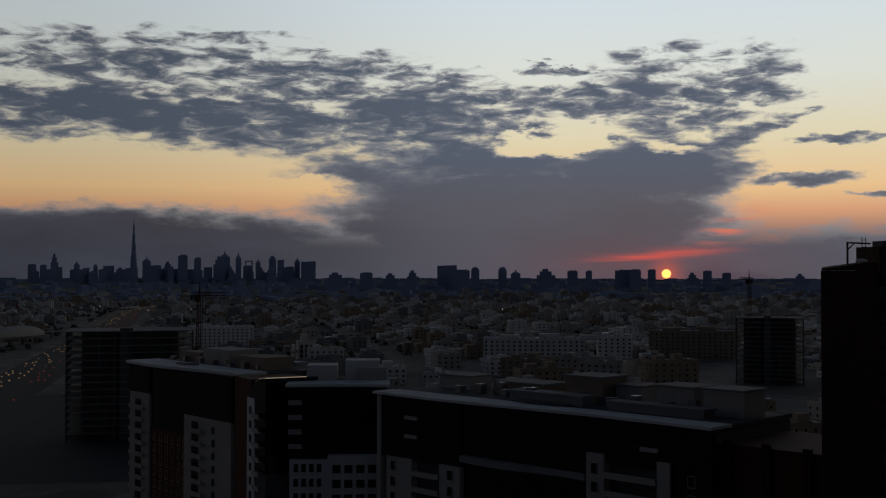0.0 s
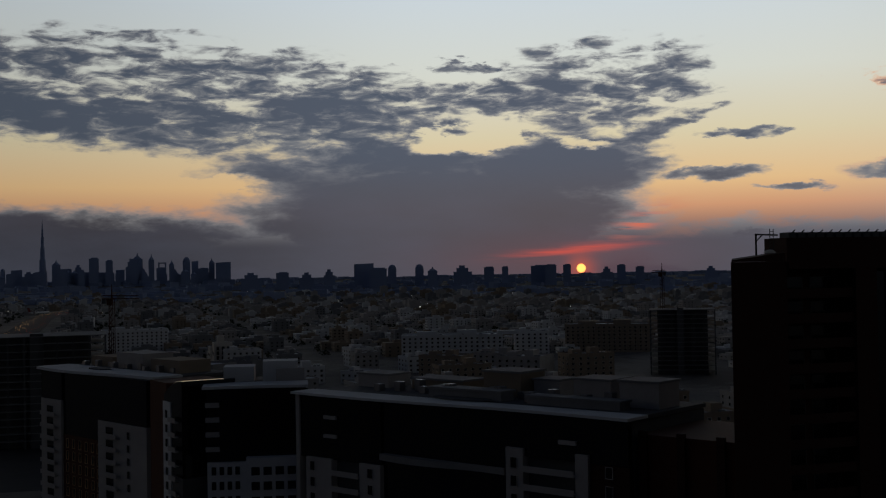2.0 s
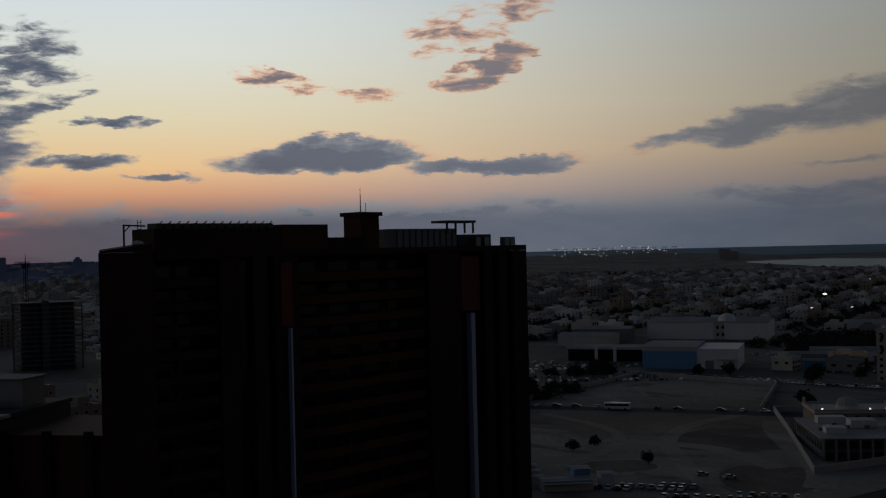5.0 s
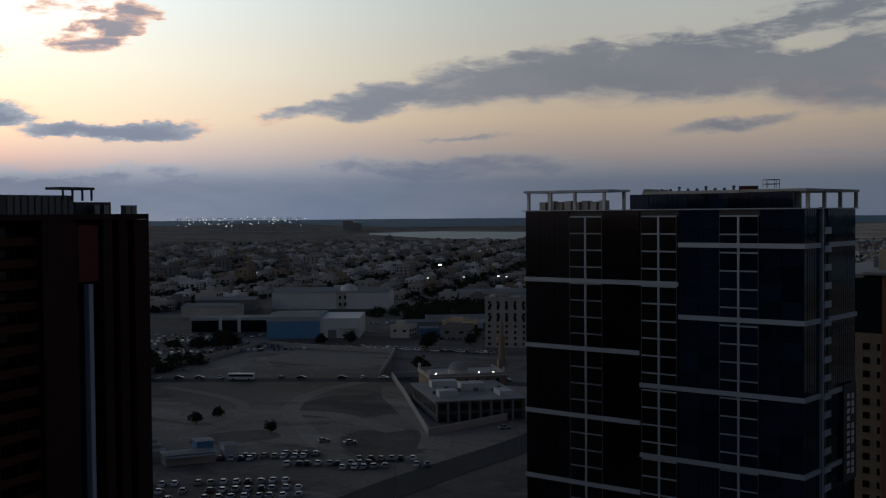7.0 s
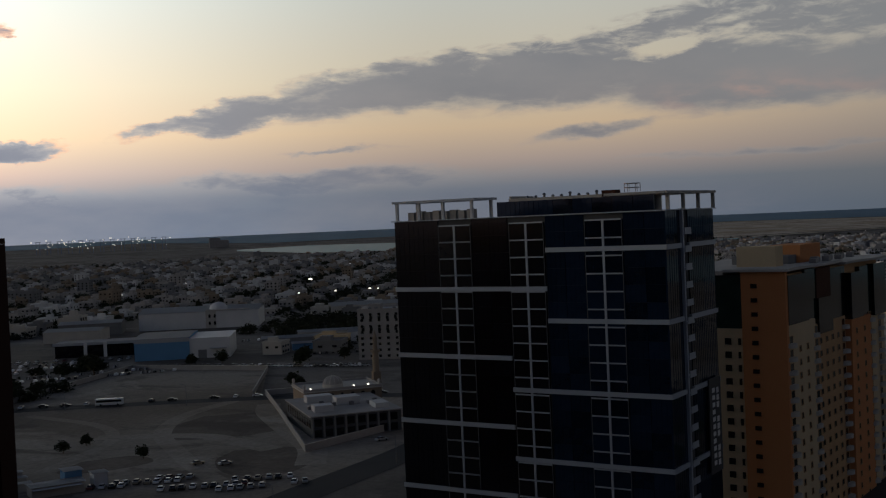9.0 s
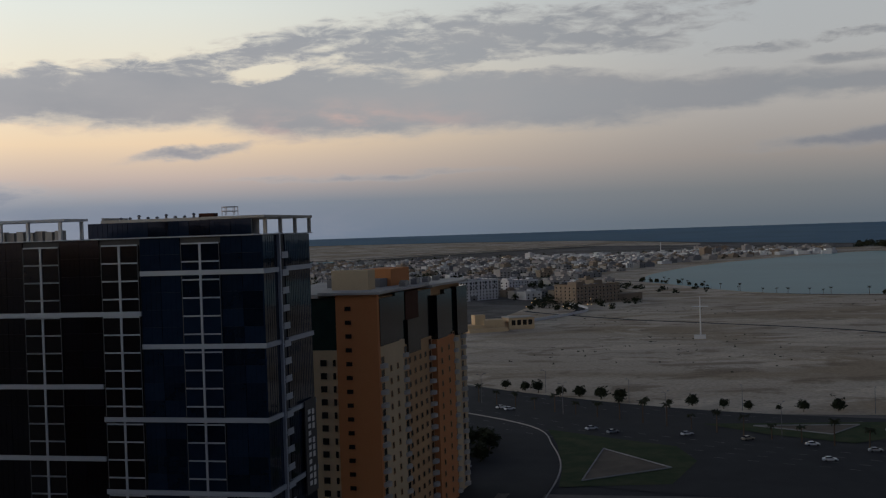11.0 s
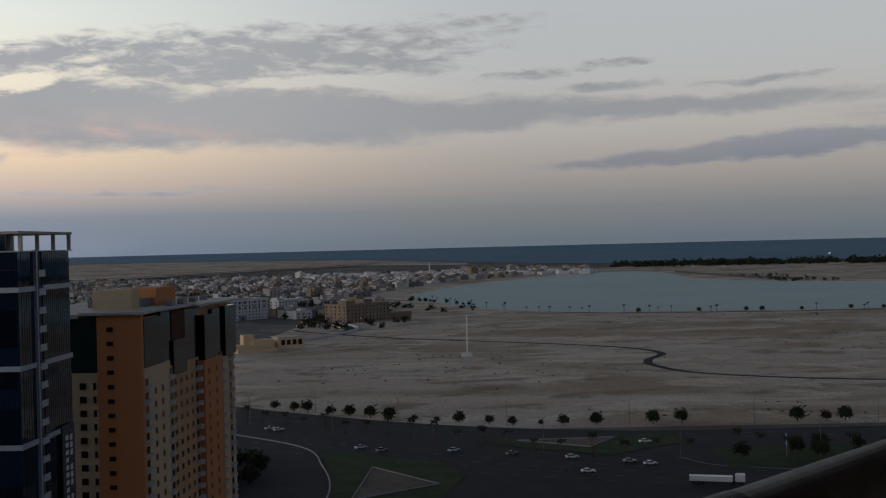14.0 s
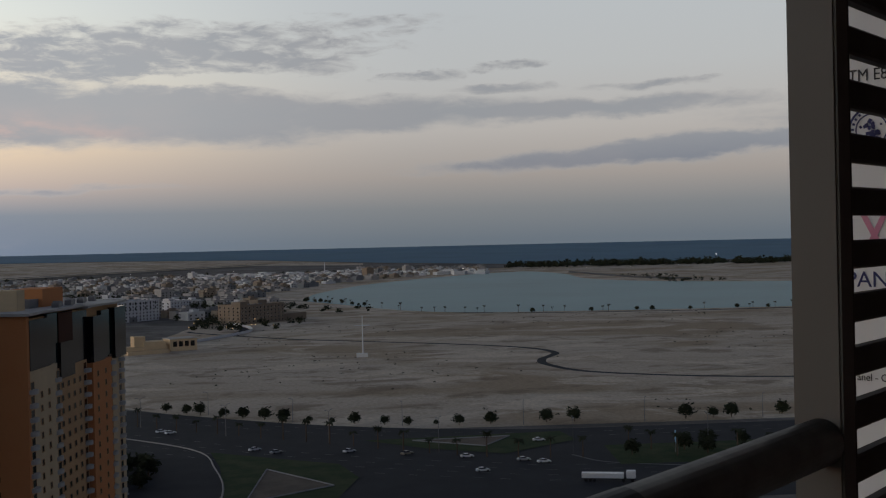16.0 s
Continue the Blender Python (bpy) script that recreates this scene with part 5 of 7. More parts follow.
# added outer row of blocks, covering the sunlit strip of far ground
for k in range(420):
    a, r = rng.uniform(-27, 21), rng.uniform(4560, 4800)
    low.append((*polar(a, r)[:2], far_z(r), rng.uniform(24, 60), rng.uniform(16, 40), rng.uniform(5, 11), rng.uniform(0, 3)))
many_boxes("far_city", low, "hazeblue", "far low city blocks, tinted blue-grey for haze", "far buildings")
gate = thing("gate_tower", pose(*polar(-9.55, 4400, far_z(4400)), 0, 0, 9.5), "gate-shaped tower on the horizon, tinted blue-grey for haze", "skyscraper")
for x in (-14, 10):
    part("leg", bmbox(x, -4, 0, x + 5, 4, 80), "hazeblue", gate)
part("lintel", bmbox(-14, -4, 80.05, 15, 4, 84), "hazeblue", gate)

# ---- low city: fields of houses, streets and trees ----
KEEP = []  # boxes kept free: x0, y0, x1, y1


def free(x, y):
    return all(not (x0 < x < x1 and y0 < y < y1) for x0, y0, x1, y1 in KEEP)


KEEP += [(190, 180, 545, 530), (-60, 180, 130, 330), (-120, 230, -20, 360), (430, 440, 760, 700), (-110, 450, 90, 1010), (60, 440, 260, 1010), (-340, 480, -100, 680)]


def near_road(x, y):
    line = [(-210, 420), (-262, 650), (-290, 790), (-361, 1128), (-480, 1700), (-599, 2251), (-640, 2690)]
    return any(abs(y - (y0 + y1) / 2) <= (y1 - y0) / 2 and abs(x - (x0 + (x1 - x0) * (y - y0) / (y1 - y0))) < 45 for (x0, y0), (x1, y1) in zip(line, line[1:]))


def field(a0, a1, r0, r1, turn, pitch, tall, seed):
    """House plots on a street grid inside a sector: place, size and height."""
    q = random.Random(seed)
    out = []
    n = int(r1 / pitch) + 1
    c, s = math.cos(radians(turn)), math.sin(radians(turn))
    for i in range(-n, n):
        if i % 6 == 0:
            continue
        for j in range(-n, n):
            if j % 4 == 0:
                continue
            u, v = i * pitch + q.uniform(-3, 3), j * pitch * 1.1 + q.uniform(-3, 3)
            x, y = c * u - s * v, s * u + c * v
            r = math.hypot(x, y)
            if not r0 < r < r1:
                continue
            a = math.degrees(math.atan2(x, y))
            if not a0 < a < a1 or not free(x, y) or near_road(x, y) or q.random() < 0.16:
                continue
            h = q.choice((4.2, 5, 7.4, 7.8, 8.2)) + (q.random() < tall) * q.uniform(4, 12)
            out.append((x, y, rise(r), q.uniform(0.45, 0.78) * pitch, q.uniform(0.4, 0.75) * pitch, h, radians(turn) + q.choice((0, 0, 0, 0.1, -0.1))))
    return out


plots = field(33, 58, 640, 2900, 24, 27, 0.03, 1) + field(-27, 33, 430, 3300, 12, 30, 0.16, 2) + field(66, 97, 1180, 2750, 33, 29, 0.03, 3) + field(91, 98, 2640, 2950, 10, 26, 0.0, 4)


def inside(x, y, line):
    odd = False
    for (x0, y0), (x1, y1) in zip(line, line[1:] + line[:1]):
        if (y0 > y) != (y1 > y) and x < x0 + (y - y0) / (y1 - y0) * (x1 - x0):
            odd = not odd
    return odd


BASIN = [(1440, 60), (1330, -40), (1150, -120), (1080, -400), (1000, -900), (2000, -1200), (2720, -620), (2680, -380), (2530, -240), (2160, -20), (1780, 70), (1560, 95)]
plots = [p for p in plots if not inside(p[0], p[1], BASIN) and not (p[0] < -60 and math.hypot(p[0], p[1]) < 640)]
plots = [p for p in plots if not (p[0] > 900 and p[1] < 175 and p[0] < 1560 and p[1] < 60)]
plots.sort(key=lambda p: math.hypot(p[0], p[1]))


def house_mesh_set(kind):
    """Parts of a flat-roofed villa on a unit base of 1 x 1 x 1."""
    bm = bmesh.new()
    box(bm, -0.5, -0.5, 0, 0.5, 0.5, 0.93)
    wall = mesh_of("wall", bm, kind)
    bm = bmesh.new()
    for a in ((-0.52, -0.52, 0.52, -0.46), (-0.52, 0.46, 0.52, 0.52), (-0.52, -0.46, -0.46, 0.46), (0.46, -0.46, 0.52, 0.46)):
        box(bm, a[0], a[1], 0.93, a[2], a[3], 1.06)
    parapet = mesh_of("parapet", bm, kind)
    bm = bmesh.new()
    box(bm, -0.28, -0.1, 0.935, 0.12, 0.3, 1.35)
    stair = mesh_of("stair_house", bm, kind)
    return wall, parapet, stair


kinds = {k: house_mesh_set(k) for k in ("white", "pale", "beige", "grey")}
win = bmesh.new()
box(win, -0.075, -0.012, 0, 0.075, 0.004, 0.17)
win = mesh_of("window", win, "pane")
near_plots, far_plots = plots[:110], plots[110:]
for x, y, z, w, d, h, t in near_plots:
    kind = rng.choice(("white", "pale", "pale", "beige", "grey"))
    wall, parapet, stair = kinds[kind]
    tone = dict(white="white painted", pale="pale rendered", beige="beige rendered", grey="grey concrete")[kind]
    ob = tagged(new("house"), "%s flat-roofed house on the city plain" % tone, "house", "city houses")
    ob.matrix_world = Matrix.LocRotScale((x, y, z), Euler((0, 0, t)), (w, d, h))
    for nm, me in (("wall", wall), ("parapet", parapet), ("stair_house", stair)):
        pieces(nm, me, ob, [Matrix.Identity(4)])
    floors = 2 if h < 9 else 4
    for f in range(floors):
        for i in (-0.3, 0.0, 0.3):
            pieces("window", win, ob, [Matrix.Translation((i, -0.502, 0.12 + 0.82 * f / floors))])
    for i in (-0.25, 0.25):
        pieces("window", win, ob, [Matrix.Translation((-0.502, i, 0.5)) @ FRONT])
for k, kind in enumerate(("farpale", "farwhite", "farbeige", "fargrey")):
    rows = []
    for i, (x, y, z, w, d, h, t) in enumerate(far_plots):
        if (i * 7 + i // 5) % 4 == k:
            rows.append((x, y, z, w, d, h, t))
            rows.append((x + 0.1 * w, y - 0.1 * d, z + h, w * 0.4, d * 0.35, 2.4, t))
            if rng.random() < 0.5:
                rows.append((x + 0.62 * w, y + 0.3 * d, z, w * 0.4, d * 0.5, h * 0.5, t))
    many_boxes("far_houses", rows, kind, "countless low flat-roofed houses in the distance", "houses")
rows = []
for x, y, z, w, d, h, t in far_plots[:1500]:
    for f in range(int(h / 3.4)):
        for i in (-0.3, 0.05, 0.35):
            c, s = math.cos(t), math.sin(t)
            for u, v in ((i * w, -d / 2 - 0.02), (-w / 2 - 0.02, i * d)):
                rows.append((x + c * u - s * v, y + s * u + c * v, z + 0.9 + 3.3 * f, 1.6 if v < -d / 2 else 0.1, 0.1 if v < -d / 2 else 1.6, 1.5, t))
many_boxes("far_windows", rows, "pane", "dark windows of far low houses", "windows")


def leaf_cloud(q, n, size, rx, rz, cz):
    """A ragged crown of small leaf tufts."""
    verts, faces = [], []
    for _ in range(n):
        d = Vector((q.gauss(0, 1), q.gauss(0, 1), q.gauss(0, 1))).normalized() * (q.uniform(0.45, 1.0))
        lump = 1 + 0.25 * math.sin(5 * d.x + 3 * d.z) + 0.2 * math.sin(7 * d.y)
        c = Vector((d.x * rx * lump, d.y * rx * lump, cz + d.z * rz * lump))
        k = len(verts)
        for _ in range(4):
            verts.append(c + Vector((q.gauss(0, size), q.gauss(0, size), q.gauss(0, size * 0.7))))
        faces += [(k, k + 1, k + 2), (k, k + 2, k + 3), (k + 1, k + 3, k + 2), (k, k + 3, k + 1)]
    return verts, faces


def tree_proto(seed, h, rx, rz, n=420):
    q = random.Random(seed)
    ob = new("tree")
    bm = bmesh.new()
    rod(bm, (0, 0, 0), (0.1, 0, h * 0.45), 0.22, 0.14, 7)
    for k in range(5):
        a = k * 1.3
        rod(bm, (0.1, 0, h * (0.35 + 0.03 * k)), (rx * 0.6 * math.cos(a), rx * 0.6 * math.sin(a), h * 0.72), 0.1, 0.04, 5)
    part("trunk", bm, "trunk", ob)
    v, f = leaf_cloud(q, n, 0.40, rx, rz, h - rz)
    me = bpy.data.meshes.new("crown")
    me.from_pydata(v, [], f)
    me.materials.append(M["leaf"])
    new("crown", me).parent = ob
    return ob


def palm_proto(seed, h):
    q = random.Random(seed)
    ob = new("palm")
    bm = bmesh.new()
    lean = q.uniform(-0.3, 0.3)
    for k in range(5):
        a, b = k / 5, (k + 1) / 5
        rod(bm, (lean * a * a, 0, h * a), (lean * b * b, 0, h * b + 0.02), 0.24 - 0.08 * a, 0.24 - 0.08 * b, 7)
    part("trunk", bm, "trunk", ob)
    bm = bmesh.new()
    for k in range(22):
        a, droop, ln = k * 2.4, q.uniform(0.1, 1.3), q.uniform(1.9, 2.6)
        pts = []
        for i in range(6):
            s = i / 5
            rad = ln * s * (1 - 0.25 * s * droop)
            pts.append(Vector((lean + rad * math.cos(a), rad * math.sin(a), h + 1.1 * s - droop * 2.0 * s * s)))
        side = Vector((-math.sin(a), math.cos(a), 0))
        for i in range(5):
            w0, w1 = 0.34 * math.sin(math.pi * (0.12 + 0.8 * i / 5)), 0.34 * math.sin(math.pi * (0.12 + 0.8 * (i + 1) / 5))
            for sgn in (-1, 1):
                bm.faces.new([bm.verts.new(p) for p in (pts[i], pts[i + 1], pts[i + 1] + side * sgn * w1 + Vector((0, 0, -w1 * 0.6)), pts[i] + side * sgn * w0 + Vector((0, 0, -w0 * 0.6)))])
    part("crown", bm, "leaf", ob, "drooping palm fronds")
    return ob


trees = [tree_proto(s, h, rx, rz) for s, h, rx, rz in ((1, 4.9, 2.3, 1.9), (2, 4.4, 2.1, 1.8), (3, 5.6, 2.8, 2.2))]
palms = [palm_proto(s, h) for s, h in ((4, 6.0), (5, 7.2), (6, 5.2))]
for o in trees:
    tagged(o, "round trimmed street tree beside the road", "tree", "street trees")
for o in palms:
    tagged(o, "date palm with drooping fronds", "palm", "palms")
used = set()


def plant(protos, x, y, z=0.0, k=1.0):
    """Place a tree: the first of each kind is the original, the rest are copies."""
    o = rng.choice(protos)
    m = Matrix.LocRotScale((x, y, z), Euler((0, 0, rng.uniform(0, 6.28))), None)
    s = k * rng.uniform(0.85, 1.15)
    if o.name not in used:
        used.add(o.name)
        ob = o
        ob.matrix_world = m
    else:
        ob = copy_thing(o, m)
    ob.scale = (s, s, s)
    return ob


for p, h in along([(536, 76), (500, 30), (474, -20), (463, -75), (459, -132), (459, -330)], 38):
    if rng.random() < 0.85:
        plant(trees, p.x + rng.uniform(-2, 2), p.y + rng.uniform(-2, 2), 0.05, rng.choice((0.5, 0.75, 1.0, 1.05)))
for p, h in along([(508, 100), (470, 50), (436, 4), (404, -38), (392, -60), (384, -92)], 21):
    plant(palms, p.x, p.y, 0.1, 1.05)
for k in range(84):
    f = k / 84
    line = smooth_line([(1500, 25), (1424, -22), (1200, -125), (1140, -300), (1120, -480), (1090, -640)], 16)
    p = line[min(len(line) - 1, int(f * len(line)))]
    if f < 0.22 or rng.random() < 0.72:
        plant(palms + trees[:1] if f > 0.3 else trees + palms, p.x + rng.uniform(-5, 5), p.y + rng.uniform(-5, 5), 0.06, rng.uniform(0.8, 1.05))
for x, y, k in ((398, -106, 1), (394, -113, 1.2), (386, -104, 1.1), (391, -124, 1.3), (384, -130, 1.2), (396, -134, 1.2), (380, -118, 1.1), (388, -142, 1.2), (376, -140, 1.0), (399, -148, 1.1), (382, -152, 1.2)):
    plant(trees if rng.random() < 0.6 else palms, x, y, 0.24, k)
for x, y, k in ((350, 120, 1.4), (364, 92, 1.3), (372, 84, 1.4), (380, 74, 1.4), (386, 66, 1.2), (371, 66, 1.2), (360, 74, 1.1), (352, 84, 1.2), (394, 76, 1.2), (401, 68, 1.1), (366, 78, 1.5), (374, 74, 1.5), (380, 82, 1.4), (388, 74, 1.5), (358, 66, 1.3), (366, 58, 1.2), (408, 76, 1.2), (396, 62, 1.3), (384, 58, 1.3)):
    plant(trees, x, y, 0.0, k)
for x, y, k in ((322, 428, 2.4), (330, 436, 2.6), (342, 446, 2.4), (352, 452, 2.2), (318, 450, 2.6), (338, 462, 2.6), (362, 470, 2.2), (372, 462, 2.0), (348, 438, 2.2), (310, 436, 2.4), (300, 392, 1.2), (276, 318, 0.8), (290, 322, 0.8), (279, 283, 0.8), (228, 305, 2.0), (236, 318, 1.8), (222, 322, 2.2), (215, 290, 2.0), (246, 330, 1.8), (208, 276, 2.0), (212, 300, 2.2), (204, 288, 2.2), (218, 310, 2.0), (426, 330, 1.4), (436, 342, 1.3), (420, 306, 1.2), (520, 398, 1.6), (500, 386, 1.5), (530, 378, 1.6), (486, 452, 1.4), (498, 440, 1.4), (440, 480, 1.7), (430, 492, 1.6), (452, 500, 1.8)):
    plant(trees, x, y, 0.0, k)
# far greenery: one ragged mass of tufts
verts, faces = [], []
q = random.Random(11)


def clump(x, y, z, rx, rz, n, size):
    v, f = leaf_cloud(q, n, size, rx, rz, rz * 0.8)
    k = len(verts)
    verts.extend((x + p[0], y + p[1], z + p[2]) for p in v)
    faces.extend(tuple(k + i for i in t) for t in f)


for k in range(7600):
    a, r = q.choice((q.uniform(33, 58), q.uniform(33, 58), q.uniform(33, 58), q.uniform(-25, 20), q.uniform(68, 98))), q.uniform(700, 2900)
    x, y, _ = polar(a, r)
    if (a > 66 and r < 1250) or not free(x, y) or inside(x, y, BASIN) or near_road(x, y):
        continue
    clump(x, y, rise(r), q.uniform(2.5, 4.5), q.uniform(2, 3.2), *((60, 0.75) if r < 1100 else (22, 1.15)))
for k in range(330):
    f = q.random()
    clump(*polar(99 + 16 * f, 2830 + 190 * q.random(), rise(2950) - 2), q.uniform(9, 18), q.uniform(5, 9), 14, 3.2)
for k in range(150):
    clump(q.uniform(640, 780), q.uniform(420, 560), 0, q.uniform(4, 6), q.uniform(3, 4.5), 80, 0.85)
for k in range(60):
    x, y, _ = polar(q.uniform(70, 82), q.uniform(1650, 1850))
    clump(x, y, 0, q.uniform(6, 9), q.uniform(4, 6), 20, 1.6)
for k in range(70):
    f = q.random()
    clump(1130 + 480 * f + q.uniform(-60, 60), 90 + 90 * f + q.uniform(-40, 50), 0, q.uniform(3, 5), q.uniform(2.5, 3.6), 40, 0.9)
for k in range(40):
    clump(1090 + q.uniform(-60, 130), 70 + q.uniform(-50, 50), 0, q.uniform(3, 5), q.uniform(2.5, 3.5), 40, 0.9)
for k in range(46):
    x, y = q.choice(((372, 446), (388, 452), (452, 500), (440, 512), (560, 520), (640, 500)))
    clump(x + q.uniform(-14, 14), y + q.uniform(-9, 9), 0, q.uniform(2.5, 4.5), q.uniform(2, 3.2), 70, 0.7)
for k in range(60):
    f = q.random()
    clump(1850 + q.uniform(-30, 300) , -560 - 90 * f, 0, q.uniform(3, 5), q.uniform(2, 3), 14, 1.0)
me = bpy.data.meshes.new("far_trees")
me.from_pydata(verts, [], faces)
me.materials.append(M["leaf"])
tagged(new("far_trees", me), "scattered dark trees among distant houses", "trees", "", "stuff")

# scrub on the sand
verts, faces = [], []
for k in range(620):
    x, y = q.uniform(465, 1120), q.uniform(-420, 120)
    if math.sin(x * 0.021 + y * 0.008) + math.sin(y * 0.017 - x * 0.006) > 0.25:
        clump(x, y, 0.0, q.uniform(0.4, 1.6), q.uniform(0.15, 0.4), 8, 0.3)
me = bpy.data.meshes.new("scrub")
me.from_pydata(verts, [], faces)
me.materials.append(M["leaf"])
tagged(new("scrub", me), "dry scrub tufts on open sand", "scrub", "", "stuff")

# ---- cars and street furniture ----


def car_proto(tone):
    """A saloon car, 4.6 m long, nose along +x."""
    ob = new("car")
    prof = [(-2.3, 0.35), (-2.3, 0.85), (-2.1, 0.98), (-1.4, 1.02), (1.0, 0.96), (2.0, 0.82), (2.3, 0.62), (2.3, 0.35)]
    bm = bmesh.new()
    a, b = ([bm.verts.new((x, s, z)) for x, z in prof] for s in (-0.88, 0.88))
    for i in range(len(prof)):
        j = (i + 1) % len(prof)
        bm.faces.new((a[i], a[j], b[j], b[i]))
    bm.faces.new(a[::-1]), bm.faces.new(b)
    bmesh.ops.recalc_face_normals(bm, faces=bm.faces[:])
    part("body", bm, "car_" + tone, ob)
    bm = bmesh.new()
    lo = [bm.verts.new(p) for p in ((-1.7, -0.82, 1.0), (0.95, -0.82, 0.97), (0.95, 0.82, 0.97), (-1.7, 0.82, 1.0))]
    hi = [bm.verts.new(p) for p in ((-1.15, -0.66, 1.42), (0.2, -0.66, 1.42), (0.2, 0.66, 1.42), (-1.15, 0.66, 1.42))]
    for i in range(4):
        bm.faces.new((lo[i], lo[(i + 1) % 4], hi[(i + 1) % 4], hi[i]))
    part("glasshouse", bm, "pane", ob, "dark car windows")
    part("roof", bmbox(-1.15, -0.66, 1.42, 0.2, 0.66, 1.47), "car_" + tone, ob)
    bm = bmesh.new()
    rod(bm, (0, -0.1, 0), (0, 0.1, 0), 0.33, n=12)
    w = mesh_of("wheel", bm, "tyre")
    pieces("wheel", w, ob, [(x, s, 0.33) for x in (-1.4, 1.4) for s in (-0.82, 0.82)])
    return tagged(ob, "%s saloon car on the asphalt" % dict(white="white", silver="silver", black="black", maroon="dark red", sandy="sand-coloured")[tone], "car", "cars")


cars = {t: car_proto(t) for t in ("white", "silver", "black", "maroon", "sandy")}


def park(x, y, heading, tone=None, z=0.1):
    tone = tone or rng.choice(("white", "white", "white", "silver", "silver", "black", "sandy", "maroon"))
    m = pose(x, y, z, 0, 0, heading)
    o = cars[tone]
    if tone not in used:
        used.add(tone)
        o.matrix_world = m
        return o
    return copy_thing(o, m)


for x, y, t in ((470, 62, "white"), (474, 66, "white"), (424, 26, "white"), (417, 18, "silver"), (413, -8, "white"), (404, -28, "sandy"), (394, -48, "white"), (369, -50, "white"), (379, -72, "white"), (420, -78, "white"), (384, -66, "silver")):
    park(x, y, -55 - max(0, (100 - abs(y)) * -0.2) - (30 if y < -30 else 0), t, 0.16)
for k in range(12):
    park(372 - k * 3.2, 84 - k * 0.4 - (k % 2) * 0.3, 62, None, 0.17)
for k in range(9):
    park(356 - k * 3.1, 62 + k * 0.3, 62, None, 0.17)
for k in range(5):
    park(366 - k * 3.4, 74 + k * 0.2, 70, None, 0.17)
# the sand lot
for x0, y0, dx, dy, n, hd in ((247, 262, 1.6, -2.6, 7, 35), (257, 254, 1.5, -2.7, 4, 25), (246, 243, 1.9, -2.4, 9, 35), (252, 226, 2.1, -2.2, 5, 35), (264, 230, 1.9, -2.6, 6, 35), (263, 216, 2.2, -2.4, 4, 35), (205, 256, 2.3, -2.5, 13, 40), (201, 247, 2.3, -2.5, 12, 40), (197, 239, 2.3, -2.5, 11, 40), (238, 268, 1.8, -2.6, 5, 35)):
    for k in range(n):
        if rng.random() < 0.88:
            park(x0 + dx * k + rng.uniform(-0.3, 0.3), y0 + dy * k + rng.uniform(-0.4, 0.4), hd + rng.uniform(-4, 4), None, 0.08)
for x, y in ((278, 258), (281, 249), (331, 222), (345, 214)):
    park(x, y, -20 + rng.uniform(-8, 8), None, 0.12)
for p, h in along([(310, 448), (340, 414), (372, 368), (402, 321), (420, 276)], 22):
    if rng.random() < 0.75:
        a = radians(h)
        park(p.x - 6.5 * math.sin(a), p.y + 6.5 * math.cos(a), h + (rng.random() < 0.3) * 85, None, 0.13)
for p, h in along([(470, 470), (482, 420), (489, 380), (500, 345)], 24):
    if rng.random() < 0.8:
        park(p.x + 6, p.y + rng.uniform(-1, 1), h, None, 0.05)
for p, h in along([(480, 590), (505, 548), (524, 512)], 16):
    for o in (0, 7):
        if rng.random() < 0.7:
            park(p.x - 14 - o, p.y - 6 - o, h + 90, None, 0.05)

for tone, label in (("car_white", "rows of white cars parked among the sheds"), ("car_black", "rows of dark cars parked among the sheds")):
    rows = []
    for x0, y0, dx, dy, n in ((400, 500, 2.6, -2.2, 26), (410, 512, 2.6, -2.2, 26), (420, 540, 2.6, -2.4, 20), (432, 552, 2.6, -2.4, 20), (445, 566, 2.4, -2.6, 18), (540, 420, 2.0, -3.0, 14), (590, 520, 2.2, -2.6, 24), (486, 440, 1.2, -5.2, 18)):
        for k in range(n):
            if rng.random() < 0.45:
                a = radians(38 + rng.uniform(-4, 4))
                x, y = x0 + dx * k, y0 + dy * k
                rows += [(x, y, 0.3, 4.4, 1.75, 0.65, a), (x - 0.2, y - 0.1, 0.95, 2.3, 1.5, 0.5, a)]
    many_boxes("far_cars", rows, tone, label, "cars")
bus = thing("bus", pose(362, 386, 0.12, 0, 0, -56), "white coach parked by the sand lot", "bus")
bm = bmesh.new()
box(bm, -6, -1.25, 0.4, 6, 1.25, 3.2)
bmesh.ops.bevel(bm, geom=bm.edges[:], offset=0.15, segments=1, affect="EDGES")
part("body", bm, "car_white", bus)
for s in (-1.27, 1.255):
    part("window_strip", bmbox(-5.6, s, 1.7, 5.5, s + 0.015, 2.7), "pane", bus)
bm = bmesh.new()
rod(bm, (0, -0.15, 0), (0, 0.15, 0), 0.48, n=12)
pieces("wheel", mesh_of("wheel", bm, "tyre"), bus, [(x, s, 0.48) for x in (-3.6, 3.8) for s in (-1.15, 1.15)])

truck = thing("truck", pose(346, -86, 0.16, 0, 0, -106), "white articulated truck on the carriageway", "truck")
part("trailer", bmbox(-8.5, -1.25, 1.1, 4.2, 1.25, 2.6), "car_white", truck, "pale open tipper trailer")
part("chassis", bmbox(-8.3, -0.8, 0.75, 7.8, 0.8, 1.08), "tyre", truck)
bm = bmesh.new()
box(bm, 5.0, -1.2, 1.1, 7.9, 1.2, 3.4)
bmesh.ops.bevel(bm, geom=bm.edges[:], offset=0.18, segments=2, affect="EDGES")
cab = part("cab", bm, "car_white", truck)
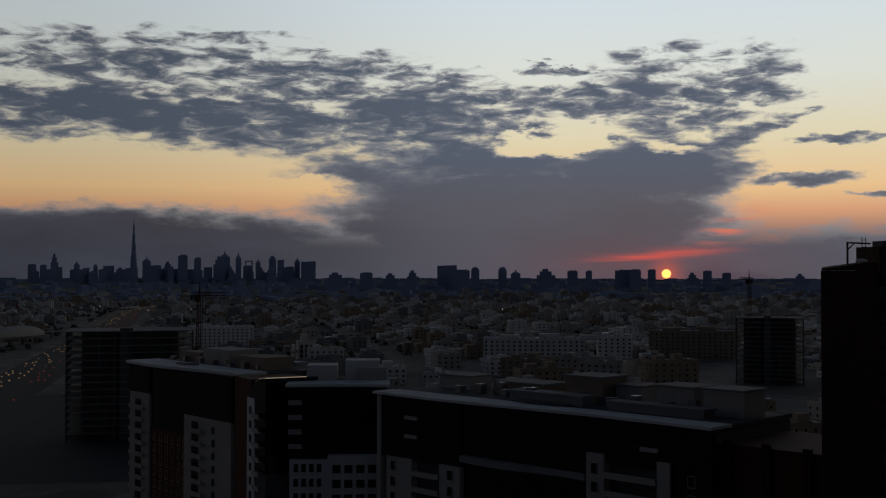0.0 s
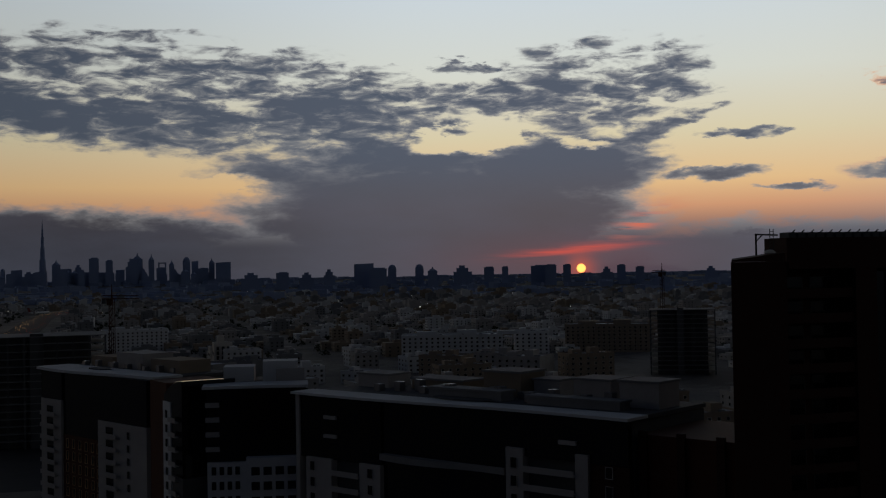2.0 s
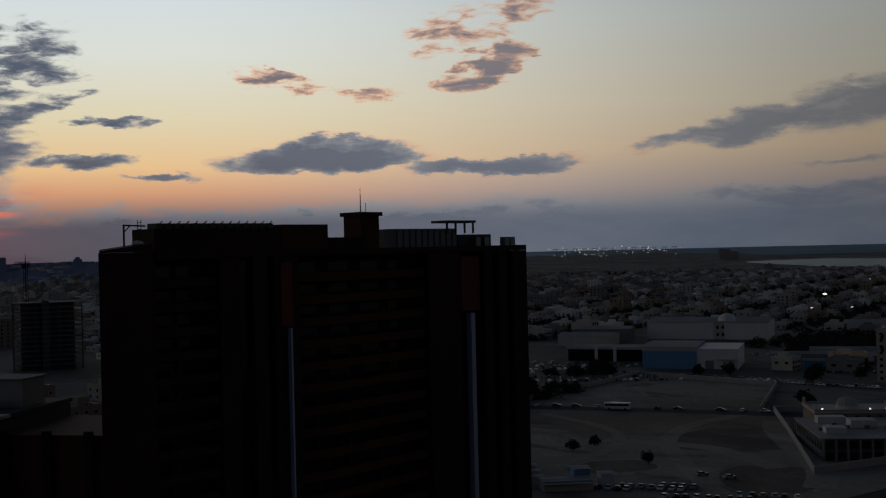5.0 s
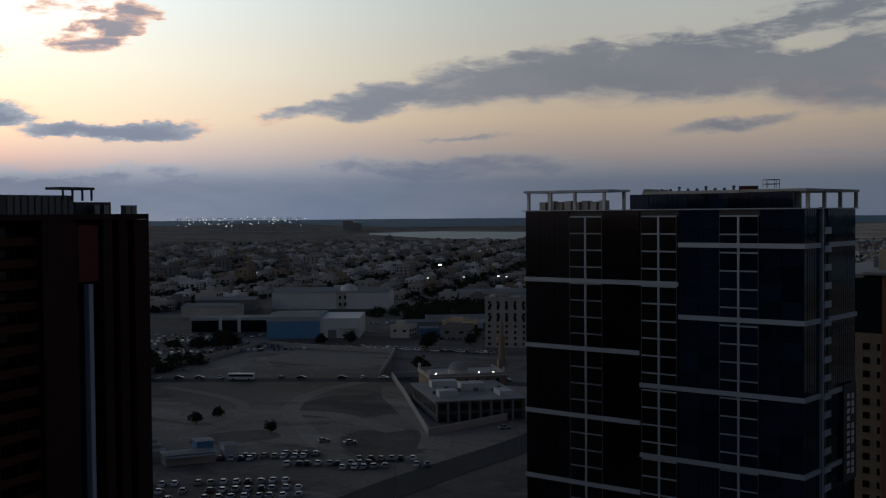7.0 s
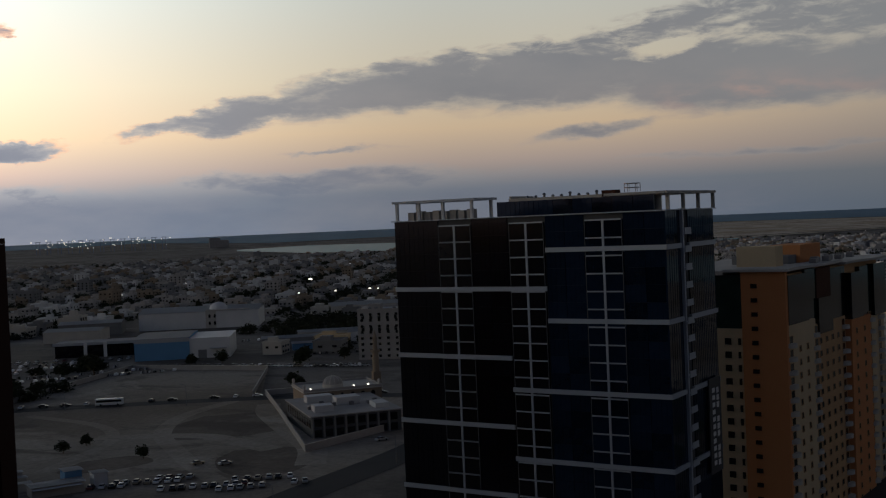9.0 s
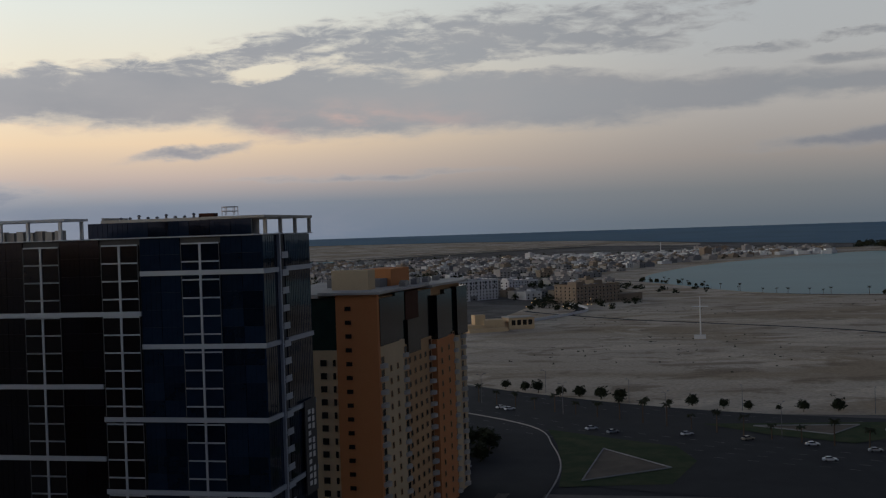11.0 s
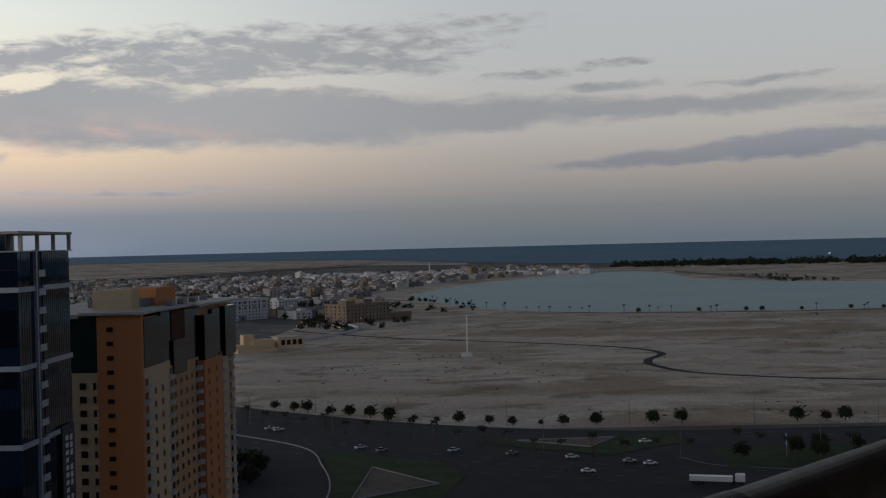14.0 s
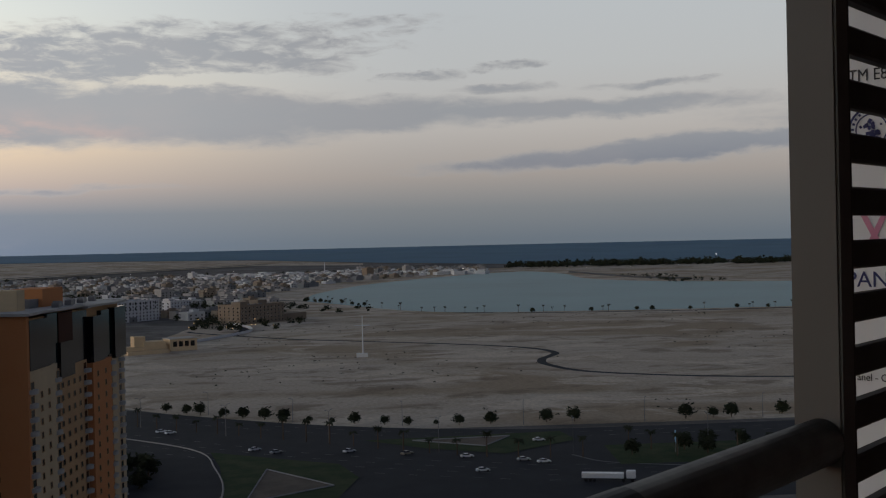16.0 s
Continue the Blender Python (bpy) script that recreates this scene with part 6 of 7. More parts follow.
part("windscreen", bmbox(7.9, -1.0, 2.2, 7.93, 1.0, 3.1), "pane", cab)
bm = bmesh.new()
rod(bm, (0, -0.2, 0), (0, 0.2, 0), 0.5, n=12)
pieces("wheel", mesh_of("wheel", bm, "tyre"), truck, [(x, s, 0.5) for x in (-7.2, -5.9, -4.6, 4.2, 6.9) for s in (-1.1, 1.1)])


def street_lamp(x, y, turn, h=10.0, lit=False, arms=1):
    ob = thing("street_lamp", pose(x, y, 0.05, 0, 0, turn), "tall grey street lamp with %s head" % ("a glowing" if lit else "an unlit"), "street lamp", "street lamps")
    bm = bmesh.new()
    rod(bm, (0, 0, 0), (0, 0, h), 0.14, 0.07, 8)
    part("pole", bm, "metal", ob)
    for k in range(arms):
        s = 1 - 2 * k
        bm = bmesh.new()
        rod(bm, (0, 0, h - 0.1), (1.8 * s, 0, h + 0.5), 0.06, n=6)
        part("arm", bm, "metal", ob)
        bm = bmesh.new()
        box(bm, min(1.6 * s, 2.6 * s), -0.18, h + 0.4, max(1.6 * s, 2.6 * s), 0.18, h + 0.58)
        part("head", bm, "lampwhite" if lit else "metal", ob)


for p, h in along([(505, 95), (462, 42), (430, -8), (402, -50), (393, -120), (392, -300)], 9):
    street_lamp(p.x, p.y, h + 90, 12, False, 2)
for p, h in along([(535, 70), (488, 15), (465, -40), (455, -130), (455, -300)], 8):
    street_lamp(p.x, p.y, h - 90, 10)
for x, y in ((232, 190), (300, 196), (345, 214), (372, 350), (345, 395)):
    street_lamp(x, y, 120, 9)


def flood_mast(x, y, z, h, size, warm=False):
    ob = thing("flood_light", pose(x, y, z), "glowing floodlight on a thin mast", "flood light", "flood lights")
    bm = bmesh.new()
    rod(bm, (0, 0, 0), (0, 0, h), 0.18, 0.1, 6)
    part("mast", bm, "metal", ob)
    bm = bmesh.new()
    box(bm, -size, -size, h, size, size, h + 1.3 * size)
    part("lamp_head", bm, "lampwarm" if warm else "lampwhite", ob)


for a, r, h, s in ((53.0, 1250, 18, 1.3), (52.4, 1150, 10, 0.6), (54.2, 1160, 10, 0.6), (55.9, 1170, 10, 0.8), (56.3, 1180, 9, 0.6), (51.0, 1400, 12, 0.5), (58.0, 1160, 10, 0.5), (55.0, 1900, 12, 0.7), (47, 1500, 10, 0.4), (44, 1300, 10, 0.4), (2.95, 1900, 16, 0.8), (6.1, 950, 9, 0.3), (9.4, 760, 8, 0.25), (11.2, 640, 8, 0.3), (12.2, 655, 8, 0.3)):
    flood_mast(*polar(a, r), h, s)
bits = []
for k in range(60):
    a, r = 40.0 + 6.5 * rng.random(), 3700 + rng.uniform(-60, 60)
    bits.append((*polar(a, r)[:2], rise(r) + rng.uniform(14, 46), 1.3, 1.3, 1.3, 0))
for k in range(26):
    r = rng.uniform(1600, 3300)
    a = rng.uniform(-21, 20)
    bits.append((*polar(a, r)[:2], rise(r) + rng.uniform(6, 16), 0.7, 0.7, 0.7, 0))
for k in range(26):
    r = rng.uniform(2550, 2900)
    a = rng.uniform(74, 110)
    bits.append((*polar(a, r)[:2], rise(r) + rng.uniform(5, 9), 0.6, 0.6, 0.6, 0))
bits.append((*polar(109.3, 3000)[:2], rise(3000) + 18, 2.0, 2.0, 2.0, 0))
many_boxes("distant_lamps", bits, "lampwhite", "tiny lit lamps across the far city and port", "lamps")
heads, tails = [], []
for p, h in along([(-255, 620), (-290, 790), (-361, 1128), (-480, 1700), (-599, 2251), (-635, 2600)], 170):
    a = radians(h)
    for side, rows in ((-1, heads), (1, tails)):
        for lane in (5, 9, 13, 17):
            if rng.random() < 0.25:
                rows.append((p.x - math.sin(a) * lane * side * -1 + rng.uniform(-4, 4), p.y + math.cos(a) * lane * side * -1 + rng.uniform(-6, 6), 0.75, 0.9, 0.9, 0.42, a))
many_boxes("head_lamps", heads, "lampwarm", "warm head lamps of dense evening traffic", "traffic lamps")
many_boxes("tail_lamps", tails[::2], "lampred", "red tail lamps of dense evening traffic", "traffic lamps")
bits = []
for k in range(9):
    bits.append((1040 + rng.uniform(-60, 90), 60 + rng.uniform(-30, 60), rng.uniform(3, 6), 0.7, 0.7, 0.6, 0))
many_boxes("shop_lamps", bits, "lampwarm", "small warm lamps outside a low building", "lamps")

mast = thing("radio_mast", pose(756, -25, 0.05), "white mast with crossbar on a white block base", "mast")
part("base", bmbox(-2.2, -3.2, 0, 2.2, 4.2, 2.4), "white", mast)
bm = bmesh.new()
rod(bm, (0, 0, 2.4), (0, 0, 27), 0.55, 0.28, 10)
part("pole", bm, "white", mast)
part("crossbar", bmbox(-0.3, -5.0, 20.4, 0.3, 5.0, 21.0), "white", mast)
sign = thing("road_sign", pose(384, -119, 0.24, 0, 0, -100), "blue and green direction sign by the road", "road sign")
for y in (-3.2, 3.2):
    bm = bmesh.new()
    rod(bm, (0, y, 0), (0, y, 6.4), 0.12, n=8)
    part("leg", bm, "metal", sign)
part("board", bmbox(-0.1, -4.2, 4.0, 0.1, 0.2, 6.6), "green", sign, "green sign board")
part("board", bmbox(-0.1, 0.4, 3.6, 0.1, 4.0, 7.6), "bluewall", sign, "blue sign board")


def crane(x, y, z, h, jib, turn):
    ob = thing("tower_crane", pose(x, y, z, 0, 0, turn), "tower crane over an unfinished building", "crane", "cranes")
    bm = bmesh.new()
    for u, v in ((-1, -1), (1, -1), (1, 1), (-1, 1)):
        rod(bm, (u, v, 0), (u, v, h), 0.22, n=4)
    for k in range(int(h / 3)):
        rod(bm, (-1, -1, k * 3), (1, -1, k * 3 + 3), 0.14, n=4)
        rod(bm, (-1, 1, k * 3), (-1, -1, k * 3 + 3), 0.14, n=4)
    part("mast", bm, "rust", ob)
    bm = bmesh.new()
    for v in (-0.8, 0.8):
        rod(bm, (-jib * 0.35, v, h), (jib, v, h), 0.2, n=4)
    rod(bm, (-jib * 0.35, 0, h + 1.6), (jib, 0, h + 1.4), 0.2, n=4)
    part("jib", bm, "rust", ob)
    part("cab", bmbox(-1.4, -2.6, h - 3, 1.4, -1.1, h), "rust", ob)
    bm = bmesh.new()
    rod(bm, (0, 0, h), (0, 0, h + 7), 0.5, 0.15, 4)
    part("peak", bm, "rust", ob)
    part("counterweight", bmbox(-jib * 0.35, -1, h - 2.4, -jib * 0.22, 1, h - 0.2), "darkgrey", ob)


# ---- unfinished buildings ----


def shell_building(x, y, turn, w, d, floors, pitch, label):
    """Concrete frame: slabs and columns, open between."""
    ob = thing("unfinished_building", pose(x, y, 0, 0, 0, turn), label, "building")
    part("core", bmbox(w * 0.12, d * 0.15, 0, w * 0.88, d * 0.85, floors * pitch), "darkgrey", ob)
    sl = mesh_of("floor_slab", bmbox(0, 0, 0, w, d, 0.35), "fargrey")
    pieces("floor_slab", sl, ob, [(0, 0, k * pitch) for k in range(1, floors + 1)])
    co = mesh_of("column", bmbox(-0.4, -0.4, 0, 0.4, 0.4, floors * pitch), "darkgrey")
    n = max(3, int(w / 7))
    pieces("column", co, ob, [(0.6 + (w - 1.2) * i / n, 0.6, 0) for i in range(n + 1)] + [(0.6, 0.6 + (d - 1.2) * i / 3, 0) for i in (1, 2, 3)])
    part("shaft", bmbox(w * 0.42, 0.2, 0, w * 0.52, 2.2, floors * pitch + 1.5), "darkgrey", ob)
    return ob


shell_building(*polar(-18.1, 540)[:2], 14, 56, 34, 15, 3.25, "dark unfinished concrete frame of an apartment block")
crane(*polar(-11.9, 590)[:2], 0, 64, 14, -15)
shell_building(*polar(14.2, 815)[:2], -15, 45, 34, 14, 3.2, "dark unfinished tower with bare floors")
crane(*polar(14.85, 840)[:2], 0, 71, 8, 200)

# ---- middle-height city blocks ----
mw = {t: window_mesh(1.8, 1.7, t) for t in ("white", "pale", "beige")}


def mid_block(x, y, turn, w, d, floors, kind, label, roofs=2):
    ob = thing("city_block", pose(x, y, 0, 0, 0, turn), label, "building", "city blocks")
    h = floors * 3.3 + 0.8
    part("wall", bmbox(0, 0, 0, w, d, h), kind, ob)
    bm = bmesh.new()
    for a in ((-0.15, -0.15, w + 0.15, 0.15), (-0.15, d - 0.15, w + 0.15, d + 0.15), (-0.15, 0.15, 0.15, d - 0.15), (w - 0.15, 0.15, w + 0.15, d - 0.15)):
        box(bm, a[0], a[1], h + 0.002, a[2], a[3], h + 1.1)
    part("parapet", bm, kind, ob)
    part("roof", bmbox(0.2, 0.2, h + 0.004, w - 0.2, d - 0.2, h + 0.12), "roofing", ob)
    for k in range(roofs):
        u = w * (0.15 + 0.4 * k)
        part("roof_house", bmbox(u, d * 0.3, h + 0.13, u + w * 0.2, d * 0.7, h + 3.2 + k % 2), kind, ob)
    for k in range(4):
        u = w * rng.uniform(0.05, 0.9)
        part("roof_unit", bmbox(u, d * 0.12, h + 0.13, u + 1.8, d * 0.12 + 1.6, h + 1.6), "metal", ob)
    me = mw[kind if kind in mw else "pale"]
    n = max(2, int(w / 4.5))
    for f in range(floors):
        pieces("window", me, ob, [((i + 0.5) * w / n, -0.02, 1.2 + 3.3 * f) for i in range(n)])
    m = max(1, int(d / 6))
    for f in range(floors):
        pieces("window", me, ob, [Matrix.Translation((-0.02, (i + 0.5) * d / m, 1.2 + 3.3 * f)) @ FRONT for i in range(m)])
    return ob


mid_block(*polar(2.0, 960)[:2], -5, 84, 30, 6, "farwhite", "long white block with rows of square windows", 3)
mid_block(*polar(10.1, 1040)[:2], -12, 78, 34, 7, "farbeige", "beige stepped block with roof houses", 3)
mid_block(*polar(-12.4, 1180)[:2], 12, 64, 30, 6, "white", "white block with tall dark windows", 1)
mid_block(*polar(7.6, 1000)[:2], -6, 30, 24, 6, "white", "small white block with roof house", 1)
tones = dict(farwhite="white", farpale="pale rendered", farbeige="beige", fargrey="grey")
for i in range(8):
    for j in range(7):
        x, y = -105 + i * 48 + rng.uniform(-8, 8), 480 + j * 74 + rng.uniform(-12, 12)
        a, r = math.degrees(math.atan2(x, y)), math.hypot(x, y)
        if (1.2 < a < 8.5 and 900 < r < 1010) or (9 < a < 18 and 780 < r < 1100) or rng.random() < 0.08:
            continue
        kind = rng.choice(("farwhite", "farpale", "farbeige", "farpale", "fargrey"))
        fl = rng.choice((2, 3, 3, 4, 4, 5, 6))
        mid_block(x, y, rng.choice((12, 12, -30, 18)), rng.uniform(18, 34), rng.uniform(16, 26), fl, kind, "%s flat-roofed city block of %s floors" % (tones[kind], ("two", "three", "four", "five", "six")[fl - 2]), rng.choice((1, 2)))

# ---- industrial sheds and mosque by the lot ----


def shed(x, y, turn, w, d, h, wall, label, pitch=1.2):
    ob = thing("shed", pose(x, y, 0, 0, 0, turn), label, "shed", "sheds")
    part("wall", bmbox(0, 0, 0, w, d, h), wall, ob)
    bm = bmesh.new()
    for s in (0, 1):
        a = [bm.verts.new(p) for p in ((-0.5, -0.5 if not s else d / 2, h + (0.01 if not s else pitch)), (w + 0.5, -0.5 if not s else d / 2, h + (0.01 if not s else pitch)), (w + 0.5, d / 2 if not s else d + 0.5, h + (pitch if not s else 0.01)), (-0.5, d / 2 if not s else d + 0.5, h + (pitch if not s else 0.01)))]
        bm.faces.new(a)
    bmesh.ops.solidify(bm, geom=bm.faces[:], thickness=0.15)
    part("roof", bm, "roofing", ob, "pale sheet roof")
    return ob


wh = shed(493, 503, -54, 32, 46, 13, "bluewall", "light blue sheet-clad warehouse with pale roof", 0.8)
for k in range(15):
    part("seam", bmbox(1 + k * 2.1, -0.06, 0.3, 1.15 + k * 2.1, -0.002, 12.8), "bluewall", wh)
part("fascia", bmbox(-0.1, -0.16, 10.4, 32.02, -0.07, 12.9), "roofing", wh, "pale band over the blue wall")
part("wing", bmbox(32.05, 0.5, 0, 56, 44, 12.0), "white", wh, "white painted wing")
part("door", bmbox(37, 0.42, 0, 42, 0.5, 5), "grey", wh, "grey roller door")
part("canopy", bmbox(44, -2.0, 5.5, 54, 0.5, 6.0), "roofing", wh)
sr = shed(494, 572, -54, 54, 26, 8.5, "dark", "glass-fronted car showroom with pale roof", 0.6)
part("fascia", bmbox(-1, -1.6, 7.6, 55, -0.02, 9.4), "roofing", sr, "pale fascia")
part("portal", bmbox(18, -2.4, 0, 20, -1.62, 9.2), "white", sr)
part("portal", bmbox(30, -2.4, 0, 32, -1.62, 9.2), "white", sr)
shed(648, 655, -56, 92, 50, 13, "white", "large white warehouse with pale roof", 3.0)
shed(560, 660, -56, 40, 30, 8, "pale", "pale low warehouse with sheet roof", 1.5)
shed(600, 690, -50, 46, 30, 9, "grey", "grey low warehouse with sheet roof", 1.5)
shed(770, 560, -50, 110, 40, 9, "pale", "long pale warehouse with sheet roof", 2.0)
shed(568, 468, -50, 48, 14, 5.5, "grey", "low grey shed with sheet roof", 1.2)
shed(608, 470, -50, 56, 14, 5.5, "pale", "low pale shed with sheet roof", 1.2)
shed(612, 432, -50, 26, 12, 6, "white", "white tented shed with pitched roof", 2.2)
shed(560, 438, -50, 16, 10, 4, "bluewall", "small blue shed with pale roof", 1.0)
cabin = shed(224, 272, -28, 15, 7, 3.2, "pale", "long site cabin with pale flat roof", 0.3)
part("awning", bmbox(0, -2.2, 2.6, 14, -0.02, 2.75), "roofing", cabin)
shed(238, 274, -28, 5, 6, 5.0, "bluewall", "dark blue site container", 0.2)
shed(241, 265, -28, 4, 5, 4.4, "white", "white site container on the lot", 0.2)
for x, y in ((216, 292), (222, 300), (231, 292), (236, 300), (226, 284)):
    shed(x, y, -28, 6, 3, 2.6, "pale", "small pale site cabin", 0.2)


def arch_windows(ob, xs, zs, y=-0.02):
    bm = bmesh.new()
    out = [(-0.8, 0), (0.8, 0), (0.8, 2.0)] + [(0.8 * math.cos(t), 2.0 + 0.8 * math.sin(t)) for t in (0.6, 1.2, 1.57, 1.95, 2.55)] + [(-0.8, 2.0)]
    a, b = ([bm.verts.new((x, yy, z)) for x, z in out] for yy in (-0.06, 0.02))
    bm.faces.new(a), bm.faces.new(b[::-1])
    for i in range(len(out)):
        bm.faces.new((a[i], b[i], b[(i + 1) % len(out)], a[(i + 1) % len(out)]))
    pieces("arched_window", mesh_of("arched_window", bm, "pane"), ob, [(x, y, z) for x in xs for z in zs])


mq = thing("mosque", pose(326, 248, 0, 0, 0, -41), "cream stone mosque with a ribbed dome and a lower wing", "mosque")
part("wing", bmbox(0, 0, 0, 33, 46, 7.6), "darkgrey", mq, "low grey wing with dark openings")
part("wing_roof", bmbox(-0.6, -0.6, 7.61, 33.6, 46.4, 8.0), "farpale", mq, "flat pale wing roof")
bm = bmesh.new()
prism(bm, [(7.4, 46.5), (38.6, 46.5), (38.6, 70), (7.4, 70)], 0, 9.6)
part("hall", bm, "farbeige", mq, "sand-coloured prayer hall")
part("hall_roof", bmbox(6.8, 45.9, 9.61, 39.2, 70.6, 10.0), "pale", mq, "pale projecting cornice")
bm = bmesh.new()
for a in ((7, 46.1, 39, 46.7), (7, 69.8, 39, 70.4), (7, 46.7, 7.6, 69.8), (38.4, 46.7, 39, 69.8)):
    box(bm, a[0], a[1], 10.01, a[2], a[3], 10.9)
part("parapet", bm, "farpale", mq)
bm = bmesh.new()
rod(bm, (21, 56, 10.01), (21, 56, 11.3), 4.2, n=24)
part("drum", bm, "pale", mq)
bm = bmesh.new()
dome(bm, 21, 56, 11.3, 4.0, 0.78, 24, 8)
db = part("dome", bm, "farpale", mq, "pale ribbed dome")
for k in range(12):
    a = k * math.pi / 6
    bm = bmesh.new()
    for i in range(5):
        u, v = i * math.pi / 10.5, (i + 1) * math.pi / 10.5
        rod(bm, (21 + 4.05 * math.cos(u) * math.cos(a), 56 + 4.05 * math.cos(u) * math.sin(a), 11.3 + 3.2 * math.sin(u)), (21 + 4.05 * math.cos(v) * math.cos(a), 56 + 4.05 * math.cos(v) * math.sin(a), 11.3 + 3.2 * math.sin(v)), 0.12, n=4)
    part("rib", bm, "pale", db)
for k in range(8):
    for z in (0.5, 4.2):
        part("wing_opening", bmbox(1.0 + k * 4.0, -0.07, z, 3.6 + k * 4.0, -0.002, z + 2.6), "pane", mq)
    part("wing_pier", bmbox(0.1 + k * 4.0, -0.55, 0, 0.7 + k * 4.0, -0.075, 7.6), "grey", mq)
for k in range(10):
    part("wing_opening", bmbox(-0.07, 1.5 + k * 4.4, 3.4, -0.002, 4.2 + k * 4.4, 6.4), "pane", mq)
for x, y, w, d, h in ((3, 8, 7, 6, 2.2), (14, 20, 9, 7, 2.8), (25, 5, 5, 9, 1.8), (5, 31, 10, 6, 2.4)):
    part("roof_house", bmbox(x, y, 8.01, x + w, y + d, 8.01 + h), "farwhite", mq)
for k in range(9):
    part("roof_unit", bmbox(2 + 3.3 * k, 15 + (k * 5) % 11, 8.01, 3.6 + 3.3 * k, 16.4 + (k * 5) % 11, 9.3), "metal", mq)
arch_windows(mq, [10 + 4.2 * k for k in range(7)], [5.9], 46.48)
for x, y in ((7.6, 47.2), (38, 47.2), (7.6, 69.4)):
    bm = bmesh.new()
    rod(bm, (x, y, 10.9), (x, y, 12.0), 0.6, 0.5, n=8)
    dome(bm, x, y, 12.0, 0.7, 1.3, 8, 3)
    part("corner_finial", bm, "pale", mq)
for x in (9.5, 27, 33):
    part("flood_lamp", bmbox(x, 46.2, 10.91, x + 0.6, 46.5, 11.4), "lampwhite", mq, "glowing roof lamp")
mi = thing("minaret", mq.matrix_world @ Matrix.Translation((41, 62, 0)), "slim cream minaret with a balcony beside the mosque", "minaret")
part("base", bmbox(-1.6, -1.6, 0, 1.6, 1.6, 14), "farbeige", mi)
for z0, z1, r0, r1, nm in ((14, 22, 1.5, 1.3, "shaft"), (22, 23, 2.0, 2.1, "balcony"), (23, 27.5, 1.0, 0.9, "lantern"), (27.5, 31, 1.1, 0.05, "cap")):
    bm = bmesh.new()
    rod(bm, (0, 0, z0), (0, 0, z1), r0, r1, 10)
    part(nm, bm, "farbeige", mi)
for p, q_ in (((406, 334), (372, 300)), ((372, 300), (306, 236)), ((306, 236), (352, 230)), ((406, 334), (440, 300)), ((464, 476), (478, 391)), ((478, 391), (402, 338)), ((464, 476), (345, 436))):
    p, q_ = Vector(p), Vector(q_)
    ob = thing("boundary_wall", pose(p.x, p.y, 0.05, 0, 0, math.degrees(math.atan2(q_.y - p.y, q_.x - p.x))), "pale rendered boundary wall on the sand", "wall", "boundary walls")
    part("wall_run", bmbox(0, -0.15, 0, (q_ - p).length, 0.15, 2.4), "farpale", ob)
    part("coping", bmbox(0, -0.25, 2.401, (q_ - p).length, 0.25, 2.55), "pale", ob)
ap = mid_block(527, 366, -66, 34, 24, 8, "farpale", "cream apartment building with arched upper windows", 1)
arch_windows(ap, [3 + 4.6 * k for k in range(7)], [22.6, 16.0], -0.12)
bm = bmesh.new()
dome(bm, 4, 5, 27.3, 2.6, 0.9, 14, 5)
part("dome", bm, "pale", ap)
dm = thing("domed_hall", pose(676, 612, 0, 0, 0, -50), "cream hall with a pale dome behind the sheds", "hall")
part("hall", bmbox(0, 0, 0, 34, 26, 14), "pale", dm)
bm = bmesh.new()
dome(bm, 10, 10, 14.0, 7, 0.8, 18, 6)
part("dome", bm, "white", dm)
arch_windows(dm, [3 + 4 * k for k in range(8)], [2.5, 8.0])

# ---- villas on the shore ----
bh = mid_block(1100, 78, -45, 56, 32, 5, "farbeige", "sand-brown block of rooms by the lagoon", 2)
part("low_wing", bmbox(58.1, 6, 0, 92, 26, 6.5), "farbeige", bh)
wv = mid_block(1168, 203, -36, 58, 24, 6, "white", "white villa with arched windows", 1)
arch_windows(wv, [4 + 7 * k for k in range(8)], [12.0, 17.0], -0.14)
rv = thing("walled_villa", pose(822, 138, 0, 0, 0, -62), "beige unfinished villa of stacked boxes", "villa")
for x, y, w, d, h in ((0, 0, 14, 12, 5), (8, 4, 8, 8, 12), (14.1, 2, 16, 14, 8), (34, 3, 20, 14, 8.5), (30.2, 6, 3.7, 8, 5), (0, -6, 30, 5.9, 2.5)):
    part("volume", bmbox(x, y, 0, x + w, y + d, h), "beige", rv)
for k in range(4):
    part("opening", bmbox(36 + k * 4.4, 2.93, 3.2, 39 + k * 4.4, 2.998, 7.0), "pane", rv)
part("roof_edge", bmbox(33.5, 2.5, 8.51, 54.5, 17.5, 9.1), "pale", rv)
mid_block(1240, 190, -36, 30, 22, 5, "pale", "pale villa with roof house", 1)
mid_block(1300, 168, -36, 30, 22, 4, "white", "white villa with roof house", 1)
sw = smooth_line([(1240, 120), (1130, 95), (1020, 62), (930, 92), (880, 120)], 5)
ob = thing("garden_wall", pose(0, 0, 0.05), "low white garden wall along the road", "wall")
for a, b in zip(sw, sw[1:]):
    d = b - a
    o = part("wall_run", bmbox(0, -0.2, 0, d.length, 0.2, 2.2), "white", ob)
    o.matrix_basis = pose(a.x, a.y, 0, 0, 0, math.degrees(math.atan2(d.y, d.x)))
rows = []
for k in range(150):
    a, r = rng.uniform(84, 98), rng.uniform(2500, 2760)
    rows.append((*polar(a, r)[:2], rise(r), rng.uniform(12, 26), rng.uniform(10, 18), rng.uniform(5, 9), rng.uniform(0, 3)))
many_boxes("shore_villas", rows, "white", "bright low villas along the far shore", "villas")
bm = bmesh.new()
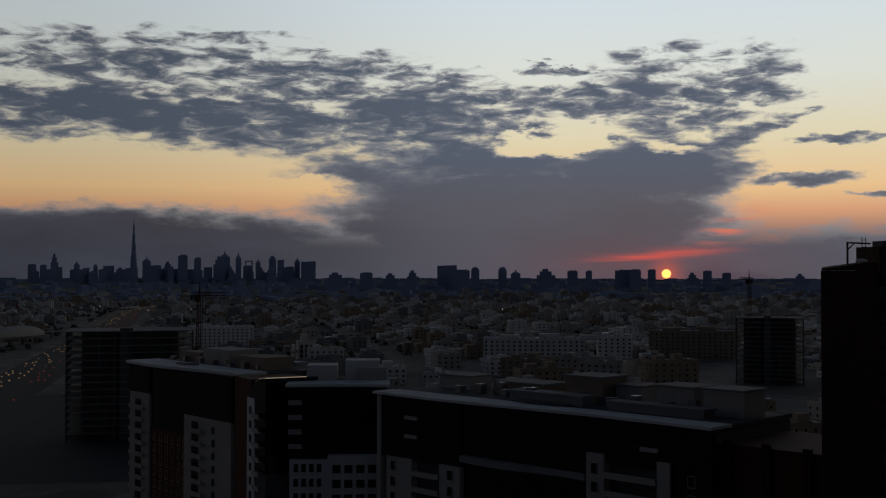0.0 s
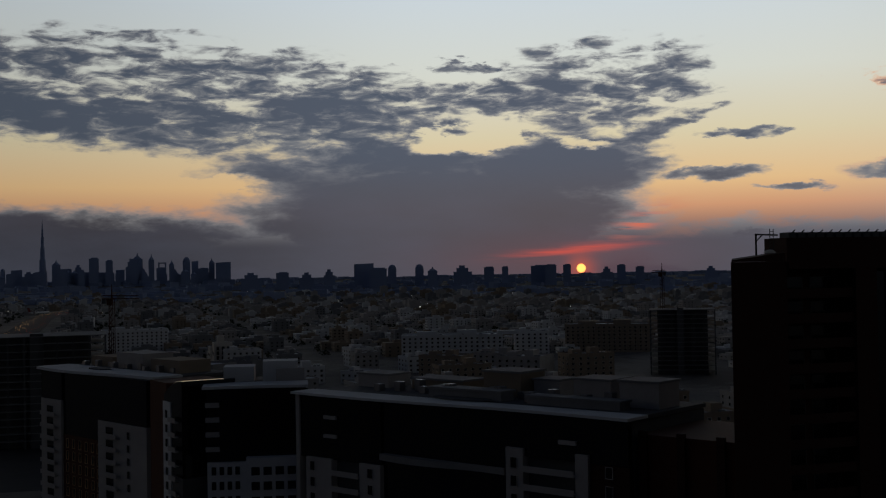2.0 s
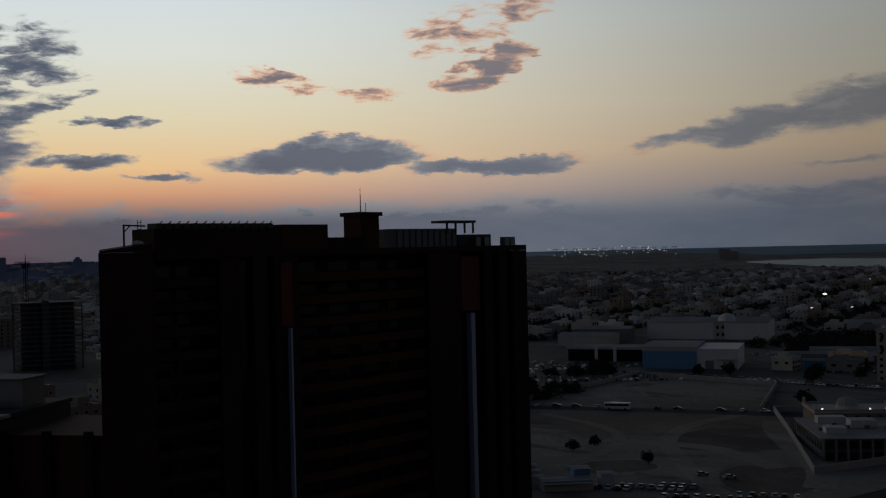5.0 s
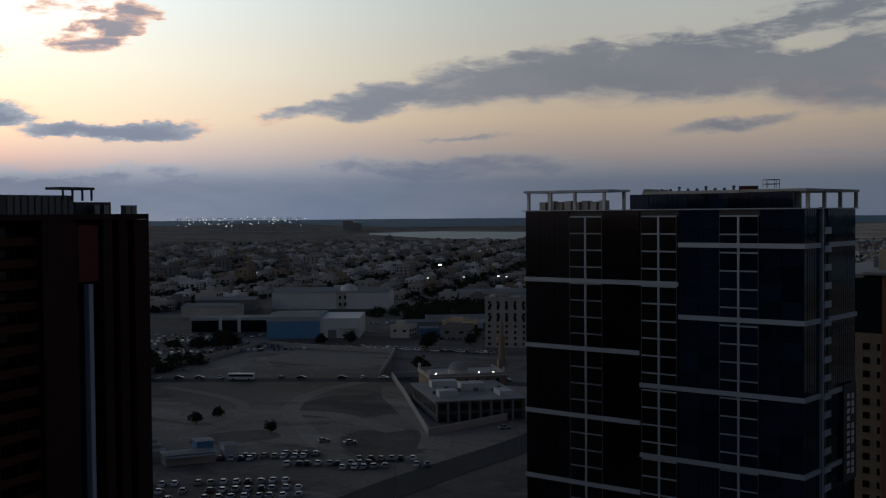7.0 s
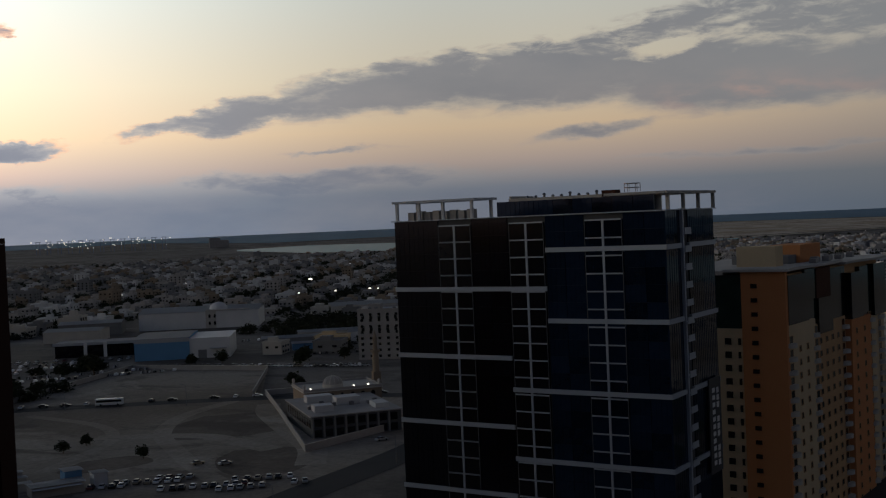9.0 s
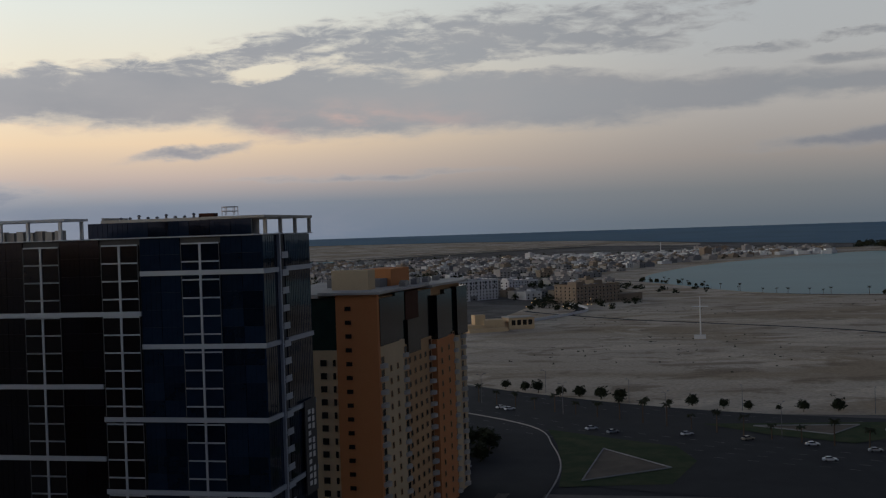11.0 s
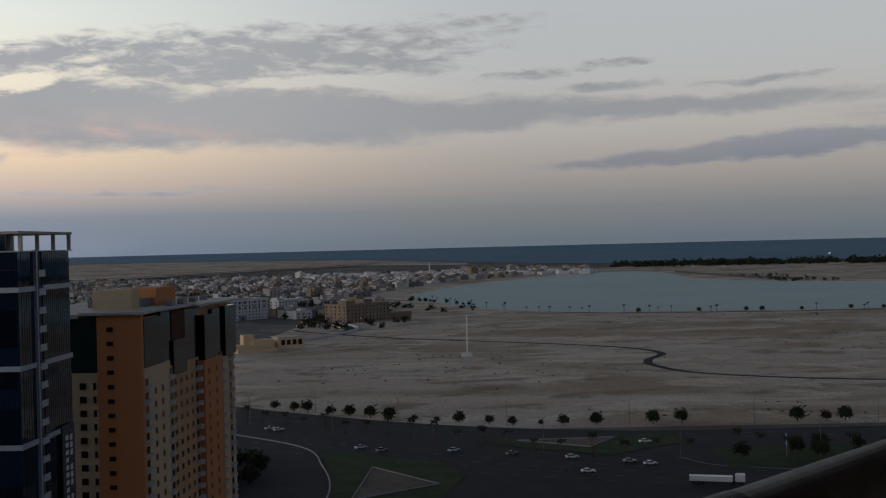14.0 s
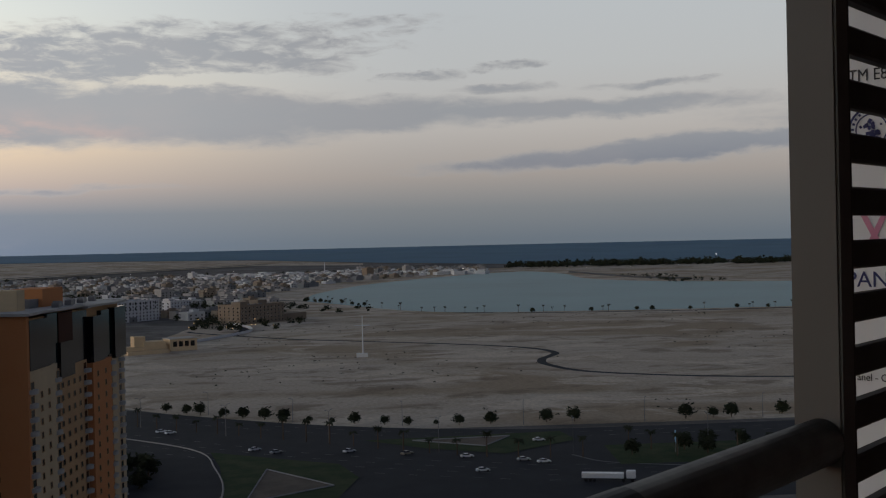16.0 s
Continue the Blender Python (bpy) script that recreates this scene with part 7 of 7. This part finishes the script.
for (x0, y0), (x1, y1) in zip([(1900, -620), (2050, -560), (2250, -545)], [(2050, -560), (2250, -545), (2450, -530)]):
    rod(bm, (x0, y0, 0.6), (x1, y1, 0.6), 3.0, n=6)
tagged(part("shore_bank", bm, "darkgrey"), "dark rock bank along the spit", "bank", "", "structure")
mn = thing("minaret", pose(*polar(90.1, 2560), 0, 0, 0), "slim white minaret over the villas", "minaret")
bm = bmesh.new()
rod(bm, (0, 0, 0), (0, 0, 26), 1.6, 1.2, 10)
part("shaft", bm, "white", mn)
bm = bmesh.new()
rod(bm, (0, 0, 26), (0, 0, 34), 1.3, 0.1, 10)
part("cone", bm, "white", mn)

# ---- port, airport and station ----
pc = thing("port_block", pose(*polar(48.2, 3700, rise(3700)), 0, 0, -45), "grey slab block by the port", "building")
part("wall", bmbox(0, 0, 0, 34, 24, 30), "farpale", pc)
part("wing", bmbox(34.1, 0, 0, 60, 24, 22), "farpale", pc)
for k in range(13):
    a = 40.3 + k * 0.48
    r = 3760
    ob = thing("port_crane", pose(*polar(a, r, rise(r)), 0, 0, -a), "far quay crane at the port", "crane", "port cranes")
    # legs and boom carry the same painted-in haze tint as the skyline
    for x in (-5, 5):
        part("leg", bmbox(x - 0.8, -3, 0, x + 0.8, 3, 38), "hazeblue", ob)
    part("boom", bmbox(-8, -1, 38.05, 10, 1, 39.4), "hazeblue", ob)
for x, y, t in ((-820, 2290, 60), (-730, 2330, 62), (-640, 2370, 58)):
    ob = thing("airliner", pose(x, y, 0.2, 0, 0, t), "white airliner parked on the apron", "airliner", "airliners")
    bm = bmesh.new()
    rod(bm, (-22, 0, 4.4), (20, 0, 4.4), 2.3, n=12)
    rod(bm, (20, 0, 4.4), (26, 0, 4.0), 2.3, 0.4, n=12)
    rod(bm, (-22, 0, 4.4), (-32, 0, 5.6), 2.3, 0.4, n=12)
    part("fuselage", bm, "white", ob)
    for s in (-1, 1):
        bm = bmesh.new()
        prism(bm, [(4, s * 2), (-4, s * 2), (-14, s * 27), (-10, s * 27)], 3.4, 3.9)
        part("wing", bm, "white", ob)
        bm = bmesh.new()
        rod(bm, (-1, s * 9, 2.4), (4, s * 9, 2.4), 1.2, n=10)
        part("engine", bm, "grey", ob)
    bm = bmesh.new()
    v = [bm.verts.new(p) for p in ((-24, -0.3, 6), (-31, -0.3, 6), (-34, -0.3, 15), (-30, -0.3, 15), (-24, 0.3, 6), (-31, 0.3, 6), (-34, 0.3, 15), (-30, 0.3, 15))]
    for f in ((0, 1, 2, 3), (7, 6, 5, 4), (0, 4, 5, 1), (1, 5, 6, 2), (2, 6, 7, 3), (3, 7, 4, 0)):
        bm.faces.new([v[i] for i in f])
    part("fin", bm, "red", ob)
    for x_, y_ in ((16, 0), (-3, -4), (-3, 4)):
        part("gear", bmbox(x_ - 0.5, y_ - 0.5, -0.15, x_ + 0.5, y_ + 0.5, 2.6), "tyre", ob)
sta = thing("metro_station", pose(-448, 1215, 0, 0, 0, 70), "pale shell-roofed metro station by the highway", "station")
bm = bmesh.new()
prev = None
for i in range(17):
    u = -1 + 2 * i / 16
    k = math.sqrt(max(0.02, 1 - u * u))
    ring = [bm.verts.new((u * 42, 13 * k * math.cos(t), 9 + 11 * k * math.sin(t))) for t in [j * math.pi / 10 for j in range(11)]]
    if prev:
        for j in range(10):
            bm.faces.new((prev[j], prev[j + 1], ring[j + 1], ring[j]))
    prev = ring
part("shell", bm, "pale", sta, "curved pale shell roof")
part("platform", bmbox(-42, -8, 6, 42, 8, 8.8), "grey", sta)
for x in (-30, -10, 10, 30):
    part("pier", bmbox(x - 1.5, -2, 0, x + 1.5, 2, 5.99), "grey", sta)
via = thing("viaduct", pose(0, 0, 0), "grey concrete viaduct by the station", "viaduct")
line = smooth_line([(-560, 1290), (-500, 1262), (-450, 1330), (-380, 1420), (-250, 1440)], 5)
for a, b in zip(line, line[1:]):
    d = b - a
    o = part("deck", bmbox(0, -4, 7, d.length, 4, 8.6), "grey", via)
    o.matrix_basis = pose(a.x, a.y, 0, 0, 0, math.degrees(math.atan2(d.y, d.x)))
    o = part("pier", bmbox(-1, -1.2, 0, 1, 1.2, 6.99), "grey", via)
    o.matrix_basis = pose(a.x, a.y, 0, 0, 0, math.degrees(math.atan2(d.y, d.x)))
